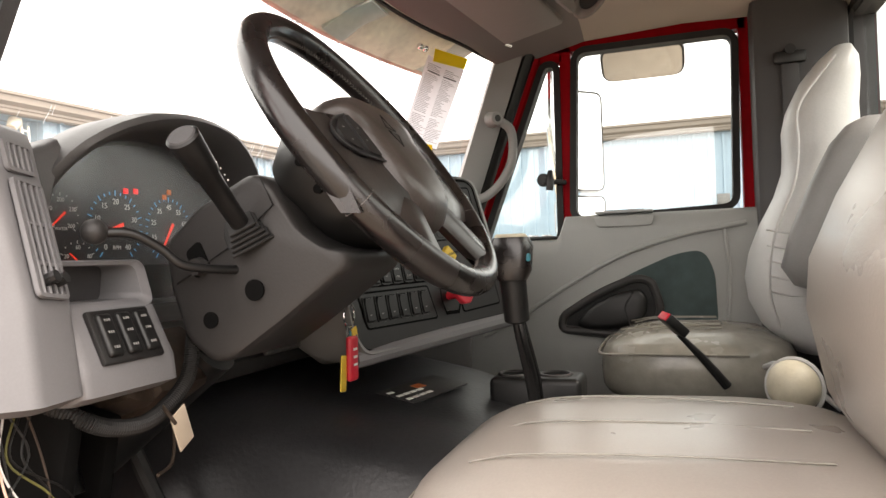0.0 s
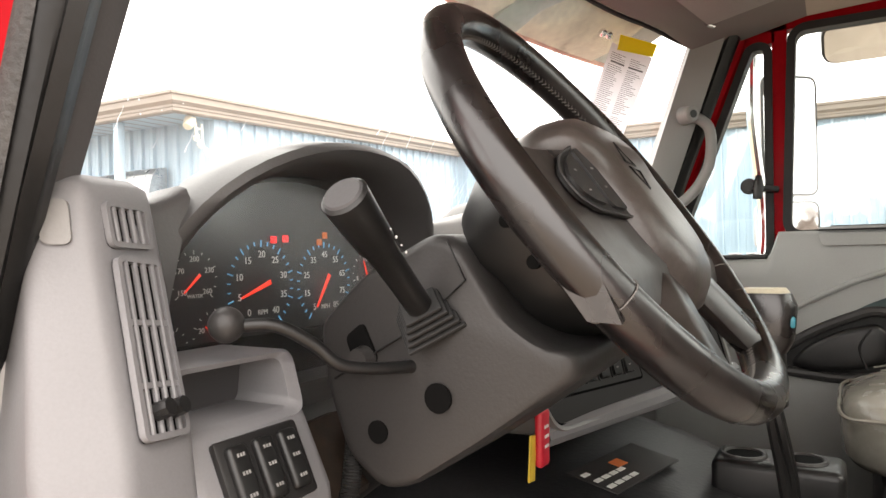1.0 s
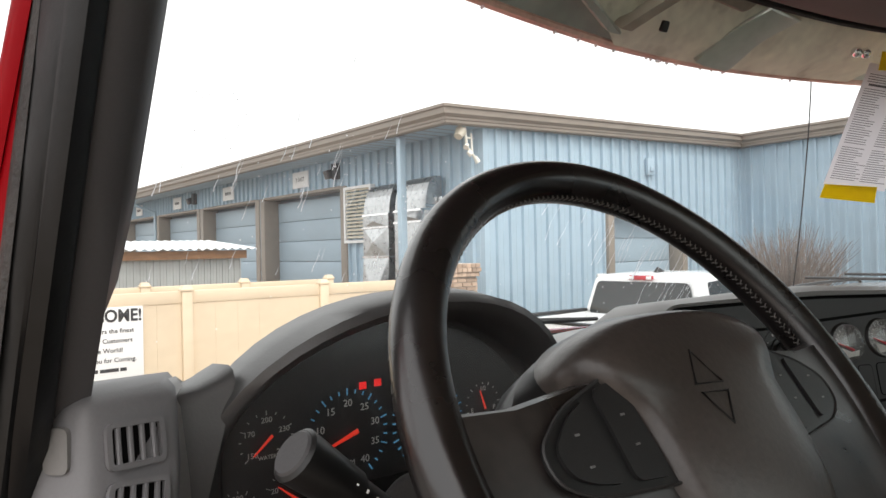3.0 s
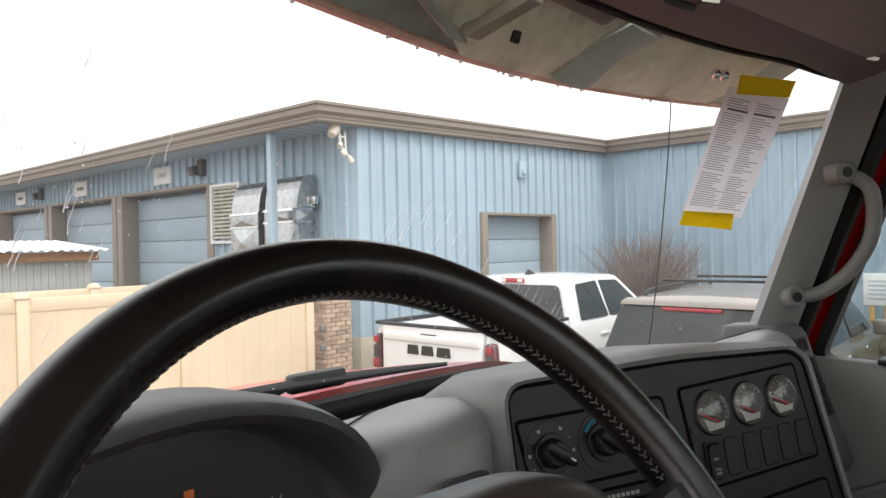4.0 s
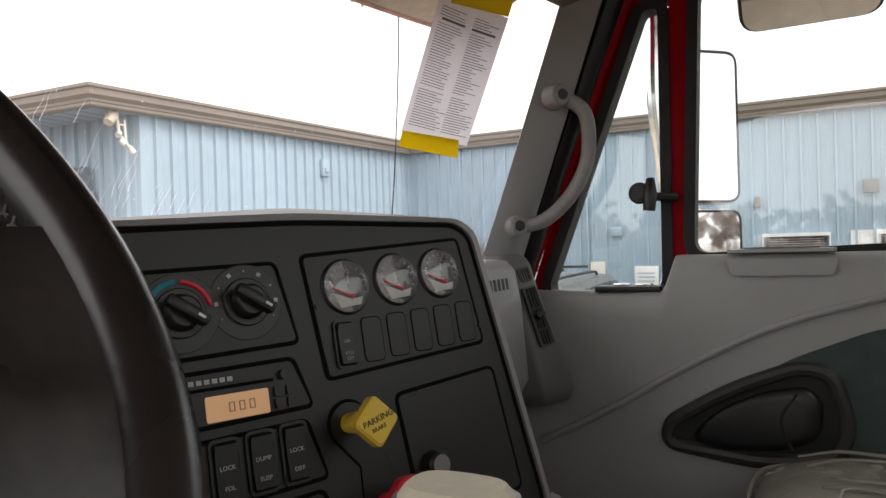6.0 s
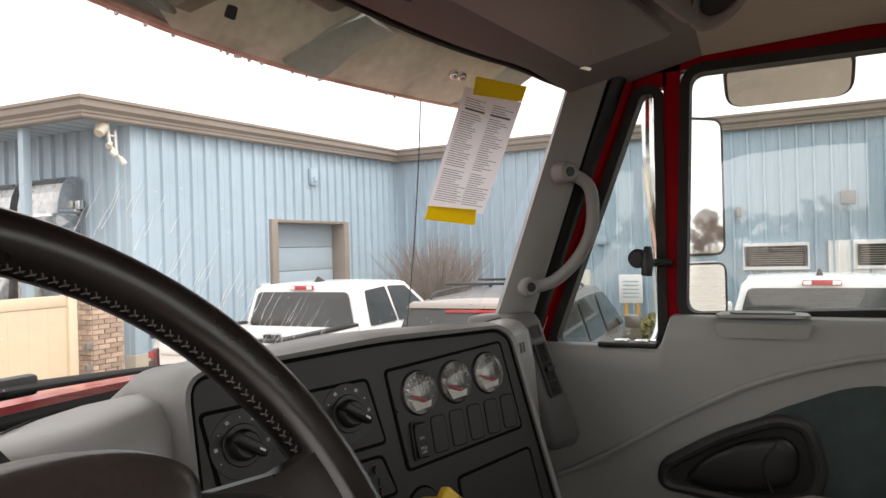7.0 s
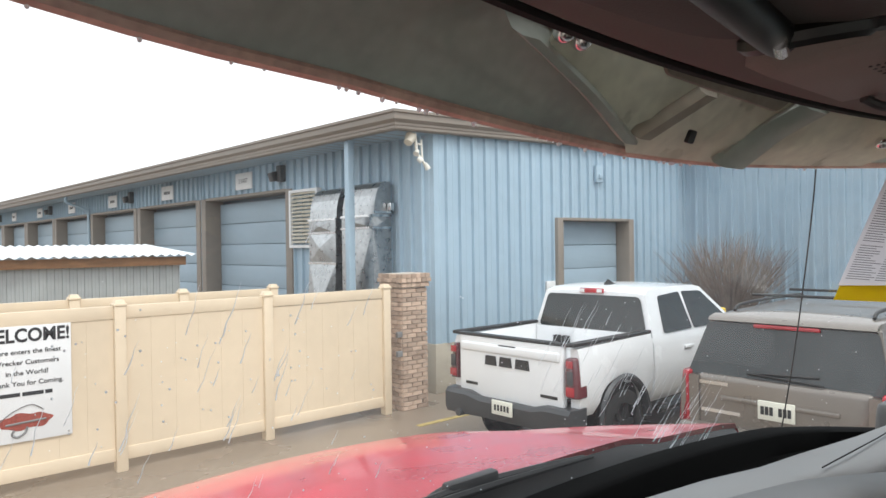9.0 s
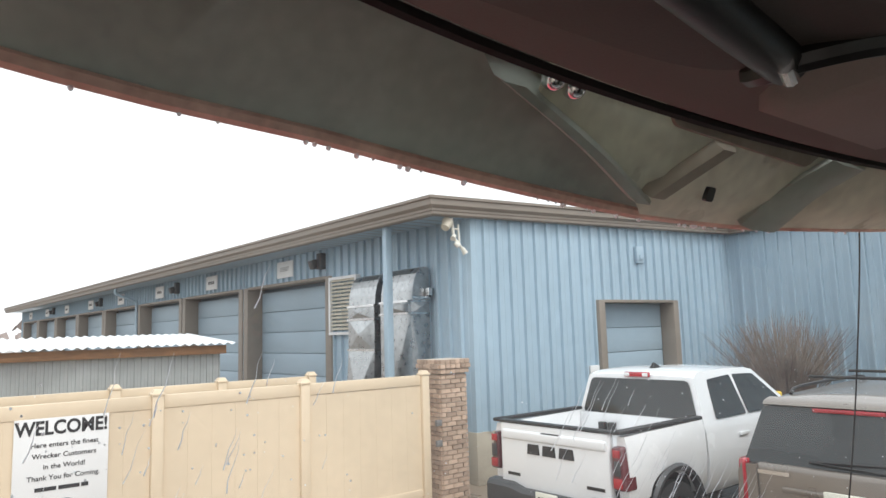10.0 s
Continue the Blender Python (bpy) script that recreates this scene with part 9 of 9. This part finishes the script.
cyl(b, (0.705, 1.062, 2.765), (0.735, 1.05, 2.765), 0.006, seg=10)
part("pivot_pin", b, M_CHROME, sv2)
b = bm_new()
tube(b, [(0.145, 1.135, 2.75), (0.17, 1.122, 2.75)], 0.007, 8)
part("visor_clip", b, M_CHROME, sv2)
npk = thing("net_pocket", (0.5, 0.8, 2.82), "roof shelf pocket with black netting and round speaker end", "pocket")
b = bm_new()
skin(b, [[Vector(p) + Vector((0, dy, dz)) for dy, dz in ((0.012, 0.012), (0.006, -0.006), (-0.006, -0.009), (-0.012, 0.004), (-0.008, 0.05), (0.012, 0.05))] for p in smooth_line([(-0.14, 0.895, 2.772), (0.0, 0.89, 2.77), (0.16, 0.885, 2.768), (0.29, 0.872, 2.764), (0.39, 0.85, 2.758), (0.47, 0.828, 2.752)])])
part("frame", b, M_HEADLT, npk, angle=60)
b = bm_new()
cyl(b, (0.2, 0.905, 2.77), (0.22, 0.9, 2.77), 0.022, seg=18, bev=0.004)
part("visor_socket", b, M_HEADLT, npk)
net = [(-0.14, 0.875, 2.792), (0.14, 0.868, 2.79), (0.3, 0.846, 2.79), (0.4, 0.815, 2.79), (0.36, 0.762, 2.806), (0.2, 0.765, 2.81), (-0.12, 0.78, 2.812)]
b = bm_new()
plate(b, net, (0, 0, 0.006))
part("netting", b, M_RUBBER, npk, "black pocket netting")
b = bm_new()
for k in range(34):
    t = -0.13 + 0.0152 * k
    tube(b, [(t, 0.875 - max(0, t - 0.14) * 0.22, 2.788), (t * 0.92, 0.77, 2.804)], 0.001, 4)
for k in range(9):
    tube(b, [(-0.13, 0.872 - 0.011 * k, 2.79 + 0.002 * k), (0.16, 0.864 - 0.011 * k, 2.788 + 0.002 * k), (0.37, 0.83 - 0.008 * k, 2.788 + 0.002 * k)], 0.001, 4)
part("net_cord", b, M_BLACK, npk)
# oval loop that ends the pocket
sc = Vector((0.455, 0.776, 2.777))
su = Vector((-0.045, -0.0425, 0.0325)).normalized()
sn = Vector((-0.93, -0.2, -0.32))
sn = (sn - su * sn.dot(su)).normalized()
sw_ = sn.cross(su)
b = bm_new()
rows = []
for g, d in ((0.96, -0.045), (1.1, -0.02), (1.06, 0.004), (0.9, 0.01), (0.76, 0.004), (0.7, -0.012), (0.68, -0.03)):
    rows.append([sc + su * 0.068 * g * math.cos(a) + sw_ * 0.036 * (g - 0.04) * math.sin(a) + sn * d for a in (2 * math.pi * i / 32 for i in range(32))])
skin(b, rows)
part("round_end", b, M_HEADLT, npk, angle=60)
b = bm_new()
plate(b, [sc + su * 0.047 * math.cos(a) + sw_ * 0.023 * math.sin(a) - sn * 0.006 for a in (2 * math.pi * i / 28 for i in range(28))], sn * -0.004)
part("mesh_face", b, M_SHROUD, npk, "dark oval mesh")

# ---------------------------------------------------------------- rain on the windscreen
b = bm_new()
rs = random.Random(21)
for i in range(110):
    if i < 62:
        x = rs.uniform(-0.1, 0.5)
        z = 2.50 - 0.42 * (x + 0.1) + rs.uniform(-0.06, 0.04)
        ln_ = rs.uniform(0.02, 0.075)
    elif i < 98:
        x, z = rs.gauss(-0.62, 0.1), rs.gauss(2.5, 0.035)
        ln_ = rs.uniform(0.012, 0.045)
    else:
        x, z = rs.uniform(-0.75, -0.25), rs.uniform(2.34, 2.41)
        ln_ = rs.uniform(0.01, 0.03)
    bend = rs.uniform(-0.32, -0.1)
    qs = [on_glass(x + ln_ * (bend * t + 0.03 * math.sin(9 * t + i)), z - ln_ * t, -0.003) for t in (0, 0.25, 0.5, 0.75, 1.0)]
    th = rs.uniform(0.4, 0.8)
    tube(b, qs, [0.0001 * th, 0.0003 * th, 0.0005 * th, 0.0006 * th, 0.0009 * th], 5)
for i in range(330):
    x, z = (rs.gauss(-0.6, 0.13), rs.gauss(2.49, 0.03)) if i < 90 else (rs.uniform(-0.85, 0.8), rs.uniform(2.15, 2.5))
    ball(b, on_glass(x, z, -0.002), rs.uniform(0.0003, 0.001), 6)
solo("rain_streaks", b, M_WATER, "rain drops and streaks on the windscreen", "rain", kind="stuff")
